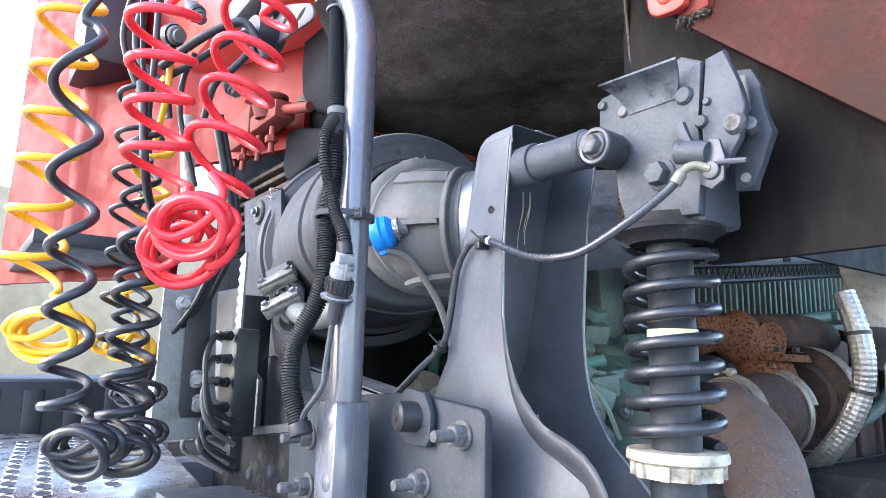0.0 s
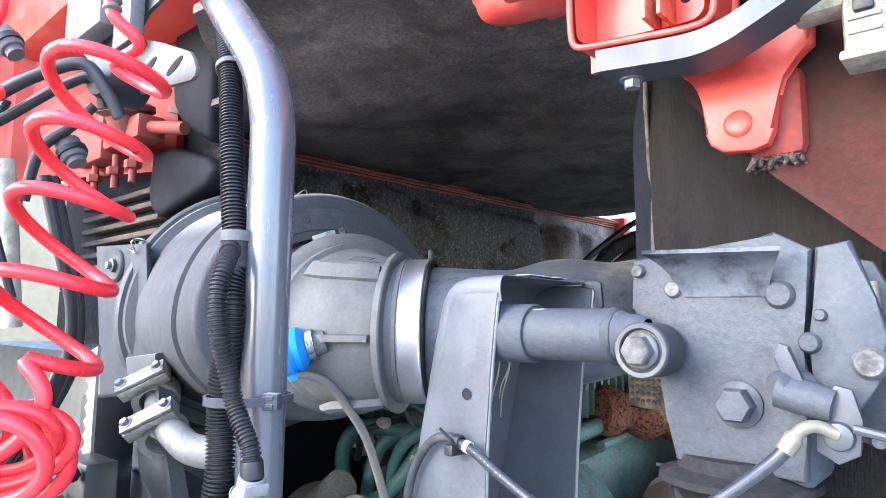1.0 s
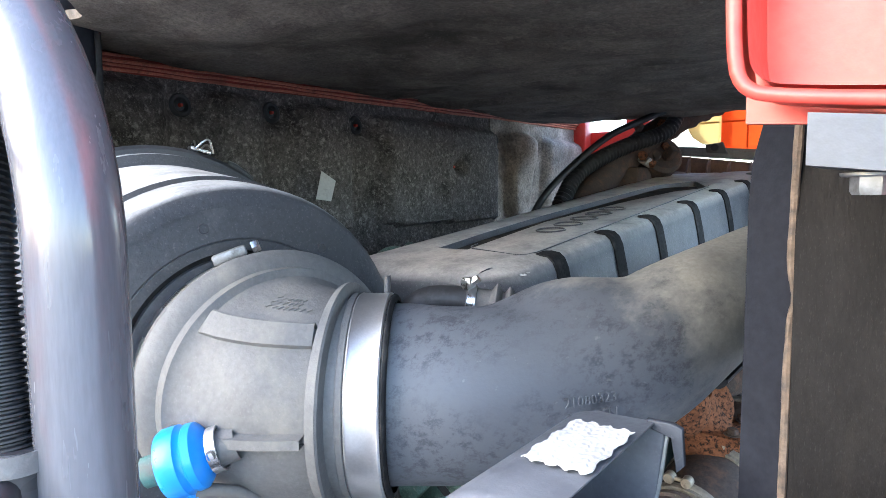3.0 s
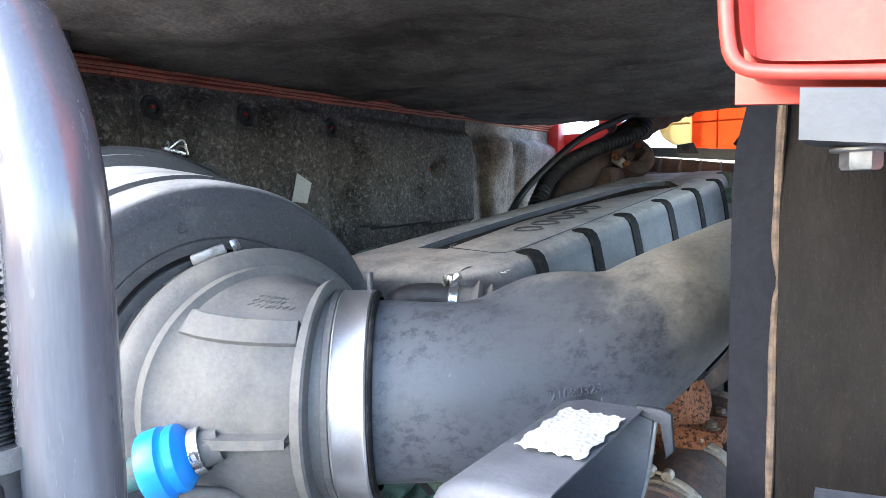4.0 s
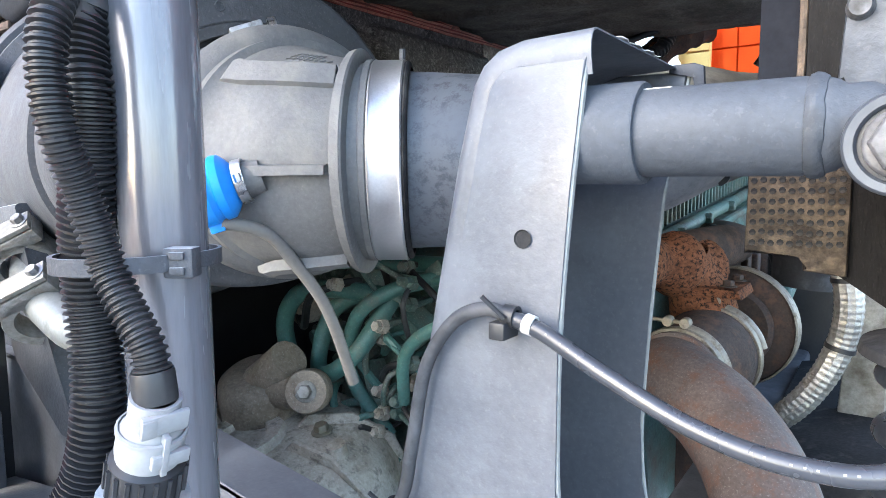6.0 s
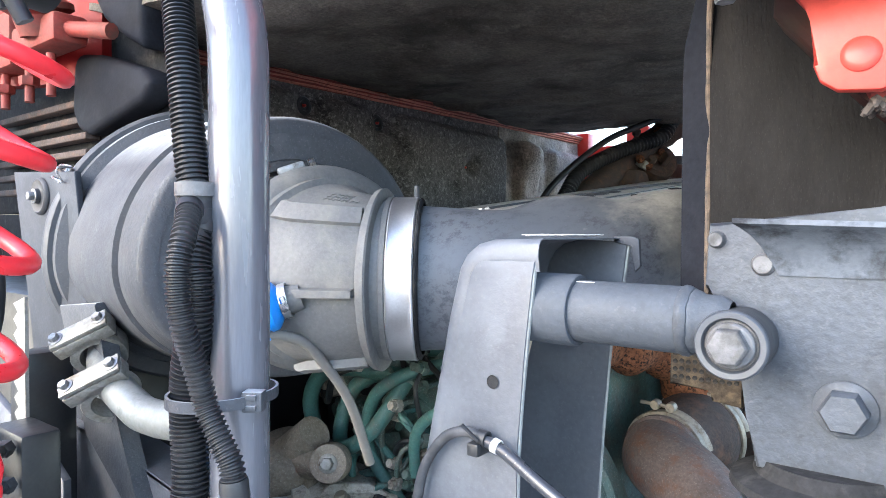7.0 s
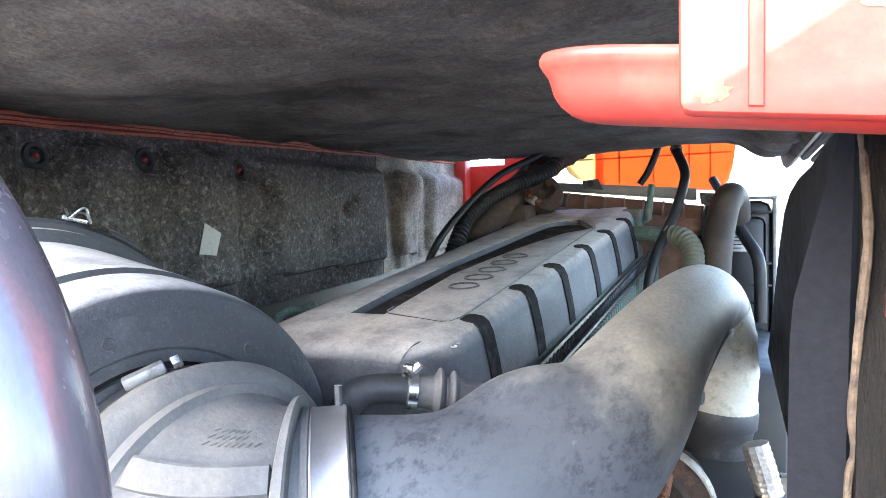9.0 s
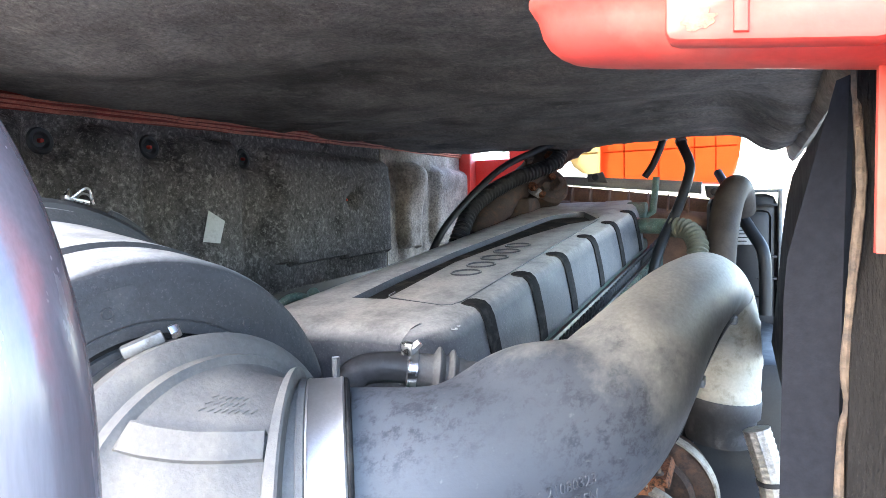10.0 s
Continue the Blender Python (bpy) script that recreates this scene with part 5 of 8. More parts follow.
KS = (7.0, 7.2, 7.6, 8, 8.4, 8.8, 9.2, 9.6, 10, 10.5, 11)
for t, cut in ((45, ((-6.0, -0.001), (-5.4, 0.0040), (4.2, 0.0095), (5.2, 0.0090), (5.8, -0.001))), (-4, ((-2.6, -0.001), (-2.4, 0.0110), (1.6, 0.0100), (2.3, -0.001))), (-62, ((-3.4, -0.001), (-2.4, 0.0085), (2.4, 0.0085), (3.4, -0.001)))):
    bm = bmesh.new()
    vv = [[bm.verts.new(elbow_at(k, t + d, e * min(1, 0.25 + (k - 7.0) / 0.5))) for k in KS] for d, e in cut]
    for a, b in zip(vv, vv[1:]):
        for k in range(len(KS) - 1):
            bm.faces.new((a[k], a[k + 1], b[k + 1], b[k]))
    bm.faces.new([row[0] for row in vv])
    part("web", bm, M_ELBOW, ELB, "", 25)
# unreadable cast marks as small bars
for n_, t in enumerate((62, 66, 70)):
    for k in range(6 if n_ else 8):
        bm = bmesh.new()
        p, q = elbow_at(8.6 + 0.25 * k, t, 0.0004), elbow_at(8.74 + 0.25 * k, t + 2.4, 0.0004)
        sweep(bm, [p, q], 0.0005, 5)
        part("cast_mark", bm, M_ELBOW, ELB)
# worm-drive clamp on the large end
bm = bmesh.new()
cm = axis((-0.093, -0.598, 1.494), (math.cos(radians(-16)), math.sin(radians(-16)), 0))
lathe(bm, [(0.1090, 0), (0.1155, 0), (0.1155, 0.012), (0.1090, 0.012)], cm, 72, True)
LCL = part("hose_clamp", flat_foot(bm, 1.494, 0.85), M_STEEL, FIL, "steel worm-drive clamp")
p = Vector((-0.079, -0.629, 1.6155))
d = (Vector((-0.072, -0.623, 1.6165)) - Vector((-0.102, -0.665, 1.598))).normalized()
bm = bmesh.new()
box(bm, (-0.0065, -0.004, -0.017), (0.0065, 0.005, 0.013), 0.002, axis(p - d * 0.006, d))
part("worm_housing", bm, M_ZINC, LCL)
for k in range(14):
    a = 0.62 + 0.017 * k
    bm = bmesh.new()
    sp = cm @ Vector((0.1158 * math.cos(math.pi / 2 + a), 0.1158 * math.sin(math.pi / 2 + a), 0.006))
    so = cm.to_3x3() @ Vector((math.cos(math.pi / 2 + a), math.sin(math.pi / 2 + a), 0))
    box(bm, (-0.0006, -0.0032, -0.0004), (0.0006, 0.0032, 0.0003), 0, axis(sp, so, cm.to_3x3() @ Vector((0, 0, 1))))
    part("slit", bm, M_BLACK, LCL)
bm = bmesh.new()
hexhead(bm, p + d * 0.012, d, 0.010, 0.007)
part("screw", bm, M_STEEL, LCL)

# blue drain valve
VAL = thing("drain_valve", (-0.02, -0.715, 1.45), "bright blue plastic valve clamped to the grey elbow", "valve")
w = Vector((-0.70, -0.66, -0.28)).normalized()
root = Vector((-0.005, -0.701, 1.480))
vm = axis(root, w) @ Matrix.Diagonal((1.22, 1.22, 1.12, 1))
bm = bmesh.new()
lathe(bm, [(0.010, -0.010), (0.011, 0.0), (0.0125, 0.010)], vm, 24)
part("stub", bm, M_ELBOW, VAL)
bm = bmesh.new()
lathe(bm, [(0, 0.008), (0.012, 0.008), (0.017, 0.012), (0.020, 0.015), (0.0205, 0.020), (0.019, 0.0215), (0.0195, 0.023), (0.0215, 0.025), (0.0215, 0.035), (0.020, 0.038), (0.014, 0.039), (0.013, 0.036), (0, 0.036)], vm, 36)
box(bm, (-0.004, -0.026, 0.024), (0.004, -0.016, 0.034), 0.001, vm)
part("cup", bm, M_BLUE, VAL)
bm = bmesh.new()
lathe(bm, [(0.0085, 0.036), (0.010, 0.040), (0.0095, 0.052), (0.006, 0.053), (0, 0.053)], vm, 12)
part("grip", bm, M_GREENHOSE, VAL, "ribbed green grip")
bm = bmesh.new()
lathe(bm, [(0.0125, 0.001), (0.0140, 0.001), (0.0140, 0.0075), (0.0125, 0.0075)], vm, 28, True)
hexhead(bm, vm @ Vector((0.0145, 0.0, 0.004)), vm.to_3x3() @ Vector((0.3, 1, 0)), 0.005, 0.006)
part("band", bm, M_STEEL, VAL)
# grey drain hose below the elbow
DRN = thing("drain_hose", (-0.02, -0.60, 1.30), "thin grey rubber drain hose hanging below the elbow", "hose")
bm = bmesh.new()
sweep(bm, curve([(-0.020, -0.716, 1.447), (-0.012, -0.702, 1.445), (-0.004, -0.683, 1.436), (-0.002, -0.663, 1.415), (0.004, -0.632, 1.370), (0.005, -0.602, 1.298)], 8), 0.0052, 10)
part("tube", bm, mat("grey_rubber_tube", (0.15, 0.14, 0.125), 0.6, vary=0.1), DRN)

# intake hose
HOS = thing("intake_hose", (0.15, -0.3, 1.42), "thick dusty rubber intake hose bending towards the turbocharger", "intake hose")
HLINE = curve([(0.0235, -0.577, 1.495), (0.0515, -0.5595, 1.4955), (0.0936, -0.5312, 1.4950), (0.1417, -0.4763, 1.4977), (0.1848, -0.4025, 1.5094), (0.2075, -0.2924, 1.5301), (0.2184, -0.1567, 1.5435), (0.2361, -0.0076, 1.5602), (0.252, 0.096, 1.568), (0.264, 0.163, 1.569), (0.277, 0.207, 1.549), (0.286, 0.230, 1.505)], 10)
HR = [0.0785 + (0.004 if i < 3 else 0) - 0.0195 * min(1.0, i / 90) for i in range(len(HLINE))]
bm = bmesh.new()
sweep(bm, HLINE, HR, 56)
for v in bm.verts:
    for c, way, size, by in (((0.122, -0.425, 1.570), (-0.35, 0.1, 0.93), 0.090, 0.021), ((0.098, -0.398, 1.530), (-0.82, 0.55, 0.1), 0.070, 0.004)):
        d2 = (v.co - Vector(c)).length
        if d2 < size:
            v.co += Vector(way) * by * (1 - (d2 / size) ** 2) ** 2
TUBE = part("tube", bm, M_HOSE, HOS)
bm = bmesh.new()
clm = axis((0.0365, -0.5725, 1.495), (0.829, 0.559, 0))
lathe(bm, [(0.0815, -0.0175), (0.0858, -0.0175), (0.0868, -0.0160), (0.0862, -0.0145), (0.0862, 0.0065), (0.0868, 0.008), (0.0858, 0.0095), (0.0815, 0.0095)], clm, 80, True)
CLM = part("band_clamp", bm, M_BAND, HOS, "polished wide steel band clamp")
bm = bmesh.new()
lathe(bm, [(0.0815, 0.0098), (0.0850, 0.0098), (0.0856, 0.0112), (0.0850, 0.0126), (0.0838, 0.0135), (0.0800, 0.0140)], clm, 80)
part("rubber_lip", bm, M_MATT, HOS, "dark rubber lip")
bm = bmesh.new()
lathe(bm, [(0.0800, -0.0235), (0.0862, -0.0235), (0.0868, -0.0228), (0.0868, -0.0185), (0.0862, -0.0178), (0.0800, -0.0178)], clm, 80)
part("collar", bm, M_ELBOW, HOS, "pale grey collar")
bm = bmesh.new()
sweep(bm, [(0.0300, -0.5560, 1.574), (0.0297, -0.5555, 1.595)], 0.003, 8)
part("locating_pin", bm, M_PLAST, CLM)
# cream cuff that turns down to the compressor
bm = bmesh.new()
cuff = curve([(0.277, 0.207, 1.549), (0.286, 0.230, 1.505), (0.291, 0.240, 1.44), (0.288, 0.240, 1.372)], 10)
sweep(bm, cuff, [0.0600 + 0.0016 * (i in (11, 12, 20, 21)) + 0.002 * (i > 27) for i in range(len(cuff))], 40)
part("cuff", bm, M_CREAM, HOS, "dusty cream cuff with moulded rings")
bm = bmesh.new()
lathe(bm, [(0.050, 0.0), (0.062, 0.0), (0.064, -0.004), (0.064, -0.030), (0.059, -0.036), (0.056, -0.08), (0, -0.08)], axis((0.288, 0.240, 1.375), (0.08, 0, 1)), 40)
part("end_collar", bm, M_RUBBER, HOS, "black rubber end collar")
# flat strap along the hose and its clip
bm = bmesh.new()
pts = []
for i, (p, u, v) in enumerate(frames_along(HLINE)):
    if 48 <= i <= 84:
        t = (HLINE[min(i + 1, len(HLINE) - 1)] - HLINE[i - 1]).normalized()
        sd = t.cross(Vector((0, 0, 1))).normalized()
        a = radians(-44 + 0.15 * (i - 60))
        pts.append(p + (HR[i] + 0.002) * (math.cos(a) * sd + math.sin(a) * sd.cross(t)))
sweep(bm, pts, 0.0085, 8, flat=0.4)
STRP = part("strap", bm, M_BLACK, HOS, "black flat strap")
for k in (12, 34):
    bm = bmesh.new()
    box(bm, (-0.010, -0.0055, -0.008), (0.010, 0.0055, 0.008), 0.0015, axis(pts[k], pts[k + 1] - pts[k]))
    part("strap_clip", bm, M_ZINC, STRP)


def words(text, size, m, material, parent, name="raised_lettering"):
    cu = bpy.data.curves.new(name, "FONT")
    cu.body, cu.size, cu.extrude, cu.resolution_u = text, size, 0.0006, 3
    tmp = bpy.data.objects.new(name, cu)
    scene.collection.objects.link(tmp)
    me = bpy.data.meshes.new_from_object(tmp.evaluated_get(bpy.context.evaluated_depsgraph_get()))
    bpy.data.objects.remove(tmp)
    me.transform(m)
    me.materials.append(material)
    ob = new(name, me)
    ob.parent = parent
    if parent.type == "EMPTY":
        ob.matrix_parent_inverse = Matrix.Translation(-parent.location)
    return ob


def hose_skin(i, deg, extra=0.0):
    p = HLINE[i]
    t = (HLINE[i + 1] - HLINE[i - 1]).normalized()
    sd = t.cross(Vector((0, 0, 1))).normalized()
    up = sd.cross(t)
    n = math.cos(radians(deg)) * sd + math.sin(radians(deg)) * up
    return p + (HR[i] + extra) * n, n, t


for n_, (txt, deg) in enumerate((("21080323", 3), ("SWEDEN", -7))):
    p, nn, t = hose_skin(28, deg, 0.0002)
    y_ = nn.cross(t)
    words(txt, 0.0115, Matrix.Translation(p) @ Matrix((t, y_, nn)).transposed().to_4x4(), M_HOSE, TUBE)

# breather hose with bellows
BRE = thing("breather_hose", (0.0, -0.40, 1.52), "grey ribbed breather hose with a steel clamp", "hose")
bl = [Vector((0.062, -0.372, 1.540)), Vector((0.010, -0.401, 1.548))]
bw = (bl[1] - bl[0]).normalized()
bm = bmesh.new()
lathe(bm, [(0.0, -0.02), (0.013, -0.02), (0.0135, 0.003), (0.0158, 0.005), (0.0158, 0.010), (0.0185, 0.012), (0.0228, 0.0145), (0.0232, 0.016), (0.0225, 0.0172), (0.0165, 0.021), (0.0165, 0.0235), (0.0195, 0.0255), (0.0245, 0.0285), (0.0250, 0.030), (0.0242, 0.0312), (0.0175, 0.035), (0.0168, 0.037), (0.0168, 0.050), (0.0175, 0.052), (0.0175, 0.062), (0.0, 0.062)], axis(bl[0], bw), 36)
part("bellows", bm, M_ELBOW, BRE, "dusty grey ribbed bellows", 50)
bm = bmesh.new()
e = bl[0] + bw * 0.058
sweep(bm, curve([e, e + bw * 0.02, e + bw * 0.045 + Vector((-0.004, -0.004, -0.006)), e + bw * 0.06 + Vector((-0.006, -0.012, -0.03)), e + bw * 0.055 + Vector((-0.01, -0.02, -0.07))], 8), 0.0155, 20)
part("black_tube", bm, M_RUBBER, BRE)
bm = bmesh.new()
am = axis(bl[0] + bw * 0.056, bw)
lathe(bm, [(0.0175, -0.0045), (0.0188, -0.0045), (0.0188, 0.0045), (0.0175, 0.0045)], am, 32, True)
box(bm, (-0.006, -0.006, -0.006), (0.006, 0.006, 0.006), 0.001, Matrix.Translation(bl[0] + bw * 0.056 + Vector((0, -0.006, 0.022))))
hexhead(bm, bl[0] + bw * 0.056 + Vector((0.004, -0.006, 0.022)), (0.7, 0.3, 0.6), 0.008, 0.010)
part("hose_clamp", bm, M_STEEL, BRE)

# paper tag on the insulation
TAG = thing("paper_tag", (-0.655, -0.08, 1.68), "small cream paper tag hanging on the insulation panel", "tag")
bm = bmesh.new()
slab(bm, [(-0.022, 0.030), (0.014, 0.022), (0.020, -0.022), (-0.012, -0.030)], 0.0012, Matrix.Translation((-0.604, -0.028, 1.681)) @ Matrix.Rotation(radians(62), 4, "Z") @ Matrix.Rotation(radians(22), 4, "Y"), 0)
part("card", bm, M_PAPER, TAG)

# ---- grey post with conduits ----
POST = thing("support_post", (0.144, -0.856, 1.0), "grey painted steel tube post bent over at the top", "post")
pp = [Vector((0.142, -0.861, z)) for z in (1.20, 1.3, 1.4, 1.5, 1.58, 1.640)]
for k in range(1, 15):
    a = radians(42) * k / 14
    pp.append(Vector((0.142 - 0.13 * (1 - math.cos(a)), -0.861, 1.642 + 0.13 * math.sin(a))))
pp += [pp[-1] + Vector((-math.sin(radians(42)), 0, math.cos(radians(42)))) * d for d in (0.1, 0.25, 0.4)]
bm = bmesh.new()
sweep(bm, pp, 0.0178, 40)
part("tube", bm, M_PIPE, POST)
bm = bmesh.new()
box(bm, (0.1205, -0.8825, 0.98), (0.1635, -0.8395, 1.246), 0.005)
part("socket", bm, M_PIPE, POST)
for z in (1.225, 1.165, 1.10):
    bm = bmesh.new()
    lathe(bm, [(0, 0.0015), (0.006, 0.0012), (0.009, 0)], axis((0.150, -0.8827, z), (0, -1, 0)), 16)
    part("weld_plug", bm, M_PIPE, POST)


def conduit(ctrl, r, label, pitch=0.0030):
    t = thing("conduit", ctrl[0], label, "conduit", "conduits on the post")
    bm = bmesh.new()
    line = curve(ctrl, 10)
    ribbed(bm, line, r, pitch, r * 0.20)
    part("tube", bm, M_CONDUIT, t)
    for a, b in ((line[0], line[2]), (line[-1], line[-3])):
        bm = bmesh.new()
        lathe(bm, [(r * 0.9, 0), (r * 1.12, 0), (r * 1.14, 0.002), (r * 1.14, 0.010), (r * 1.08, 0.012), (r * 0.9, 0.012)], axis(a, b - a), 20, True)
        part("end_collar", bm, M_BLACK, t, "smooth black collar")
    return t


conduit([(0.020, -0.858, 1.82), (0.052, -0.862, 1.775), (0.078, -0.868, 1.735), (0.096, -0.874, 1.695), (0.113, -0.880, 1.645), (0.124, -0.882, 1.59), (0.131, -0.882, 1.555)], 0.0098, "black corrugated cable conduit running up the grey post")
conduit([(0.131, -0.886, 1.560), (0.140, -0.893, 1.553), (0.150, -0.902, 1.541), (0.153, -0.907, 1.527), (0.154, -0.908, 1.512), (0.155, -0.906, 1.493), (0.154, -0.900, 1.476), (0.155, -0.896, 1.461), (0.157, -0.893, 1.446), (0.165, -0.891, 1.431), (0.174, -0.889, 1.416), (0.176, -0.888, 1.397)], 0.0070, "black corrugated conduit strapped to the post, ending in a grey connector")
conduit([(0.128, -0.878, 1.553), (0.133, -0.886, 1.528), (0.136, -0.887, 1.511), (0.133, -0.886, 1.483), (0.126, -0.885, 1.457), (0.122, -0.883, 1.430), (0.124, -0.883, 1.406), (0.125, -0.884, 1.387), (0.123, -0.886, 1.367), (0.117, -0.889, 1.348), (0.106, -0.897, 1.322), (0.100, -0.905, 1.295), (0.104, -0.905, 1.255), (0.120, -0.898, 1.21)], 0.0110, "thick black corrugated conduit curving away from the post")


def cable_tie(at, r, label, way=(0, 0, 1), w=0.0065, stretch=(1.0, 1.0), material=None):
    t = thing("cable_tie", at, label, "cable tie", "cable ties")
    m = axis(at, way)
    bm = bmesh.new()
    lathe(bm, [(r, -w / 2), (r + 0.0014, -w / 2), (r + 0.0014, w / 2), (r, w / 2)], m @ Matrix.Diagonal((*stretch, 1, 1)), 36, True)
    part("band", bm, material or M_PLAST, t)
    return t, m


tie, m = cable_tie((0.139, -0.870, 1.446), 0.0262, "grey plastic cable tie round post and conduits", stretch=(0.98, 1.25))
bm = bmesh.new()
box(bm, (-0.006, -0.005, -0.006), (0.006, 0.005, 0.006), 0.0012, pose(0.1655, -0.868, 1.446, 0, 0, 35))
for k in (-1, 1):
    box(bm, (-0.003, -0.0065, -0.0015), (0.003, -0.004, 0.0015), 0.0005, pose(0.1655, -0.868, 1.446 + 0.003 * k, 0, 0, 35))
part("buckle", bm, M_PLAST, tie)
tie, m = cable_tie((0.131, -0.882, 1.568), 0.0112, "pale grey cable tie round the conduits", material=M_ELBOW, w=0.008)
tie, m = cable_tie((0.086, -0.870, 1.718), 0.0108, "pale grey cable tie on the upper conduit", way=(-0.5, 0.15, 1), material=M_ELBOW, w=0.005)
# Y-shaped boot where the conduits part
BOOT = thing("conduit_boot", (0.097, -0.884, 1.54), "smooth black rubber boot joining the conduits", "boot")
bm = bmesh.new()
sweep(bm, curve([(0.131, -0.882, 1.572), (0.131, -0.883, 1.558), (0.130, -0.885, 1.540)], 6), [0.0108 + 0.0006 * math.sin(i) for i in range(13)], 18)
sweep(bm, curve([(0.131, -0.882, 1.566), (0.126, -0.877, 1.555), (0.123, -0.874, 1.535)], 6), 0.0106, 18)
part("sleeve", bm, M_RUBBER, BOOT)
# grey plug at the conduit's end
PLUG = thing("cable_connector", (0.14, -0.885, 1.35), "pale grey plastic cable connector with a black ribbed nut", "connector")
pw = Vector((-0.36, 0.05, -0.93)).normalized()
pm = axis((0.176, -0.888, 1.399), pw) @ Matrix.Scale(0.80, 4)
bm = bmesh.new()
lathe(bm, [(0.0095, 0), (0.0115, 0.0), (0.0115, 0.014), (0.0150, 0.018), (0.0155, 0.030), (0.0145, 0.036), (0, 0.036)], pm, 28)
box(bm, (0.004, -0.0135, 0.003), (0.011, -0.010, 0.013), 0.001, pm)
box(bm, (-0.012, -0.0165, 0.022), (0.006, -0.013, 0.030), 0.001, pm)
box(bm, (-0.011, -0.0128, 0.002), (0.011, -0.0098, 0.013), 0.001, pm)
box(bm, (-0.0015, -0.0170, 0.012), (0.0015, -0.0125, 0.034), 0.0005, pm)
lathe(bm, [(0.0148, 0.0165), (0.0160, 0.017), (0.0160, 0.019), (0.0148, 0.0195)], pm, 28, True)
part("body", bm, M_SOCKET, PLUG)
bm = bmesh.new()
lathe(bm, [(0.0145, 0.034), (0.0175, 0.036), (0.0178, 0.052), (0.016, 0.055), (0, 0.055)], pm, 28)
NUT = part("ribbed_nut", bm, M_BLACK, PLUG)
for k in range(18):
    a = 2 * math.pi * k / 18
    bm = bmesh.new()
    sweep(bm, [pm @ Vector((0.0178 * math.cos(a), 0.0178 * math.sin(a), 0.037)), pm @ Vector((0.0178 * math.cos(a), 0.0178 * math.sin(a), 0.052))], 0.0011, 5)
    part("ridge", bm, M_BLACK, NUT)
bm = bmesh.new()
lathe(bm, [(0.012, 0.055), (0.0135, 0.060), (0.009, 0.072), (0.008, 0.095), (0.004, 0.10)], pm, 20)
lathe(bm, [(0.014, 0.060), (0.022, 0.060), (0.022, 0.063), (0.014, 0.063)], pm, 20, True)
part("tail", bm, M_PLAST, PLUG)
bm = bmesh.new()
sweep(bm, curve([pm @ Vector((0, 0, 0.095)), (0.150, -0.89, 1.285), (0.150, -0.893, 1.260), (0.13, -0.90, 1.235), (0.12, -0.90, 1.22)], 8), 0.0032, 8)
part("lead", bm, M_PLAST, PLUG)

# ---- cab support arm ----
ARM = thing("cab_suspension_bracket", (0.25, -0.70, 1.15), "grey pressed-steel cab suspension bracket with folded top", "bracket")
LEFT = [(0.10, 1.16), (0.125, 1.21), (0.160, 1.253), (0.182, 1.291), (0.196, 1.36), (0.208, 1.42), (0.222, 1.488), (0.2305, 1.521), (0.236, 1.530), (0.244, 1.536), (0.256, 1.539), (0.288, 1.538)]
RIGHT = [(0.2865, 1.517), (0.2815, 1.47), (0.277, 1.41), (0.2765, 1.337), (0.284, 1.29), (0.300, 1.247), (0.33, 1.215), (0.385, 1.188), (0.41, 1.12)]
bm = bmesh.new()


def inset(line, d):
    """The outline moved inwards."""
    out = []
    for k, (x, z) in enumerate(line):
        a, b = Vector(line[max(k - 1, 0)]), Vector(line[min(k + 1, len(line) - 1)])
        t_ = (b - a).normalized()
        out.append((x + t_.y * d, z - t_.x * d))
    return out


slab(bm, inset(LEFT, 0.012) + [(0.2885, 1.5275)] + RIGHT + [(0.10, 1.12)], 0.005, Matrix.Translation((0, -0.760, 0)), 0.0006)
part("front_plate", bm, M_ARM, ARM)
RB = [(0.296, 1.537), (0.291, 1.50), (0.284, 1.469), (0.278, 1.40), (0.274, 1.33), (0.276, 1.29), (0.285, 1.245), (0.308, 1.208), (0.348, 1.172), (0.40, 1.12)]
bm = bmesh.new()
slab(bm, LEFT + RB + [(0.10, 1.12)], 0.005, Matrix.Translation((0, -0.632, 0)), 0.0012)
part("rear_plate", bm, M_ARM, ARM)
bm = bmesh.new()
web = LEFT[:-1] + [(0.290, 1.540)]
fold = ((-0.7580, 0.0200), (-0.7594, 0.0125), (-0.7595, 0.0095), (-0.7590, 0.0065), (-0.7578, 0.0036), (-0.7560, 0.0014), (-0.7525, 0.0), (-0.70, 0.0), (-0.631, 0.0))
va = [[bm.verts.new((x, y, z + 0.0005)) for x, z in inset(web, d)] for y, d in fold]
for a, b in zip(va, va[1:]):
    for k in range(len(web) - 1):
        bm.faces.new((a[k], a[k + 1], b[k + 1], b[k]))
bmesh.ops.recalc_face_normals(bm, faces=bm.faces)
bmesh.ops.solidify(bm, geom=bm.faces[:], thickness=0.0008)
part("folded_web", bm, M_ARM, ARM, "", 60)
# tab in darker steel than the arm, which puts its shadow into colour
bm = bmesh.new()
slab(bm, [(0.286, 1.542), (0.300, 1.542), (0.305, 1.540), (0.3065, 1.52), (0.302, 1.515), (0.300, 1.535), (0.286, 1.537)], 0.004, Matrix.Translation((0, -0.634, 0)), 0.0008)
part("top_tab", bm, M_GALV, ARM)
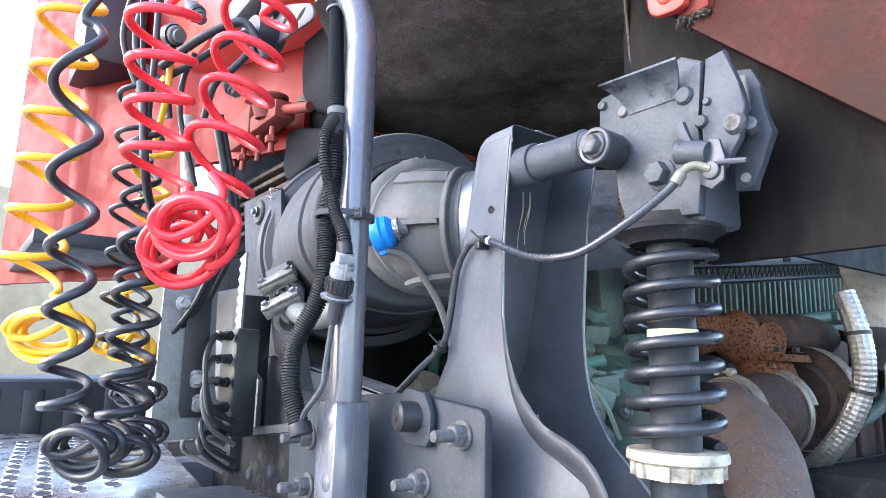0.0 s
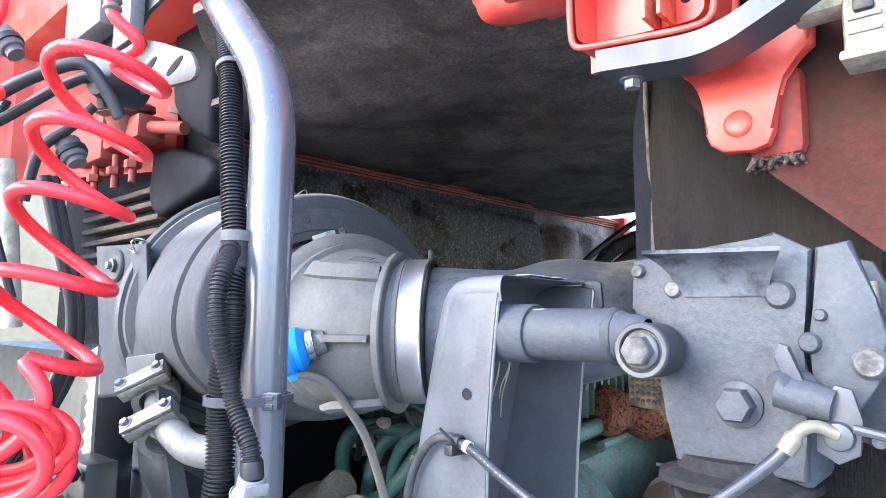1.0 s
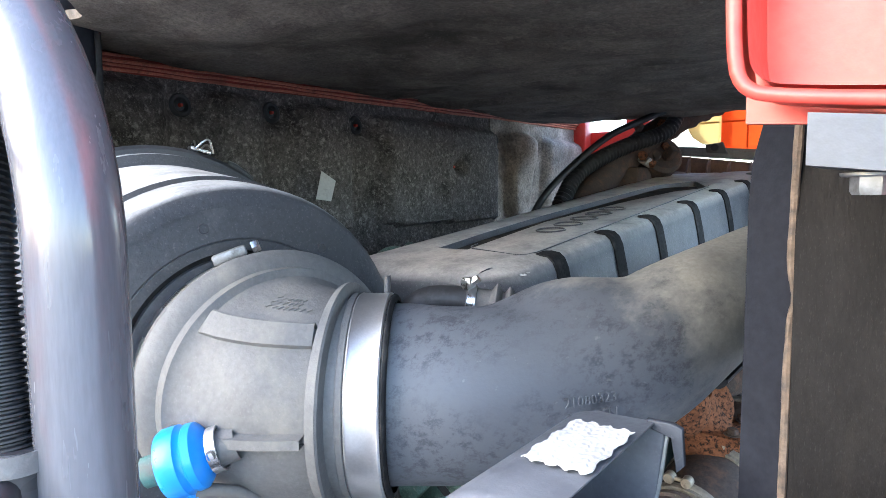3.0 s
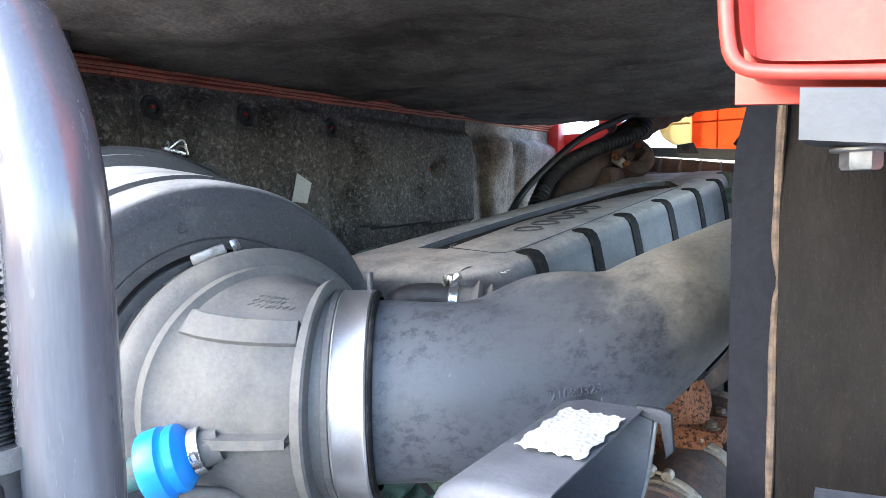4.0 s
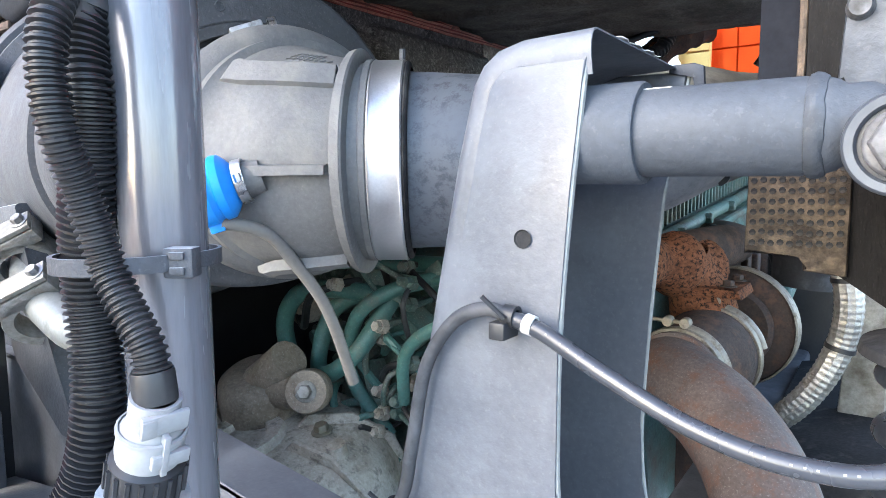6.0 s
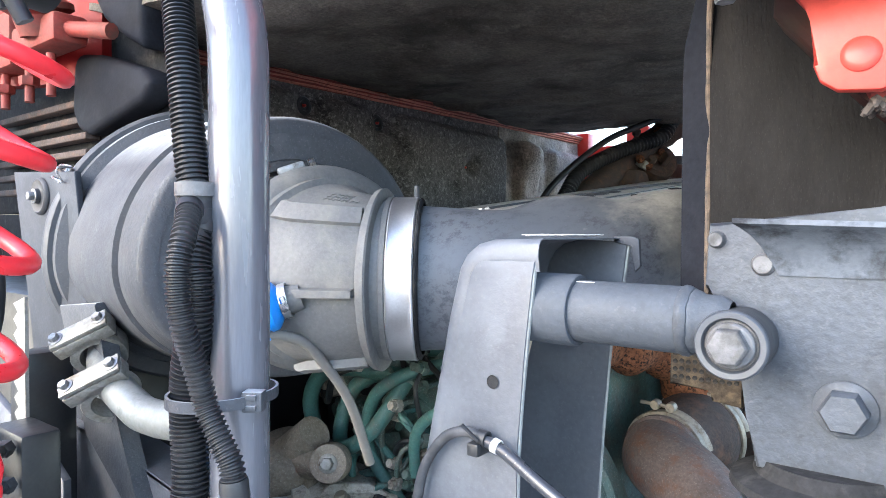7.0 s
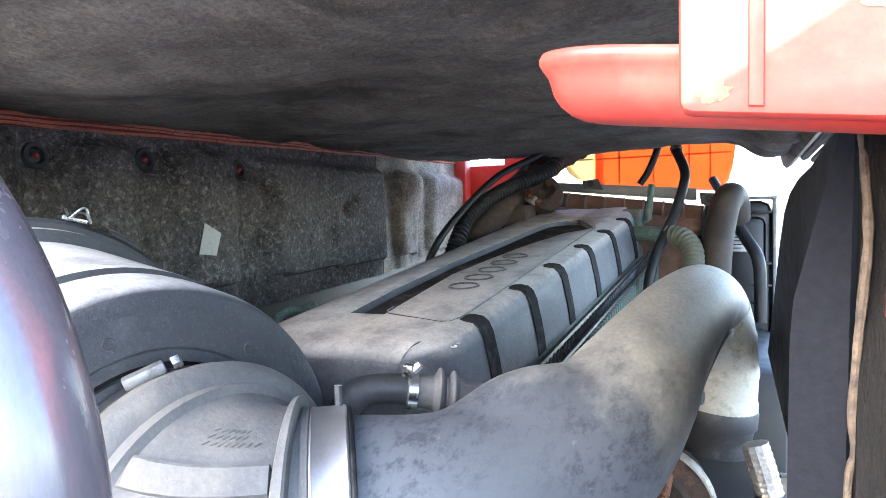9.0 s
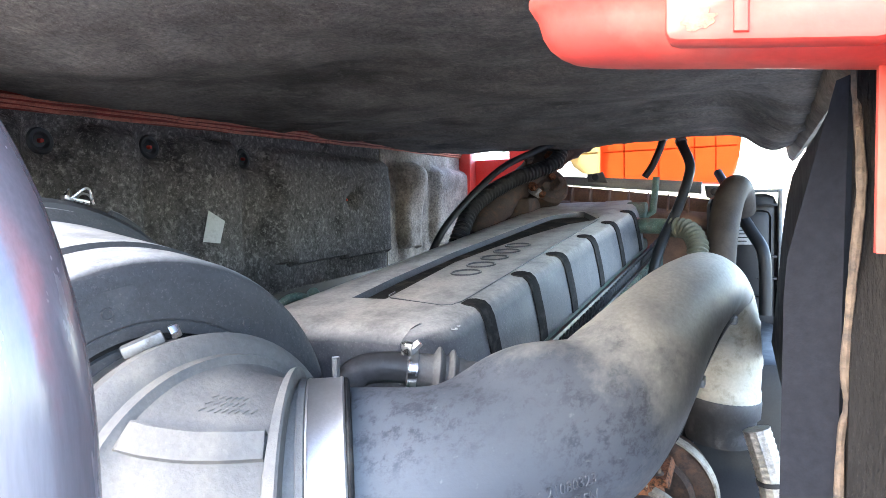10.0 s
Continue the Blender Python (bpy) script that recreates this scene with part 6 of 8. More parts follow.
# edges paler than the arm: wear, with their highlight put into colour
for chain, y in ((RIGHT, -0.7575), (RB, -0.6295)):
    bm = bmesh.new()
    sweep(bm, curve([(x, y, z) for x, z in ([(0.288, 1.534)] if chain is RIGHT else []) + list(chain)], 6), 0.0016, 8)
    part("rolled_edge", bm, M_PALE, ARM, "worn edge, paler to hold its highlight")
# flared lip of the arm's lower edge, rolled towards the rear
bm = bmesh.new()
sk = curve([(x, -0.7595, z) for x, z in RIGHT[3:]], 6)
va = []
for dx, dy in ((-0.002, 0.0), (0.003, -0.004), (0.010, -0.009), (0.019, -0.011), (0.024, -0.009)):
    row = []
    for k, p in enumerate(sk):
        f = min(1.0, k / 14)
        t_ = (sk[min(k + 1, len(sk) - 1)] - sk[max(k - 1, 0)]).normalized()
        out = Vector((-t_.z, 0, t_.x))
        out = out if out.x + out.z > 0 else -out
        row.append(bm.verts.new(p + out * dx * f + Vector((0, dy * f, 0))))
    va.append(row)
for a, b in zip(va, va[1:]):
    for k in range(len(sk) - 1):
        bm.faces.new((a[k], a[k + 1], b[k + 1], b[k]))
bmesh.ops.solidify(bm, geom=bm.faces[:], thickness=0.003)
part("flared_lip", bm, M_ARM, ARM, "", 60)
bm = bmesh.new()
lathe(bm, [(0, -0.0003), (0.0038, -0.0003), (0.0043, 0.0006)], axis((0.260, -0.7605, 1.451), (0, -1, 0)), 20)
part("hole", bm, M_MATT, ARM, "dark drilled hole")
STK = thing("torn_sticker", (0.272, -0.672, 1.543), "torn crinkled white paper sticker on the arm's top", "sticker")
bm = bmesh.new()
sheet(bm, lambda u, v: Vector((0.2555 + 0.033 * u + 0.001 * math.sin(v * 19), -0.719 + 0.060 * v + 0.0015 * math.sin(u * 25), 1.5428 + 0.00018 * math.sin(u * 60 + 4 * v) + 0.00018 * math.sin(v * 70) + 0.0004 * noise.noise(Vector((u * 5, v * 5, 1))))), 40, 40, 0.0005)
part("paper", bm, M_PAPER, STK)

for k, (a, b) in enumerate((((0.237, -0.690, 1.488), (0.230, -0.692, 1.420)), ((0.246, -0.688, 1.486), (0.239, -0.690, 1.425)), ((0.250, -0.692, 1.480), (0.236, -0.688, 1.440)))):
    t = thing("straw", b, "thin dry yellow straw caught behind the bracket", "straw", "dry straws")
    a, b = Vector(a), Vector(b)
    bm = bmesh.new()
    sweep(bm, curve([a, a.lerp(b, 0.35) + Vector((0.003, 0, 0.001)), a.lerp(b, 0.7) + Vector((-0.001, 0, 0)), b], 5), [0.0009] * 8 + [0.0005] * 8, 6)
    part("stalk", bm, M_BEIGE, t)
# ---- lock strut, latch and spring ----
STR = thing("tie_rod", (0.33, -0.735, 1.47), "short grey steel tie rod with rubber bushed eye", "tie rod")
rm = axis((0.243, -0.736, 1.4975), (1, 0, -0.01))
bm = bmesh.new()
lathe(bm, [(0, 0), (0.022, 0.0), (0.022, 0.062), (0.0212, 0.0635), (0.0188, 0.0635)], rm, 40)
part("sleeve", bm, M_ROD, STR)
bm = bmesh.new()
lathe(bm, [(0.0150, 0.02), (0.0182, 0.06), (0.0186, 0.064), (0.0186, 0.123), (0.0175, 0.126), (0.0178, 0.130), (0.0165, 0.134), (0.015, 0.136), (0.015, 0.144), (0.012, 0.150)], rm, 40)
part("rod", bm, M_ROD, STR)
bm = bmesh.new()
slab(bm, [(0.252, 1.516), (0.268, 1.516), (0.268, 1.5164), (0.252, 1.5164)], 0.010, Matrix.Translation((0.05, -0.742, -0.0015)), 0)
part("label", bm, M_PAPER, STR)
bm = bmesh.new()
em = axis((0.3965, -0.728, 1.488), (0, -1, 0))
lathe(bm, [(0, -0.004), (0.014, -0.004), (0.0172, 0.0), (0.0172, 0.024), (0.0165, 0.0265), (0, 0.0265)], em, 36)
part("bush", bm, M_RUBBER, STR)
bm = bmesh.new()
lathe(bm, [(0.0128, 0.0245), (0.0172, 0.0245), (0.0178, 0.0265), (0.0174, 0.0285), (0.0166, 0.0292), (0.0140, 0.0290), (0.0130, 0.0278)], em, 40, True)
part("eye_ring", bm, M_BAR, STR, "grey steel eye ring")
bm = bmesh.new()
lathe(bm, [(0, 0.0268), (0.0080, 0.0272), (0.0131, 0.0266)], em, 32)
part("rubber_face", bm, M_RUBBER, STR, "dark rubber bush face")
bm = bmesh.new()
lathe(bm, [(0, 0.0268), (0.0116, 0.0268), (0.0118, 0.0285), (0.0108, 0.0300), (0, 0.0302)], em, 32)
hexhead(bm, (0.3965, -0.7578, 1.488), (0, -1, 0), 0.0172, 0.0082)
bmesh.ops.bevel(bm, geom=[e for e in bm.edges if e.calc_face_angle(0) > 0.5], offset=0.0005, segments=2, profile=0.5, affect="EDGES")
part("bolt_head", bm, M_BOLT, STR)
bm = bmesh.new()
lathe(bm, [(0.0150, 0.1235), (0.0188, 0.1245), (0.0196, 0.1265), (0.0193, 0.1285), (0.0182, 0.1305), (0.0150, 0.1315)], rm, 40)
for v in bm.verts:
    v.co += 0.0006 * noise.noise_vector(v.co * 160)
part("weld_bead", bm, M_PLATE, STR, "rough weld bead")

LAT = thing("cab_latch", (0.4510, -0.7000, 1.4145), "worn grey cast steel cab latch with bolts and a hook", "latch")
bm = bmesh.new()
slab(bm, [(0.3769, 1.5495), (0.3748, 1.5145), (0.3831, 1.5065), (0.3954, 1.4745), (0.3975, 1.4445), (0.4026, 1.4185), (0.4778, 1.4155), (0.4789, 1.4395), (0.4819, 1.4745), (0.4778, 1.4945), (0.4819, 1.5145), (0.4866, 1.5485), (0.4665, 1.5605), (0.4510, 1.5545)], 0.010, Matrix.Translation((0, -0.722, 0)), 0.002)
part("main_plate", bm, M_PLATE, LAT)
bm = bmesh.new()
slab(bm, [(0.4881, 1.5495), (0.5056, 1.5525), (0.5159, 1.5195), (0.5211, 1.4995), (0.5149, 1.4725), (0.5005, 1.4515), (0.4840, 1.4505), (0.4855, 1.4795), (0.4814, 1.4945), (0.4855, 1.5145)], 0.009, Matrix.Translation((0, -0.7215, 0)), 0.002)
part("side_plate", bm, M_PLATE, LAT)
bm = bmesh.new()
sheet(bm, lambda u, v: Vector((0.412 - 0.018 * v + (0.049 + 0.033 * v) * u, -0.7232 - 0.023 * v ** 1.6, 1.522 + 0.027 * v + 0.004 * math.sin(v * 3.1) - 0.003 * u * v)), 10, 8, 0.0028)
part("top_wing", bm, M_SMEAR, LAT, "grease-smeared bent wing plate")
bm = bmesh.new()
box(bm, (0.3995, -0.7150, 1.4095), (0.4799, -0.6550, 1.5345), 0.006)
part("housing", bm, M_PLATE, LAT)
for (x, z), af, h in (((0.3810, 1.5405), 0.008, 0.004), ((0.4047, 1.5275), 0.010, 0.003), ((0.4686, 1.5225), 0.014, 0.004), ((0.4830, 1.4945), 0.010, 0.003), ((0.5118, 1.4845), 0.015, 0.005), ((0.4891, 1.5105), 0.006, 0.003)):
    bm = bmesh.new()
    lathe(bm, [(0, h), (af * 0.46, h), (af * 0.55, h * 0.6), (af * 0.62, 0), (af * 0.62, -0.001)], axis((x, -0.722, z), (0, -1, 0)), 20)
    part("rivet", bm, M_PLATE if 0.46 < x < 0.47 or 0.48 < x < 0.50 else M_BOLT, LAT)
bolt(LAT, (0.4428, -0.7220, 1.4565), (0, -1, 0), 0.019, material=M_PLATE, wash=1.5)
# lever, cable bracket and fitting
bm = bmesh.new()
slab(bm, [(0.4670, 1.4875), (0.4706, 1.4945), (0.4758, 1.4925), (0.4799, 1.4765), (0.4861, 1.4665), (0.4809, 1.4625), (0.4737, 1.4745), (0.4696, 1.4805)], 0.005, Matrix.Translation((0, -0.738, 0)), 0.001)
lathe(bm, [(0, 0.003), (0.007, 0.003), (0.008, 0.0), (0.008, -0.018)], axis((0.4696, -0.7370, 1.4705), (-0.6, -0.8, 0)), 20)
lathe(bm, [(0, 0.014), (0.009, 0.014), (0.010, 0.0), (0.010, -0.014), (0, -0.014)], axis((0.4819, -0.7340, 1.4645), (1, 0, -0.25)), 20)
part("lever", bm, M_PLATE, LAT)
bm = bmesh.new()
slab(bm, [(0.4881, 1.4595), (0.4964, 1.4725), (0.5046, 1.4705), (0.5087, 1.4545), (0.5067, 1.4365), (0.4964, 1.4305), (0.4861, 1.4365)], 0.004, Matrix.Translation((0, -0.735, 0)), 0.001)
lathe(bm, [(0, 0.004), (0.004, 0.004), (0.007, 0.003), (0.008, 0)], axis((0.4974, -0.7350, 1.4455), (0, -1, 0)), 18)
sweep(bm, [(0.5046, -0.7370, 1.4505), (0.5273, -0.7370, 1.4465)], 0.0025, 8)
part("cable_bracket", bm, M_BAR, LAT)
bm = bmesh.new()
slab(bm, [(0.4964, 1.5465), (0.5118, 1.5425), (0.5201, 1.5235), (0.5190, 1.5045), (0.5283, 1.4825), (0.5149, 1.4575), (0.5098, 1.4355), (0.4922, 1.4385), (0.4912, 1.5275)], 0.008, Matrix.Translation((0, -0.690, 0)), 0.002)
part("hook_plate", bm, M_PLATE, LAT)
for x, z, r, d in ((0.5273, 1.4865, 0.0055, (0.35, -1, 0.0)), (0.5211, 1.4415, 0.004, (0.4, -1, 0))):
    bm = bmesh.new()
    lathe(bm, [(0, 0.016), (r, 0.016), (r * 1.05, 0.014), (r, -0.01), (0, -0.01)], axis((x - 0.015, -0.695, z), d), 16)
    part("pin", bm, M_BOLT, LAT)
bm = bmesh.new()
sweep(bm, [(0.5108, -0.7050, 1.5295), (0.5118, -0.7050, 1.4995)], 0.005, 10)
part("spring_roller", bm, M_CLAMP, LAT)

DMP = thing("coil_spring_damper", (0.4335, -0.70, 1.0), "black coil spring over a grey damper with a white lower ring", "damper")
bm = bmesh.new()
lathe(bm, [(0, 0), (0.020, 0), (0.020, -0.10), (0.0208, -0.101), (0.0208, -0.2), (0.0225, -0.201), (0.0225, -0.5), (0, -0.5)], axis((0.4335, -0.700, 1.4145), (0, 0, 1)), 36)
part("damper_tube", bm, M_GALV, DMP)
bm = bmesh.new()
lathe(bm, [(0.0204, -0.093), (0.0216, -0.093), (0.0216, -0.101), (0.0204, -0.101)], axis((0.4335, -0.700, 1.4145), (0, 0, 1)), 36, True)
part("yellow_ring", bm, mat("cream_paint", (0.75, 0.68, 0.4), 0.5), DMP)
bm = bmesh.new()
h = [Vector((0.4335 + 0.0362 * math.cos(0.8 + 2 * math.pi * k / 32), -0.700 + 0.0362 * math.sin(0.8 + 2 * math.pi * k / 32), 1.222 + 0.178 * k / 240)) for k in range(241)]
sweep(bm, h, 0.0056, 12)
part("spring", bm, M_SPRING, DMP, "glossy black coil spring")
bm = bmesh.new()
lathe(bm, [(0, 0.020), (0.034, 0.020), (0.036, 0.012), (0.047, 0.008), (0.048, 0.004), (0.040, 0.0), (0.036, -0.006), (0, -0.006)], axis((0.4335, -0.700, 1.4025), (0, 0, 1)), 40)
part("top_cup", bm, M_MATT, DMP, "worn black rubber cup")
bm = bmesh.new()
lathe(bm, [(0.02, 0.004), (0.041, 0.004), (0.042, 0.0), (0.042, -0.004), (0.036, -0.007), (0.035, -0.018), (0.02, -0.02)], axis((0.4335, -0.700, 1.216), (0, 0, 1)), 40)
RNG = part("adjuster_ring", bm, M_GRIME, DMP, "grimy white ring")
for k in range(10):
    a = 2 * math.pi * k / 10
    bm = bmesh.new()
    box(bm, (-0.004, -0.003, -0.006), (0.004, 0.003, 0.006), 0.001, Matrix.Translation((0.4335 + 0.036 * math.cos(a), -0.70 + 0.036 * math.sin(a), 1.204)) @ Matrix.Rotation(a + 1.57, 4, "Z"))
    part("lug", bm, M_GRIME, RNG)

# latch cable draped over the arm
CAB2 = thing("latch_cable", (0.262, -0.77, 1.30), "black latch cable tied to the arm and looping to the latch", "cable")
bm = bmesh.new()
cl = curve([(0.045, -0.80, 1.200), (0.075, -0.792, 1.215), (0.115, -0.785, 1.245), (0.160, -0.778, 1.280), (0.191, -0.768, 1.309), (0.200, -0.766, 1.345), (0.209, -0.766, 1.385), (0.226, -0.767, 1.410), (0.245, -0.768, 1.419), (0.260, -0.768, 1.416)], 8)
sweep(bm, cl, 0.0035, 10)
part("sheath", bm, M_RUBBER, CAB2)
bm = bmesh.new()
cl2 = curve([(0.258, -0.768, 1.4165), (0.275, -0.770, 1.412), (0.305, -0.776, 1.400), (0.340, -0.782, 1.388), (0.372, -0.784, 1.383), (0.402, -0.780, 1.386), (0.440, -0.770, 1.406), (0.466, -0.756, 1.428), (0.477, -0.750, 1.4405)], 8)
sweep(bm, cl2, 0.0038, 12)
SHE = part("grey_sheath", bm, mat("dark_cable_sheath", (0.032, 0.035, 0.042), 0.26, vary=0.08, bump=0.03), CAB2, "dark grey cable sheath")
bm = bmesh.new()
sweep(bm, curve([(0.474, -0.751, 1.4365), (0.481, -0.747, 1.4475), (0.488, -0.742, 1.4505), (0.497, -0.737, 1.4465)], 6), [0.0052] * 5 + [0.0036] * 14, 10)
part("end_fitting", bm, M_BRASSY, CAB2, "tarnished end fitting")
# unreadable print as short bars
for k in range(9, 50):
    if k % 7 in (0, 3):
        continue
    d = (cl2[k + 1] - cl2[k - 1]).normalized()
    o = (Vector((0.1, -1, 0.45)) - d * d.dot(Vector((0.1, -1, 0.45)))).normalized()
    bm = bmesh.new()
    box(bm, (-0.00035, -0.00045, -0.0001), (0.00035, 0.00045, 0.0001), 0, axis(cl2[k] + o * 0.0038, o, d))
    part("printed_bar", bm, M_SOCKET, SHE)
bm = bmesh.new()
lathe(bm, [(0.0037, -0.0022), (0.0046, -0.0022), (0.0046, 0.0022), (0.0037, 0.0022)], axis((0.268, -0.769, 1.4145), (1, 0, -0.25)), 14, True)
part("white_band", bm, M_PAPER, CAB2)
for p, d in (((0.258, -0.768, 1.417), (1, 0, -0.1)), ((0.191, -0.769, 1.309), (0.2, 0, 1)), ((0.088, -0.790, 1.223), (0.8, 0, 0.6))):
    bm = bmesh.new()
    lathe(bm, [(0.0036, -0.003), (0.0052, -0.003), (0.0052, 0.003), (0.0036, 0.003)], axis(p, d), 14, True)
    box(bm, (-0.004, -0.008, -0.004), (0.004, 0.006, 0.004), 0.001, Matrix.Translation(Vector(p) + Vector((-0.003, 0.0, -0.006))))
    sweep(bm, [Vector(p) + Vector((0, -0.006, 0)), Vector(p) + Vector((-0.008, -0.012, 0.010))], 0.0012, 5)
    part("tie", bm, M_BLACK, CAB2)

# ---- chassis ----
CHS = thing("chassis_frame", (-0.1, -0.9, 0.85), "dark grey truck chassis rails and cross member", "chassis")
bm = bmesh.new()
box(bm, (0.20, -4.0, 0.88), (0.27, 1.6, 1.12), 0.01)
part("rail", bm, M_ARM, CHS)
bm = bmesh.new()
box(bm, (-0.56, -4.0, 0.88), (-0.49, 1.6, 1.10), 0.01)
part("rail", bm, M_ARM, CHS)
bm = bmesh.new()
slab(bm, [(-0.50, 1.296), (-0.33, 1.29), (0.06, 1.236), (0.25, 1.232), (0.25, 1.05), (-0.50, 1.05)], 0.012, Matrix.Translation((0, -0.728, 0)), 0.002)
part("cross_plate", bm, M_ARM, CHS)
bm = bmesh.new()
slab(bm, [(-0.50, 1.298), (-0.33, 1.292), (0.06, 1.238), (0.25, 1.234), (0.25, 1.230), (0.06, 1.233), (-0.33, 1.287), (-0.50, 1.293)], 0.05, Matrix.Translation((0, -0.728, 0)), 0)
part("cross_flange", bm, M_ARM, CHS)
bm = bmesh.new()
slab(bm, [(0.018, 1.220), (0.024, 1.226), (0.122, 1.250), (0.122, 0.95), (0.04, 0.95)], 0.010, Matrix.Translation((0.0, -0.866, 0)), 0.002)
part("bolted_plate", bm, M_GALV, CHS)
bm = bmesh.new()
slab(bm, [(0.168, 1.255), (0.20, 1.256), (0.306, 1.247), (0.313, 1.240), (0.314, 0.95), (0.05, 0.95), (0.05, 1.245)], 0.010, Matrix.Translation((0.0, -0.812, 0)), 0.002)
part("bolted_plate", bm, M_GALV, CHS)
for x, y, z in ((0.077, -0.867, 1.202), (0.078, -0.867, 1.150), (0.282, -0.813, 1.222), (0.220, -0.813, 1.170)):
    bm = bmesh.new()
    w = Vector((0.25, -1, 0.0)).normalized() if x < 0.1 else Vector((0, -1, 0))
    washer(bm, (x, y + 0.001, z), (0, -1, 0), 0.0140, 0.003)
    hexhead(bm, (x, y - 0.002, z), (0, -1, 0), 0.019, 0.011)
    lathe(bm, [(0, 0.030), (0.0050, 0.030), (0.0058, 0.028), (0.0058, 0.0)], axis((x, y - 0.004, z), (0, -1, 0)), 14)
    part("stud_nut", bm, M_BOLT, CHS)
bm = bmesh.new()
slab(bm, [(0.185, 1.250), (0.20, 1.262), (0.232, 1.258), (0.243, 1.24), (0.243, 1.214), (0.236, 1.206), (0.20, 1.206), (0.188, 1.215)], 0.008, Matrix.Translation((0.0, -0.822, 0)), 0.002)
part("stop_plate", bm, M_GALV, CHS)
bm = bmesh.new()
lathe(bm, [(0, 0.02), (0.012, 0.02), (0.015, 0.017), (0.015, -0.01)], axis((0.216, -0.822, 1.234), (-0.25, -1, 0)), 24)
lathe(bm, [(0, 0.0215), (0.006, 0.0215), (0.007, 0.019)], axis((0.216, -0.822, 1.234), (-0.25, -1, 0)), 6)
part("rubber_stop", bm, M_BLACK, CHS)
bm = bmesh.new()
box(bm, (0.26, -0.74, 0.88), (0.47, -0.66, 0.93), 0.006)
part("damper_bracket", bm, M_ARM, CHS)
for y in (-1.15, -0.95):
    bm = bmesh.new()
    box(bm, (-1.26, y, 0.90), (-0.54, y + 0.05, 0.96), 0.006)
    part("outrigger", bm, M_ARM, CHS)
bm = bmesh.new()
box(bm, (-0.50, -0.62, 0.86), (0.21, -0.38, 0.90), 0.006)
part("gearbox_cross_member", bm, M_ARM, CHS)
# small angle bracket behind the coils
bm = bmesh.new()
slab(bm, [(-0.955, 1.41), (-0.875, 1.415), (-0.868, 1.24), (-0.858, 1.20), (-0.846, 1.185), (-0.846, 1.165), (-0.955, 1.165)], 0.008, Matrix.Translation((-0.262, 0, 0)) @ Matrix.Rotation(radians(90), 4, "Z"), 0.002)
part("angle_bracket", bm, M_PALE, CHS)
bm = bmesh.new()
slab(bm, [(-0.92, 1.375), (-0.885, 1.38), (-0.880, 1.205), (-0.885, 1.198), (-0.915, 1.198), (-0.92, 1.21)], 0.006, Matrix.Translation((-0.252, 0, 0)) @ Matrix.Rotation(radians(90), 4, "Z"), 0.002)
part("dark_insert", bm, M_BLACK, CHS)
for y, z in ((-0.898, 1.255), (-0.892, 1.219), (-0.925, 1.368)):
    bolt(CHS, (-0.252, y, z), (1, -0.2, 0), 0.016)
bm = bmesh.new()
slab(bm, [(-0.81, 1.093), (-0.147, 1.181), (-0.05, 1.19), (-0.05, 0.95), (-0.81, 0.95)], 0.006, Matrix.Translation((0, -0.78, 0)), 0.001)
part("pit_panel", bm, M_MATT, CHS, "dark recessed panel")
bm = bmesh.new()
slab(bm, [(-0.81, 1.095), (-0.147, 1.183), (-0.05, 1.192), (-0.05, 1.204), (-0.147, 1.196), (-0.81, 1.108)], 0.04, Matrix.Translation((0, -0.782, 0)), 0.001)
part("pit_ledge", bm, M_ELBOW, CHS, "pale ledge")
for x, z in ((-0.309, 1.099), (-0.221, 1.117)):
    bm = bmesh.new()
    lathe(bm, [(0, 0.005), (0.008, 0.005), (0.011, 0.002), (0.0115, 0)], axis((x, -0.780, z), (0, -1, 0)), 18)
    part("round_head", bm, M_GALV, CHS)
bm = bmesh.new()
slab(bm, [(-0.10, -0.895)] + [(-0.085 + 0.012 * k, -0.885 + (0.007 if k % 2 else 0.0)) for k in range(11)] + [(0.05, -0.88), (0.05, -0.98), (-0.10, -0.98)], 0.02, Matrix.Translation((0, 0, 1.125)) @ Matrix.Rotation(radians(-90), 4, "X"), 0)
part("step_edge", bm, M_BAR, CHS, "saw-edged step plate")

# filter carrier plate with rubber mount
CAR = thing("filter_carrier", (-0.534, -0.706, 1.208), "dark grey filter carrier plate with a rubber mount", "carrier")
bm = bmesh.new()
slab(bm, [(-0.675, 1.625), (-0.470, 1.615), (-0.440, 1.45), (-0.43, 1.28), (-0.50, 1.24), (-0.585, 1.24), (-0.62, 1.42)], 0.008, Matrix.Translation((0.046, -0.714, 0.008)), 0.002)
part("plate", bm, M_GALV, CAR)
bm = bmesh.new()
lathe(bm, [(0.0, 0.010), (0.010, 0.010), (0.011, 0.004), (0.013, 0.003), (0.023, 0.005), (0.026, 0.003), (0.027, 0.0)], axis((-0.529, -0.715, 1.593), (0, -1, 0)), 28)
part("rubber_mount", bm, M_RUBBER, CAR)
bolt(CAR, (-0.529, -0.724, 1.593), (0, -1, 0), 0.012, material=M_ZINC)
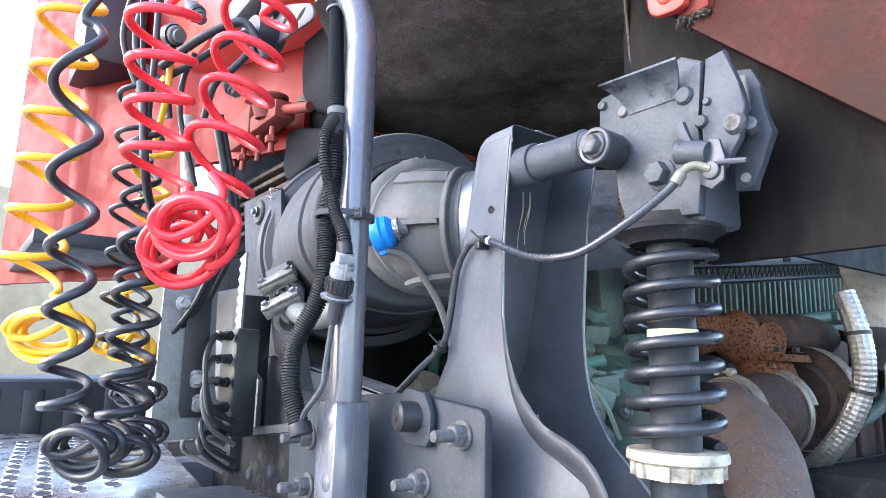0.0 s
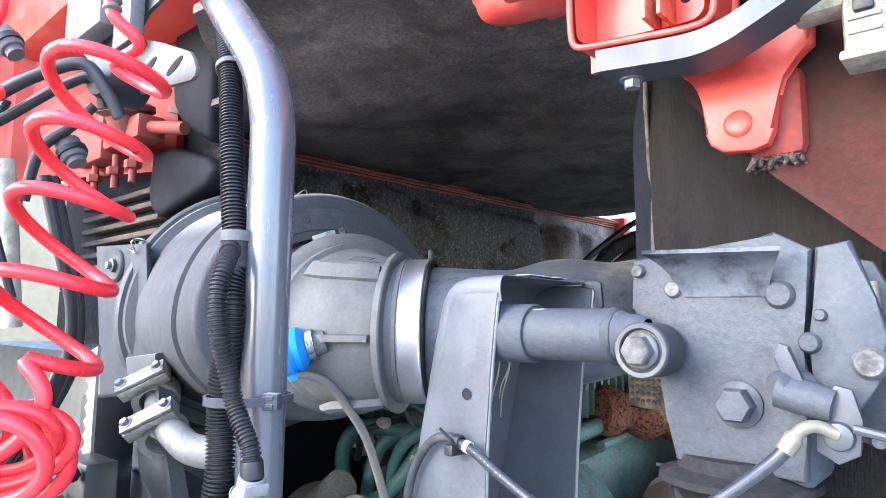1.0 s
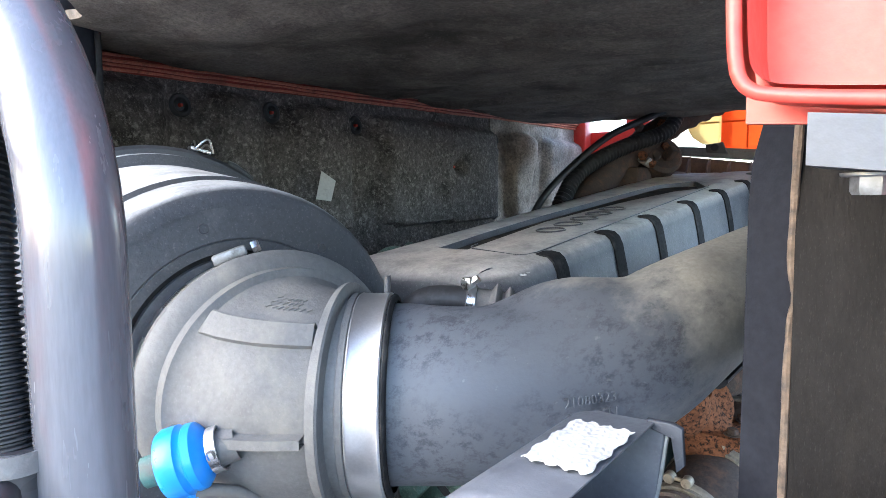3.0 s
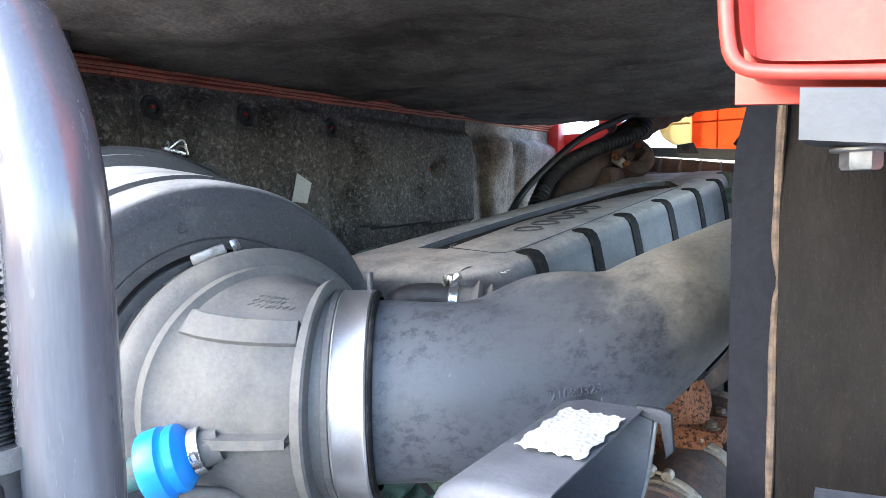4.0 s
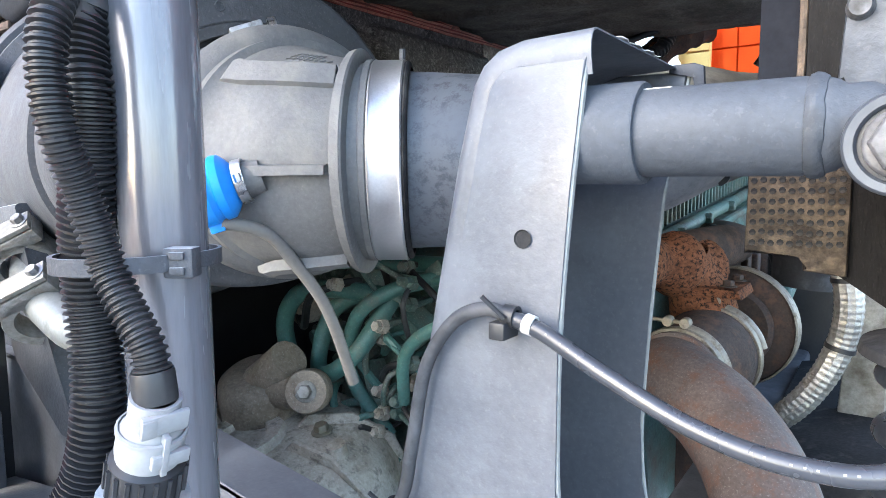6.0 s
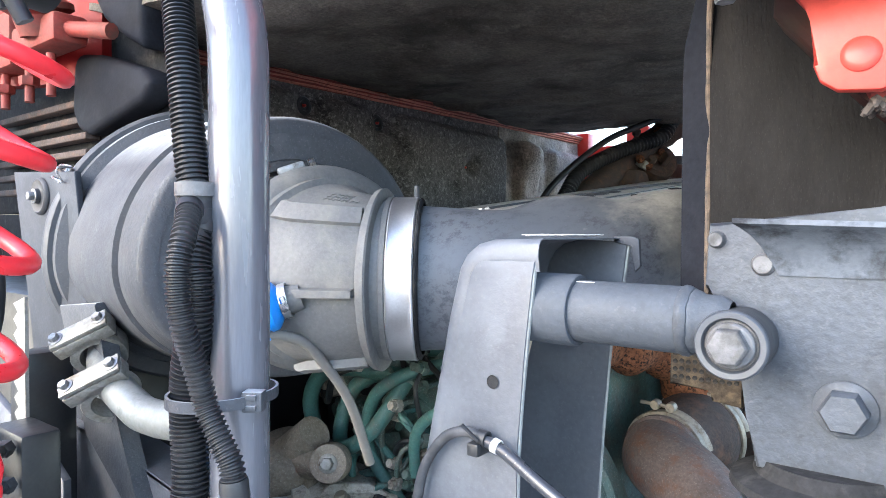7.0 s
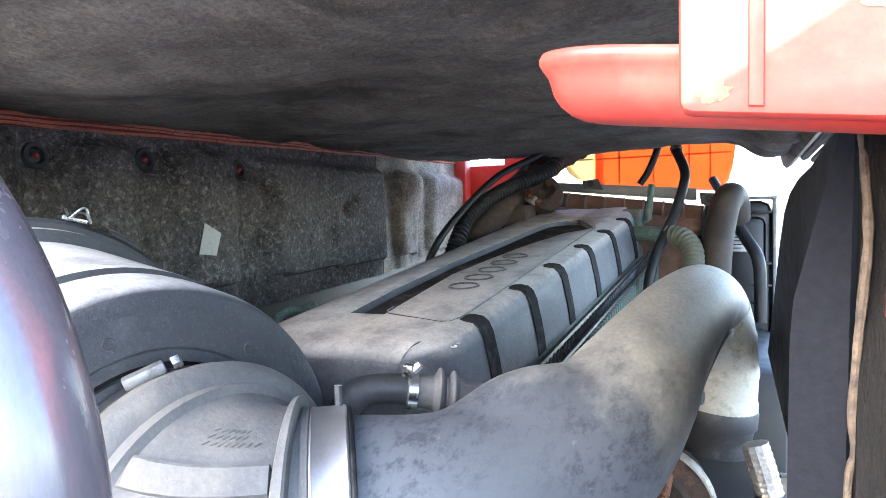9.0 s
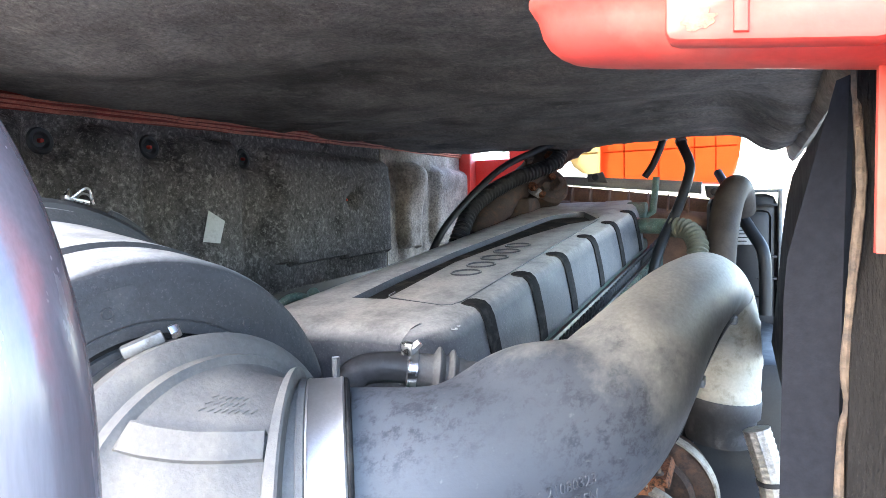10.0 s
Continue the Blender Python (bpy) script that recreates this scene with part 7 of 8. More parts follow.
# pipe saddles
for k, (x, y, z) in enumerate(((-0.312, -0.735, 1.402), (-0.258, -0.747, 1.358))):
    sd = thing("pipe_saddle", (x, y, z), "cast aluminium pipe saddle with bolts", "pipe clamp", "pipe saddles")
    m = axis((x, y, z), (0.75, -0.35, -0.55)) @ Matrix.Rotation(radians(33), 4, "Z")
    bm = bmesh.new()
    lathe(bm, [(0.021, -0.013), (0.030, -0.013), (0.031, -0.011), (0.031, 0.011), (0.030, 0.013), (0.021, 0.013)], m, 28, True)
    box(bm, (-0.034, 0.020, -0.013), (0.034, 0.036, 0.013), 0.002, m)
    box(bm, (-0.034, 0.037, -0.012), (0.034, 0.042, 0.012), 0.001, m)
    part("ring", bm, M_ALU, sd)
    for e_ in (-0.026, 0.026):
        bolt(sd, m @ Vector((e_, 0.042, 0)), m.to_3x3() @ Vector((0, 1, 0)), 0.010)
OIL = thing("oil_pipe", (-0.3, -0.74, 1.33), "bare silver steel pipe held in two saddles", "pipe")
bm = bmesh.new()
d = Vector((0.75, -0.35, -0.55)).normalized()
c = Vector((-0.285, -0.741, 1.380))
sweep(bm, curve([c - d * 0.12 + Vector((0, 0, -0.06)), c - d * 0.10, c - d * 0.05, c, (-0.196, -0.752, 1.356), (-0.156, -0.752, 1.352), (-0.118, -0.752, 1.355), (-0.079, -0.752, 1.360)], 8), 0.0185, 20)
part("tube", bm, M_PALE, OIL)

# chassis side bracket under the carrier
BRK = thing("side_bracket", (-0.42, -0.76, 1.2), "dark steel side bracket with three bolts", "bracket")
bm = bmesh.new()
slab(bm, [(-0.60, 1.335), (-0.36, 1.265), (-0.33, 1.25), (-0.33, 1.16), (-0.42, 1.10), (-0.60, 1.10)], 0.01, Matrix.Translation((0, -0.77, 0)), 0.002)
part("plate", bm, M_ARM, BRK)
for x, z in ((-0.455, 1.275), (-0.50, 1.255), (-0.445, 1.17)):
    bolt(BRK, (x, -0.77, z), (0, -1, 0), 0.014)

# ---- suzi coils ----
def coil(top, bottom, r, wire, turns, material, label, start=0.0, tails=(), bundle=None, tilt=0.1, slack=0.0, loop=0.15, group="coiled air lines"):
    t = thing("air_coil", bottom, label, "air hose", group)
    a, b = Vector(top), Vector(bottom)
    m = axis(a, b - a, (0, 1, 0))
    L = (b - a).length
    n = int(turns * 30)
    run = []
    for i in range(-9, n + 1):
        f = i / n
        q = start + 2 * math.pi * turns * f
        rr = r * (1 + 0.05 * math.sin(5 * f + start))
        run.append(m @ Vector((rr * math.cos(q), rr * math.sin(q), L * (f * (1 + slack * (1 - f)) + 0.01 * math.sin(9 * f)) + rr * (tilt * math.sin(q - 0.653) + loop * math.cos(q - 0.653)))))
    pts = curve([Vector(p) for p in tails] + [run[0], run[3], run[6]], 6)[:-6] + run[3:]
    if bundle:
        c, R, flat, loops = bundle
        c, side, last = Vector(c), Vector((0.607, 0.794, 0)), pts[-1]
        for i in range(1, int(loops * 28)):
            q = math.pi * 0.5 - 2 * math.pi * i / 28
            k = i / (loops * 28)
            w = flat[0] + (flat[1] - flat[0]) * k
            g = c + side * R * (1 + 0.10 * math.sin(i * 0.13)) * math.cos(q) + Vector((0, 0, R * w * math.sin(q) - R * 0.5 * k + 0.006 * math.sin(i * 0.21)))
            g += side.cross(Vector((0, 0, 1))) * (0.012 * math.sin(q + 0.5) + 0.016 * math.sin(i * 0.09))
            pts.append(last.lerp(g, min(1.0, i / 16)) if i < 16 else g)
    bm = bmesh.new()
    sweep(bm, pts, wire, 10)
    part("hose", bm, material, t)
    bm = bmesh.new()
    sweep(bm, even(pts[:12], 0.004)[:7], wire * 1.35, 12)
    part("end_sleeve", bm, M_BLACK, t, "black end sleeve")
    if len(tails) > 2:
        bm = bmesh.new()
        ribbed(bm, curve(tails[:3], 8), wire * 1.45, 0.007, wire * 0.4, 12)
        part("strain_relief", bm, M_ELBOW, t, "pale ribbed strain relief")
    return t


coil((0.0640, -0.9570, 1.7010), (0.0596, -0.9932, 1.4760), 0.0395, 0.0051, 4.2, M_COILR, "red coiled air line with a bunched end", 2.224, [(0.0450, -0.9610, 1.8220), (0.0460, -0.9550, 1.7770), (0.0490, -0.9540, 1.7480), (0.0580, -0.9350, 1.7260)], ((0.0856, -1.0162, 1.4320), 0.0395, (0.5, 0.95), 4.5), 0.27, 0.0, 0.13)
coil((0.0785, -1.0672, 1.6520), (0.0365, -1.0472, 1.4740), 0.0330, 0.0050, 4.0, M_COILR, "red coiled air line hanging beside the post", 2.224, [(0.0695, -1.0422, 1.7840), (0.0645, -1.0322, 1.7140)], ((0.0325, -1.0132, 1.4150), 0.0400, (0.7, 1.0), 3), 0.17, 0.0, 0.12)
coil((-0.0291, -1.1399, 1.6810), (-0.1064, -1.1405, 1.3650), 0.0300, 0.0047, 6.0, M_COILY, "yellow coiled air line with stretched loops", 2.224, [(-0.0021, -1.0949, 1.7600)], ((-0.1054, -1.1135, 1.3240), 0.0430, (0.35, 0.8), 4), 0.2, 0.1, 0.0)
coil((-0.149, -1.015, 1.563), (-0.154, -1.006, 1.361), 0.0225, 0.0042, 3.5, M_COILY, "yellow coiled air line behind the black ones", 2.224, [(-0.123, -1.011, 1.72), (-0.123, -1.011, 1.635)], ((-0.159, -1.022, 1.31), 0.0340, (0.4, 0.7), 2.5), 0.2, 0.0, 0.0)
coil((0.0627, -1.1385, 1.5970), (0.0077, -1.1025, 1.2250), 0.0205, 0.0050, 6.0, M_COILB, "black rubber coiled line hanging low", 2.224, [(0.0447, -1.1285, 1.7600), (0.0517, -1.1185, 1.6800)], ((0.0117, -1.0825, 1.2050), 0.0330, (0.35, 1.0), 4.0), 0.03, 0.62, 0.0)
coil((-0.0296, -1.0378, 1.4410), (-0.0333, -1.0415, 1.2150), 0.0245, 0.0050, 4.6, M_COILB, "black electrical coiled line", 2.224, [(-0.0056, -1.0638, 1.6000), (-0.0136, -1.0498, 1.5000)], ((-0.0283, -1.0365, 1.1900), 0.0310, (0.4, 0.8), 3), 0.05, 0.3, 0.0)
coil((-0.097, -1.05, 1.637), (-0.141, -1.034, 1.302), 0.0215, 0.0034, 6.6, M_COILB, "thin black electrical coiled line", 2.224, [(-0.067, -1.066, 1.76)], ((-0.134, -1.004, 1.248), 0.0290, (0.4, 0.7), 4), 0.12, 0.0, 0.0)
coil((-0.060, -1.045, 1.56), (-0.085, -1.030, 1.255), 0.0190, 0.0040, 6.5, M_COILB, "black signal coiled line among the others", 2.224, [(-0.040, -1.05, 1.74), (-0.050, -1.045, 1.64)], ((-0.075, -1.015, 1.205), 0.0300, (0.4, 0.8), 4), 0.1, 0.3, 0.0)

# bracket plate and fittings at the head of the coils
HDP = thing("coil_bracket", (0.0, -0.895, 1.70), "galvanised coil bracket plate with slotted holes", "bracket")
bm = bmesh.new()
slab(bm, [(0.079, 1.712), (0.074, 1.722), (0.065, 1.731), (0.010, 1.755), (-0.038, 1.772), (-0.045, 1.779), (-0.046, 1.786), (-0.026, 1.797), (0.040, 1.802), (0.034, 1.83), (-0.02, 1.86), (-0.10, 1.88), (-0.19, 1.80), (-0.125, 1.757), (-0.054, 1.719), (0.070, 1.704), (0.077, 1.706)], 0.004, Matrix.Translation((0, -0.897, 0)), 0.0008)
part("plate", bm, M_GALVPLATE, HDP)
for x, z in ((0.040, 1.7245), (-0.012, 1.738)):
    bm = bmesh.new()
    lathe(bm, [(0, 0.0004), (0.008, 0.0004), (0.0085, -0.0006)], axis((x, -0.8972, z), (0, -1, 0)) @ Matrix.Rotation(radians(18), 4, "Z") @ Matrix.Diagonal((1.9, 0.5, 1, 1)), 18)
    part("slot", bm, M_MATT, HDP, "dark slot")
bm = bmesh.new()
box(bm, (-0.17, -0.925, 1.79), (-0.07, -0.90, 1.90), 0.008)
box(bm, (-0.06, -0.915, 1.76), (-0.02, -0.90, 1.82), 0.004)
part("socket_block", bm, M_ELBOW, HDP, "pale grey socket block")
bm = bmesh.new()
lathe(bm, [(0, 0.03), (0.02, 0.03), (0.024, 0.02), (0.024, -0.01)], axis((-0.05, -0.90, 1.73), (0.2, -1, 0)), 24)
part("socket_cap", bm, M_BLACK, HDP)
# thick cable bundle behind the coils
for pts, r in (([(-0.195, -0.924, 1.657), (-0.196, -0.901, 1.572), (-0.198, -0.886, 1.513), (-0.210, -0.884, 1.453), (-0.231, -0.897, 1.401), (-0.248, -0.908, 1.365), (-0.274, -0.930, 1.323), (-0.298, -0.951, 1.289), (-0.314, -0.962, 1.253)], 0.0065),
               ([(-0.209, -0.911, 1.661), (-0.211, -0.887, 1.575), (-0.213, -0.872, 1.514), (-0.225, -0.870, 1.453), (-0.247, -0.883, 1.400), (-0.264, -0.895, 1.363), (-0.290, -0.917, 1.320), (-0.314, -0.938, 1.286), (-0.331, -0.950, 1.249)], 0.0055),
               ([(-0.205, -0.893, 1.448), (-0.226, -0.906, 1.397), (-0.243, -0.917, 1.361), (-0.268, -0.938, 1.320), (-0.292, -0.959, 1.286), (-0.308, -0.971, 1.251)], 0.005),
               ([(-0.114, -1.024, 1.670), (-0.090, -1.000, 1.697), (-0.064, -0.972, 1.721), (-0.040, -0.944, 1.733), (-0.031, -0.926, 1.711), (-0.027, -0.914, 1.688)], 0.006),
               ([(-0.129, -1.009, 1.668), (-0.105, -0.983, 1.688), (-0.076, -0.953, 1.716), (-0.055, -0.930, 1.728), (-0.053, -0.919, 1.701)], 0.005),
               ([(-0.152, -1.044, 1.797), (-0.171, -1.049, 1.734), (-0.171, -1.038, 1.695), (-0.156, -1.009, 1.664), (-0.157, -0.997, 1.618)], 0.005),
               ([(-0.184, -1.056, 1.808), (-0.203, -1.060, 1.744), (-0.203, -1.046, 1.696), (-0.197, -1.020, 1.632), (-0.205, -1.007, 1.552), (-0.224, -1.013, 1.488)], 0.0045),
               ([(-0.123, -0.980, 1.709), (-0.138, -0.988, 1.673), (-0.147, -0.986, 1.626), (-0.147, -0.973, 1.579), (-0.147, -0.956, 1.524)], 0.004),
               ([(-0.068, -0.923, 1.706), (-0.082, -0.936, 1.686), (-0.102, -0.955, 1.662), (-0.118, -0.961, 1.615)], 0.005)):
    cb = thing("cable", pts[-1], "black cable running down behind the coiled lines", "cable", "cables behind the coils")
    bm = bmesh.new()
    sweep(bm, curve(pts, 8), r, 10)
    part("sheath", bm, M_COILB, cb)
# plugs among the cables
M_YELLOW = mat("yellow_plastic", (0.70, 0.42, 0.02), 0.4, vary=0.08, bump=0.05)
for at_, way, r, ln, material, label in (((-0.120, -1.013, 1.724), (0.9, 0.3, -0.35), 0.013, 0.045, M_ELBOW, "pale grey cable plug"), ((-0.097, -0.992, 1.757), (0.5, 0.4, -0.8), 0.011, 0.04, M_ELBOW, "pale grey cable plug"),
                                 ((-0.145, -1.011, 1.662), (0.1, 0.1, -1), 0.007, 0.020, M_YELLOW, "small yellow plastic cable plug"), ((-0.179, -1.002, 1.593), (0.2, 0.1, -1), 0.006, 0.022, M_ELBOW, "pale grey cable plug"),
                                 ((-0.096, -0.932, 1.667), (0.4, 0.3, -0.8), 0.012, 0.035, M_ELBOW, "white plastic cable plug with a lead"), ((-0.226, -0.963, 1.479), (0.0, 0.0, -1), 0.006, 0.024, M_ELBOW, "pale grey cable plug")):
    t = thing("cable_plug", at_, label, "plug", "cable plugs behind the coils")
    m = axis(at_, way)
    bm = bmesh.new()
    lathe(bm, [(0, -ln / 2), (r * 0.55, -ln / 2), (r * 0.62, -ln * 0.3), (r * 0.9, -ln * 0.25), (r, -ln * 0.2), (r, ln * 0.3), (r * 0.92, ln * 0.34), (r * 0.7, ln * 0.36), (r * 0.7, ln / 2), (0, ln / 2)], m, 18)
    part("shell", bm, material, t)
    bm = bmesh.new()
    lathe(bm, [(r * 0.95, ln * 0.05), (r * 1.18, ln * 0.05), (r * 1.18, ln * 0.2), (r * 0.95, ln * 0.2)], m, 18, True)
    part("collar", bm, M_BLACK, t, "black collar")
UPR = thing("frame_upright", (-0.381, -0.899, 1.538), "dusty beige upright tube behind the coiled lines", "upright")
bm = bmesh.new()
sweep(bm, [(-0.362, -0.923, 1.704), (-0.373, -0.909, 1.611), (-0.386, -0.893, 1.494)], 0.012, 14)
part("tube", bm, M_CREAM, UPR)
# tall sensor post behind the coils
SEN = thing("valve_block", (-0.42, -0.84, 1.2), "grey steel valve block with fittings on the frame", "valve block")
bm = bmesh.new()
box(bm, (-0.40, -0.80, 1.10), (-0.36, -0.74, 1.40), 0.004)
part("body", bm, M_BLACK, SEN)
bm = bmesh.new()
box(bm, (-0.330, -0.840, 1.165), (-0.255, -0.80, 1.335), 0.006)
part("manifold", bm, M_BLACK, SEN)
for r_ in range(5):
    for c_ in range(2):
        p = Vector((-0.315 + 0.045 * c_ + 0.004 * (r_ % 2), -0.846, 1.175 + 0.037 * r_))
        w = Vector((0.45 + 0.3 * c_, -1, 0.15 * ((r_ * 2 + c_) % 3 - 1))).normalized()
        bm = bmesh.new()
        hexhead(bm, p, w, 0.015, 0.010)
        lathe(bm, [(0.0055, 0.010), (0.0055, 0.020), (0.007, 0.021), (0.007, 0.026), (0, 0.026)], axis(p, w), 14)
        part("union", bm, (M_ZINC, M_BLACK, M_BRASS, M_GALV)[(r_ * 2 + c_) % 4], SEN)
        bm = bmesh.new()
        e = p + w * 0.024
        drop = -0.03 - 0.018 * r_
        sweep(bm, curve([e, e + w * 0.018, e + w * 0.03 + Vector((0.004, -0.004, drop * 0.35)), e + w * 0.02 + Vector((0.02 * c_ - 0.006, 0.0, drop)), e + Vector((0.03 - 0.02 * c_, 0.03, drop - 0.03))], 8), 0.0038 + 0.0006 * ((r_ + c_) % 2), 8)
        part("signal_lead", bm, M_COILB if (r_ + c_) % 3 else M_ELBOW, SEN)
CHN = thing("grab_chain", (-0.40, -0.80, 1.3), "rusty saw-edged steel strip beside the carrier plate", "strip")
bm = bmesh.new()
slab(bm, [(-0.345, 1.28)] + [(-0.345 - (0.012 if k % 2 else 0.0), 1.29 + 0.009 * k) for k in range(20)] + [(-0.325, 1.47), (-0.325, 1.28)], 0.004, Matrix.Translation((0, -0.81, 0)), 0)
part("strip", bm, M_ALU, CHN)

# tread plate and tool box
TRD = thing("tread_plate", (-0.9, -1.0, 1.04), "bright aluminium walkway plate with raised grips", "tread plate")
bm = bmesh.new()
slab(bm, [(-0.63, -0.842), (-0.05, -0.925), (-0.05, -1.42), (-0.89, -1.42), (-0.89, -1.06)], 0.045, Matrix.Translation((0, 0, 1.12)) @ Matrix.Rotation(radians(-90), 4, "X"), 0.003)
part("plate", bm, M_STEEL, TRD)
oval = Matrix.Rotation(radians(-8), 4, "Z") @ Matrix.Diagonal((1.9, 0.95, 1, 1))
bm = bmesh.new()
lathe(bm, [(0.0122, -0.002), (0.0115, 0.0008), (0.0105, 0.0012), (0.0095, 0.0006), (0.0092, -0.002)], oval, 14)
first = part("grip", bm, M_STEEL, TRD)
bm = bmesh.new()
lathe(bm, [(0, 0.0004), (0.0094, 0.0004), (0.0094, -0.001)], oval, 14)
dark = part("hole", bm, M_BLACK, TRD, "dark oval hole")
for i in range(12):
    for j in range(12):
        for one in (first, dark):
            g = one if (i, j) == (0, 0) else new(one.name.split(".")[0], one.data)
            g.parent = TRD
            g.matrix_parent_inverse = Matrix.Translation(-TRD.location)
            g.location = (-0.62 + 0.050 * i - 0.012 * j, -1.392 + 0.0405 * j - 0.0057 * i, 1.1202)
BOX = thing("battery_box", (-1.3, -1.3, 0.6), "black ribbed plastic battery box", "battery box")
bm = bmesh.new()
box(bm, (-1.35, -1.35, 0.55), (-0.93, -0.80, 1.23), 0.02)
part("body", bm, M_BLACK, BOX)
for k in range(6):
    bm = bmesh.new()
    box(bm, (-0.935, -1.30 + 0.08 * k, 1.05), (-0.922, -1.26 + 0.08 * k, 1.21), 0.004)
    part("rib", bm, M_BLACK, BOX)
for y in (-1.30, -0.86):
    bm = bmesh.new()
    box(bm, (-1.16, y, 0.0), (-1.10, y + 0.06, 0.56), 0.004)
    part("leg", bm, M_ARM, BOX)
UND = thing("storage_panel", (-1.0, -0.72, 0.7), "dark underbody panel below the cab", "panel")
bm = bmesh.new()
box(bm, (-1.30, -0.70, 0.60), (-0.55, 0.2, 1.45), 0.02)
part("panel", bm, M_BLACK, UND)
for y in (-0.66, 0.12):
    bm = bmesh.new()
    box(bm, (-0.95, y, 0.0), (-0.89, y + 0.05, 0.61), 0.004)
    part("leg", bm, M_ARM, UND)
# neighbouring trailer far behind
TRL = thing("parked_trailer", (-9, -1.5, 0), "cream box trailer parked across the yard", "trailer")
bm = bmesh.new()
box(bm, (-11.5, -6.0, 1.0), (-9.0, 6.0, 3.4), 0.05)
part("box", bm, M_TRAILER, TRL)
for y in (3.0, 4.3, -4.6):
    bm = bmesh.new()
    lathe(bm, [(0, 0.15), (0.28, 0.15), (0.48, 0.13), (0.5, 0.1), (0.5, -0.1), (0.48, -0.13), (0, -0.13)], axis((-9.4, y, 0.5), (1, 0, 0)), 28)
    part("wheel", bm, M_RUBBER, TRL)

# ---- front of the engine bay ----
TNK = thing("coolant_tank", (0.06, 1.2, 1.80), "translucent orange and cream coolant expansion tank", "tank")
bm = bmesh.new()
slab(bm, [(-0.096, 2.04), (-0.096, 1.802), (-0.088, 1.797), (0.10, 1.781), (0.265, 1.772), (0.288, 1.780), (0.304, 1.806), (0.316, 1.85), (0.322, 1.90), (0.322, 2.04)], 0.20, Matrix.Translation((0, 1.15, 0)), 0.012)
HALF = part("orange_half", bm, M_TANKO, TNK, "glowing orange plastic body")
for x in (-0.02, 0.085, 0.19, 0.25):
    bm = bmesh.new()
    box(bm, (x, 1.1475, 1.80), (x + 0.004, 1.16, 2.0), 0.001)
    part("rib", bm, M_TANKO, HALF)
bm = bmesh.new()
box(bm, (-0.09, 1.1465, 1.882), (0.31, 1.16, 1.886), 0.001)
part("seam", bm, M_TANKO, HALF)
bm = bmesh.new()
slab(bm, [(-0.205, 2.04), (-0.200, 1.87), (-0.185, 1.842), (-0.155, 1.820), (-0.099, 1.814), (-0.099, 2.04)], 0.18, Matrix.Translation((0, 1.158, 0)), 0.010)
box(bm, (-0.195, 1.154, 1.882), (-0.102, 1.162, 1.887), 0.001)
part("cream_half", bm, M_TANKY, TNK, "cream plastic body")
RAD = thing("fan_shroud", (0.06, 1.1, 1.3), "dusty brown ribbed fan shroud under a white rail", "fan shroud")
bm = bmesh.new()
slab(bm, [(-0.26, 1.788), (-0.26, 1.816), (0.215, 1.777), (0.215, 1.740)], 0.04, Matrix.Translation((0, 1.10, 0)), 0.003)
part("top_rail", bm, M_PALE, RAD, "pale metal rail")
bm = bmesh.new()
slab(bm, [(-0.12, 1.788), (-0.125, 1.812), (-0.075, 1.818), (-0.06, 1.783)], 0.012, Matrix.Translation((0, 1.088, 0)), 0.002)
part("rail_lug", bm, M_RAIL, RAD)
bm = bmesh.new()
slab(bm, [(0.228, 1.728), (0.222, 1.765), (0.278, 1.760), (0.272, 1.722)], 0.012, Matrix.Translation((0, 1.088, 0)), 0.002)
part("rail_lug", bm, M_RAIL, RAD)
M_SHROUD = mat("brown_dusty_plastic", (0.125, 0.070, 0.050), 0.75, spots=(0.26, 0.14, 0.09), spot_scale=14, spot_at=(0.45, 0.75), vary=0.25, bump=0.2)
bm = bmesh.new()
slab(bm, [(-0.24, 1.20), (-0.24, 1.786), (0.42, 1.700), (0.42, 1.20)], 0.04, Matrix.Translation((0, 1.09, 0)), 0.006)
part("shroud", bm, M_SHROUD, RAD)
for k in range(9):
    x = -0.17 + 0.058 * k
    z = 1.780 - 0.120 * (x + 0.18)
    bm = bmesh.new()
    slab(bm, [(0.0, z), (0.0, z - 0.075), (0.020, z - 0.075), (0.045, z - 0.050), (0.030, z - 0.020)], 0.005, Matrix.Translation((x, 1.092, 0)) @ Matrix.Rotation(radians(-90), 4, "Z"), 0.001)
    part("rib", bm, M_SHROUD, RAD)
bm = bmesh.new()
sweep(bm, [(-0.23, 1.068, 1.712), (0.24, 1.068, 1.660)], 0.024, 14)
part("cross_tube", bm, M_SHROUD, RAD, "reddish brown tube along the shroud")
for x, z in ((-0.097, 1.803), (0.250, 1.745)):
    bm = bmesh.new()
    lathe(bm, [(0, 0.004), (0.008, 0.004), (0.011, 0.003), (0.012, 0.0)], axis((x, 1.088, z), (0, -1, 0)), 18)
    part("plug", bm, M_BLACK, RAD, "round black plug")
CND = thing("heater_box", (0.36, 1.0, 1.3), "black moulded plastic housing with a white label", "housing")
bm = bmesh.new()
box(bm, (0.232, 0.99, 1.32), (0.412, 1.07, 1.735), 0.03)
box(bm, (0.275, 0.975, 1.45), (0.395, 1.0, 1.69), 0.02)
for z_ in (1.50, 1.56, 1.70):
    box(bm, (0.36, 0.972, z_), (0.41, 0.99, z_ + 0.006), 0.001)
part("case", bm, M_BLACK, CND)
bm = bmesh.new()
box(bm, (0.345, 1.0, 1.738), (0.425, 1.09, 1.746), 0.002)
box(bm, (0.413, 0.985, 1.32), (0.422, 1.08, 1.742), 0.002)
part("frame_edge", bm, M_PALE, CND)
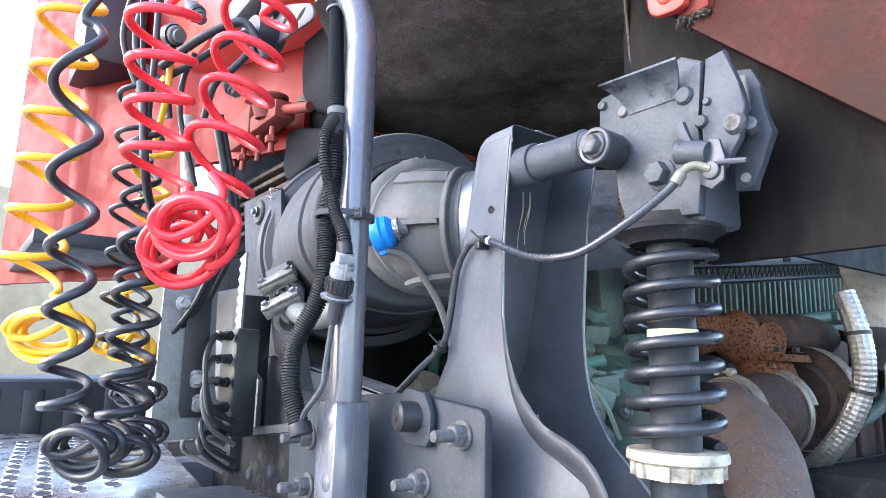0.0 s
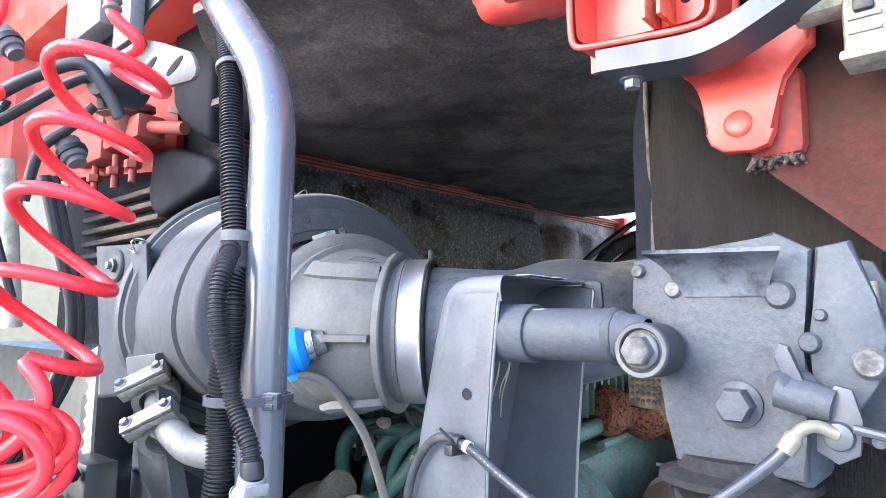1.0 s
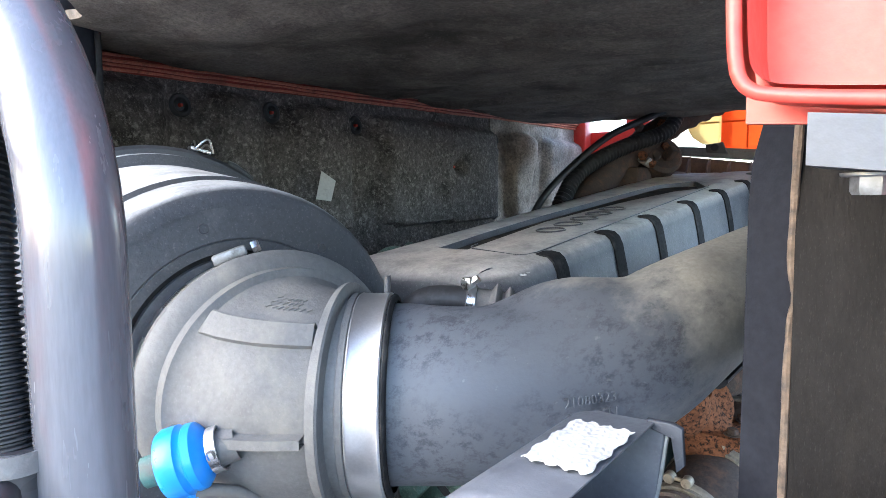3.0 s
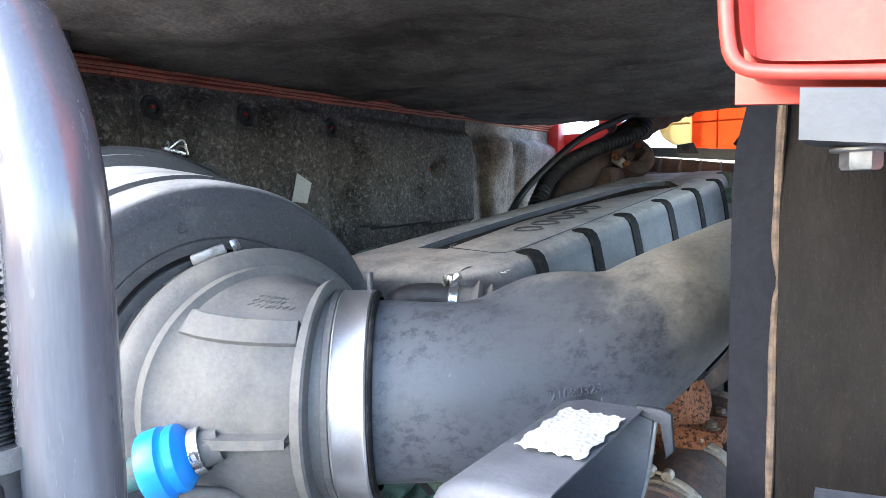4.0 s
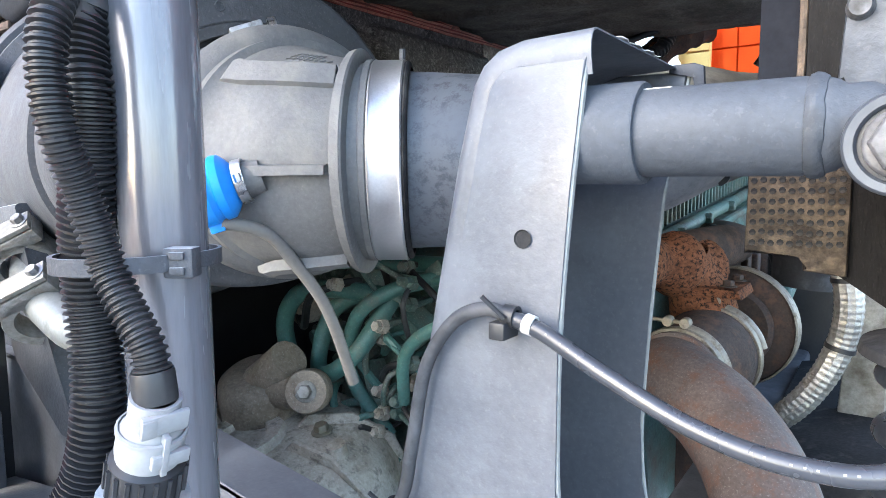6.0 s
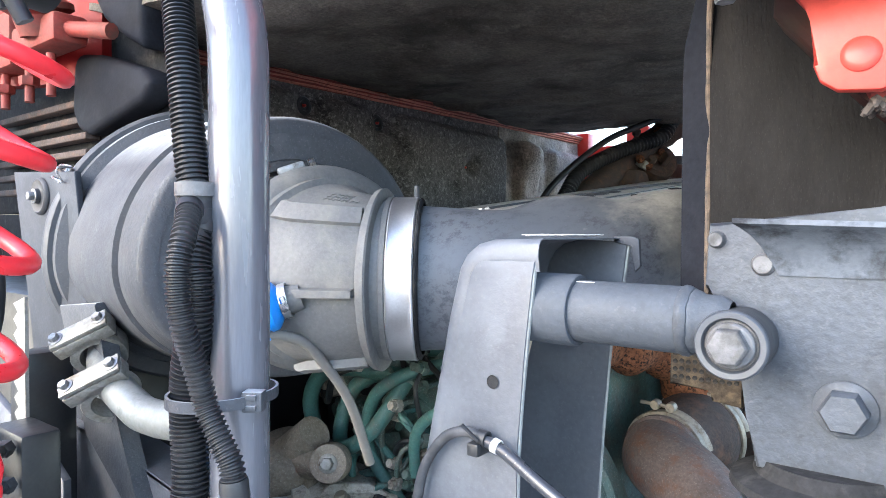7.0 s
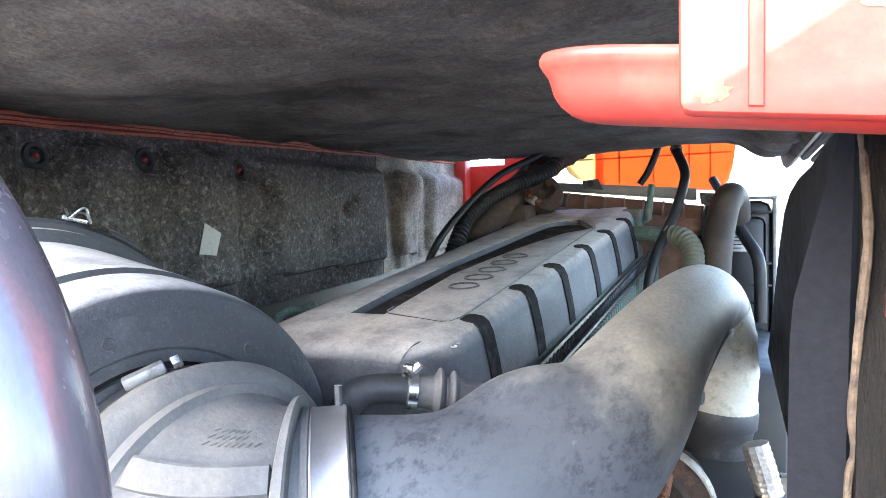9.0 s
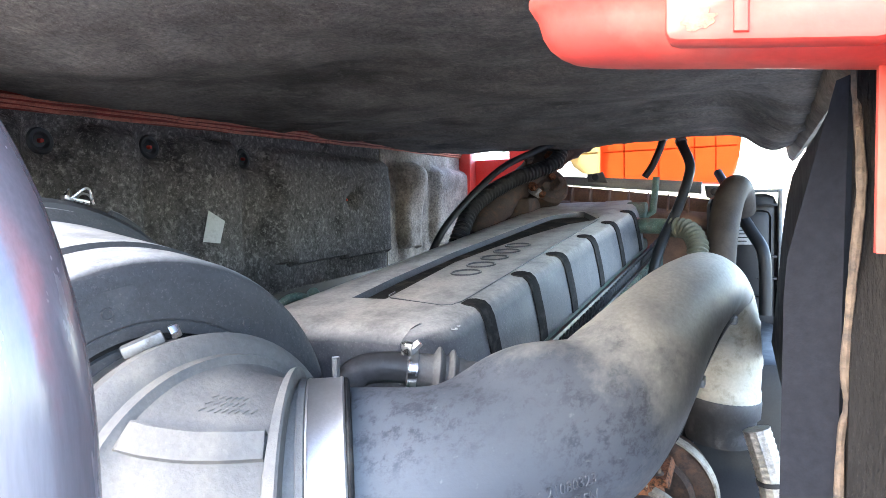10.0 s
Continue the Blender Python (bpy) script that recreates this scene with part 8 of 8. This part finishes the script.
bm = bmesh.new()
box(bm, (0.296, 0.968, 1.596), (0.352, 0.974, 1.657), 0.0005)
LBL = part("paper_label", bm, M_PAPER, CND)
for k in range(5):
    bm = bmesh.new()
    box(bm, (0.302, 0.9672, 1.604 + 0.010 * k), (0.335 + 0.012 * (k % 2), 0.9684, 1.607 + 0.010 * k), 0)
    part("printed_bar", bm, M_BLACK, LBL)
BIG = thing("charge_air_pipe", (0.26, 0.7, 1.4), "thick dark charge air pipe rising beside the engine", "pipe")
bm = bmesh.new()
sweep(bm, curve([(0.322, 0.94, 1.69), (0.318, 0.905, 1.732), (0.308, 0.855, 1.747), (0.294, 0.805, 1.722), (0.282, 0.765, 1.66), (0.274, 0.735, 1.58), (0.27, 0.71, 1.45)], 8), 0.036, 24)
part("tube", bm, M_BROWNPIPE, BIG)
for pts, r, label in (([(0.134, 0.97, 1.95), (0.122, 0.96, 1.90), (0.095, 0.955, 1.83), (0.070, 0.95, 1.79)], 0.010, "short black heater hose"),
                      ([(0.165, 0.92, 1.94), (0.172, 0.90, 1.88), (0.196, 0.86, 1.82), (0.194, 0.83, 1.775), (0.172, 0.79, 1.70), (0.145, 0.73, 1.63), (0.129, 0.68, 1.57), (0.12, 0.66, 1.50)], 0.013, "long black heater hose bending down to the engine"),
                      ([(0.325, 0.93, 1.67), (0.345, 0.91, 1.635), (0.372, 0.88, 1.585), (0.378, 0.87, 1.52), (0.378, 0.86, 1.42)], 0.016, "black hose beside the housing"),
                      ([(0.26, 1.05, 1.80), (0.28, 1.02, 1.765), (0.30, 0.98, 1.74)], 0.012, "small black tank hose"),
                      ([(-0.10, 1.05, 1.96), (-0.138, 0.85, 1.905), (-0.20, 0.75, 1.862), (-0.268, 0.65, 1.808), (-0.322, 0.47, 1.69), (-0.35, 0.40, 1.60), (-0.36, 0.36, 1.5)], 0.009, "thin black hose rising towards the tank")):
    t = thing("heater_hose", pts[-1], label, "hose", "front hoses")
    bm = bmesh.new()
    sweep(bm, curve(pts, 8), r, 12)
    part("tube", bm, M_CONDUIT, t)
    if r in (0.010, 0.013):
        bm = bmesh.new()
        a, b = Vector(pts[1]), Vector(pts[2])
        lathe(bm, [(r, -0.006), (r + 0.0025, -0.006), (r + 0.0025, 0.006), (r, 0.006)], axis(a, b - a), 16, True)
        part("clip", bm, M_STEEL, t)
COR = thing("wiring_conduit", (-0.31, 0.5, 1.5), "black corrugated wiring conduit over the engine's side", "conduit")
bm = bmesh.new()
ribbed(bm, curve([(-0.12, 0.93, 1.935), (-0.140, 0.88, 1.90), (-0.165, 0.83, 1.835), (-0.25, 0.71, 1.785), (-0.305, 0.59, 1.725), (-0.318, 0.52, 1.66), (-0.33, 0.47, 1.58)], 10), 0.022, 0.012, 0.004, 14)
part("tube", bm, M_CONDUIT, COR)
GRN = thing("coolant_elbow", (0.15, 0.76, 1.6), "green coolant pipe with a ribbed rubber bend", "pipe")
bm = bmesh.new()
sweep(bm, curve([(0.06, 0.80, 1.655), (0.11, 0.785, 1.655), (0.165, 0.765, 1.653)], 6), 0.020, 16)
part("pipe", bm, M_GREEN, GRN)
bm = bmesh.new()
box(bm, (0.02, 0.93, 1.64), (0.075, 0.99, 1.72), 0.008)
part("end_block", bm, M_GREEN, GRN)
bm = bmesh.new()
sweep(bm, [(0.07, 0.97, 1.68), (0.09, 0.97, 1.69), (0.10, 0.97, 1.79)], 0.010, 10)
part("riser", bm, M_GREEN, GRN)
bm = bmesh.new()
ribbed(bm, curve([(0.160, 0.765, 1.653), (0.20, 0.745, 1.645), (0.222, 0.72, 1.615), (0.225, 0.69, 1.575)], 10), 0.026, 0.012, 0.006, 18)
part("ribbed_bend", bm, mat("dusty_olive_rubber", (0.115, 0.118, 0.088), 0.6, spots=(0.06, 0.075, 0.06), spot_scale=25, vary=0.15, bump=0.1), GRN, "dusty olive ribbed bend")
# sundries on the left of the engine
SUN_ = thing("thermostat_group", (-0.25, 0.9, 1.6), "dusty pipes and cast housings at the engine's front corner", "housing")
bm = bmesh.new()
lathe(bm, [(0, 0.05), (0.05, 0.05), (0.06, 0.04), (0.06, -0.06), (0.04, -0.08)], axis((-0.22, 0.93, 1.76), (0.6, -0.6, 0.4)), 24)
box(bm, (-0.30, 0.78, 1.66), (-0.22, 0.90, 1.74), 0.012)
part("casting", bm, M_DARKRUST, SUN_)
bm = bmesh.new()
sweep(bm, curve([(-0.33, 0.62, 1.62), (-0.30, 0.75, 1.72), (-0.24, 0.90, 1.82), (-0.16, 1.02, 1.90), (-0.10, 1.10, 1.94)], 8), [0.040 + 0.005 * (i % 4 == 0) for i in range(33)], 14)
part("lagged_pipe", bm, M_DARKRUST, SUN_)
for k in range(14):
    bm = bmesh.new()
    p = Vector((-0.30 + 0.16 * random.random(), 0.75 + 0.25 * random.random(), 1.72 + 0.16 * random.random()))
    if k % 2:
        box(bm, (-0.02, -0.012, -0.012), (0.02, 0.012, 0.012), 0.003, pose(*p, random.uniform(-40, 40), random.uniform(-40, 40), random.uniform(-40, 40)))
    else:
        hexhead(bm, p, (random.uniform(-1, 1), -1, random.uniform(-0.5, 1)), 0.022, 0.016)
    part("fitting", bm, (M_RUST, M_ALU, M_DARKRUST)[k % 3], SUN_)
GRV = thing("green_valve", (-0.37, -0.02, 1.52), "pale green cast valve beside the valve cover", "valve")
bm = bmesh.new()
lathe(bm, [(0, 0.018), (0.008, 0.018), (0.012, 0.012), (0.012, -0.012), (0.016, -0.014), (0.016, -0.024)], axis((-0.372, -0.035, 1.556), (0.3, -0.4, 1)), 18)
sweep(bm, curve([(-0.372, -0.04, 1.552), (-0.388, -0.06, 1.562), (-0.402, -0.085, 1.552), (-0.408, -0.10, 1.52)], 8), 0.008, 12)
part("body", bm, M_GREEN, GRV)
YEL = thing("cream_pipe_bend", (-0.36, 0.95, 1.6), "cream insulated pipe bend by the front pillar", "pipe")
bm = bmesh.new()
sweep(bm, curve([(-0.46, 0.85, 1.52), (-0.47, 0.88, 1.62), (-0.44, 0.92, 1.69), (-0.40, 0.96, 1.71)], 8), 0.016, 12)
part("tube", bm, M_ALU, YEL)
# dark box added low in front, so bright ground doesn't show beside the flap
BEM = thing("front_dark_filler", (0.7, 1.25, 0.0), "dark filler box added under the cab's front", "beam")
bm = bmesh.new()
box(bm, (0.30, 1.18, 0.50), (1.10, 1.28, 1.43), 0.015)
part("beam", bm, M_BLACK, BEM)
bm = bmesh.new()
box(bm, (0.95, 1.19, 0.0), (1.05, 1.27, 0.52), 0.01)
part("foot", bm, M_BLACK, BEM)
for k, (x, z) in enumerate(((0.43, 1.45), (0.45, 1.475), (0.47, 1.50), (0.44, 1.52), (0.48, 1.455))):
    bm = bmesh.new()
    lathe(bm, [(0, 0.012), (0.012, 0.012), (0.016, 0.008), (0.016, -0.03)], axis((x, 1.17, z), (0.2, -1, 0.3)), 14)
    part("plug", bm, (M_RUST, M_BLACK, M_REDDIRT)[k % 3], BEM)
# red front panel beyond the tank
bm = bmesh.new()
box(bm, (-0.475, 1.352, 1.80), (-0.385, 1.395, 1.965), 0.008)
part("front_bracket", bm, M_RED, CAB)
bm = bmesh.new()
box(bm, (-0.69, 1.355, 1.62), (-0.36, 1.40, 1.90), 0.01)
part("front_panel", bm, M_RED, CAB, "sunlit red front panel")
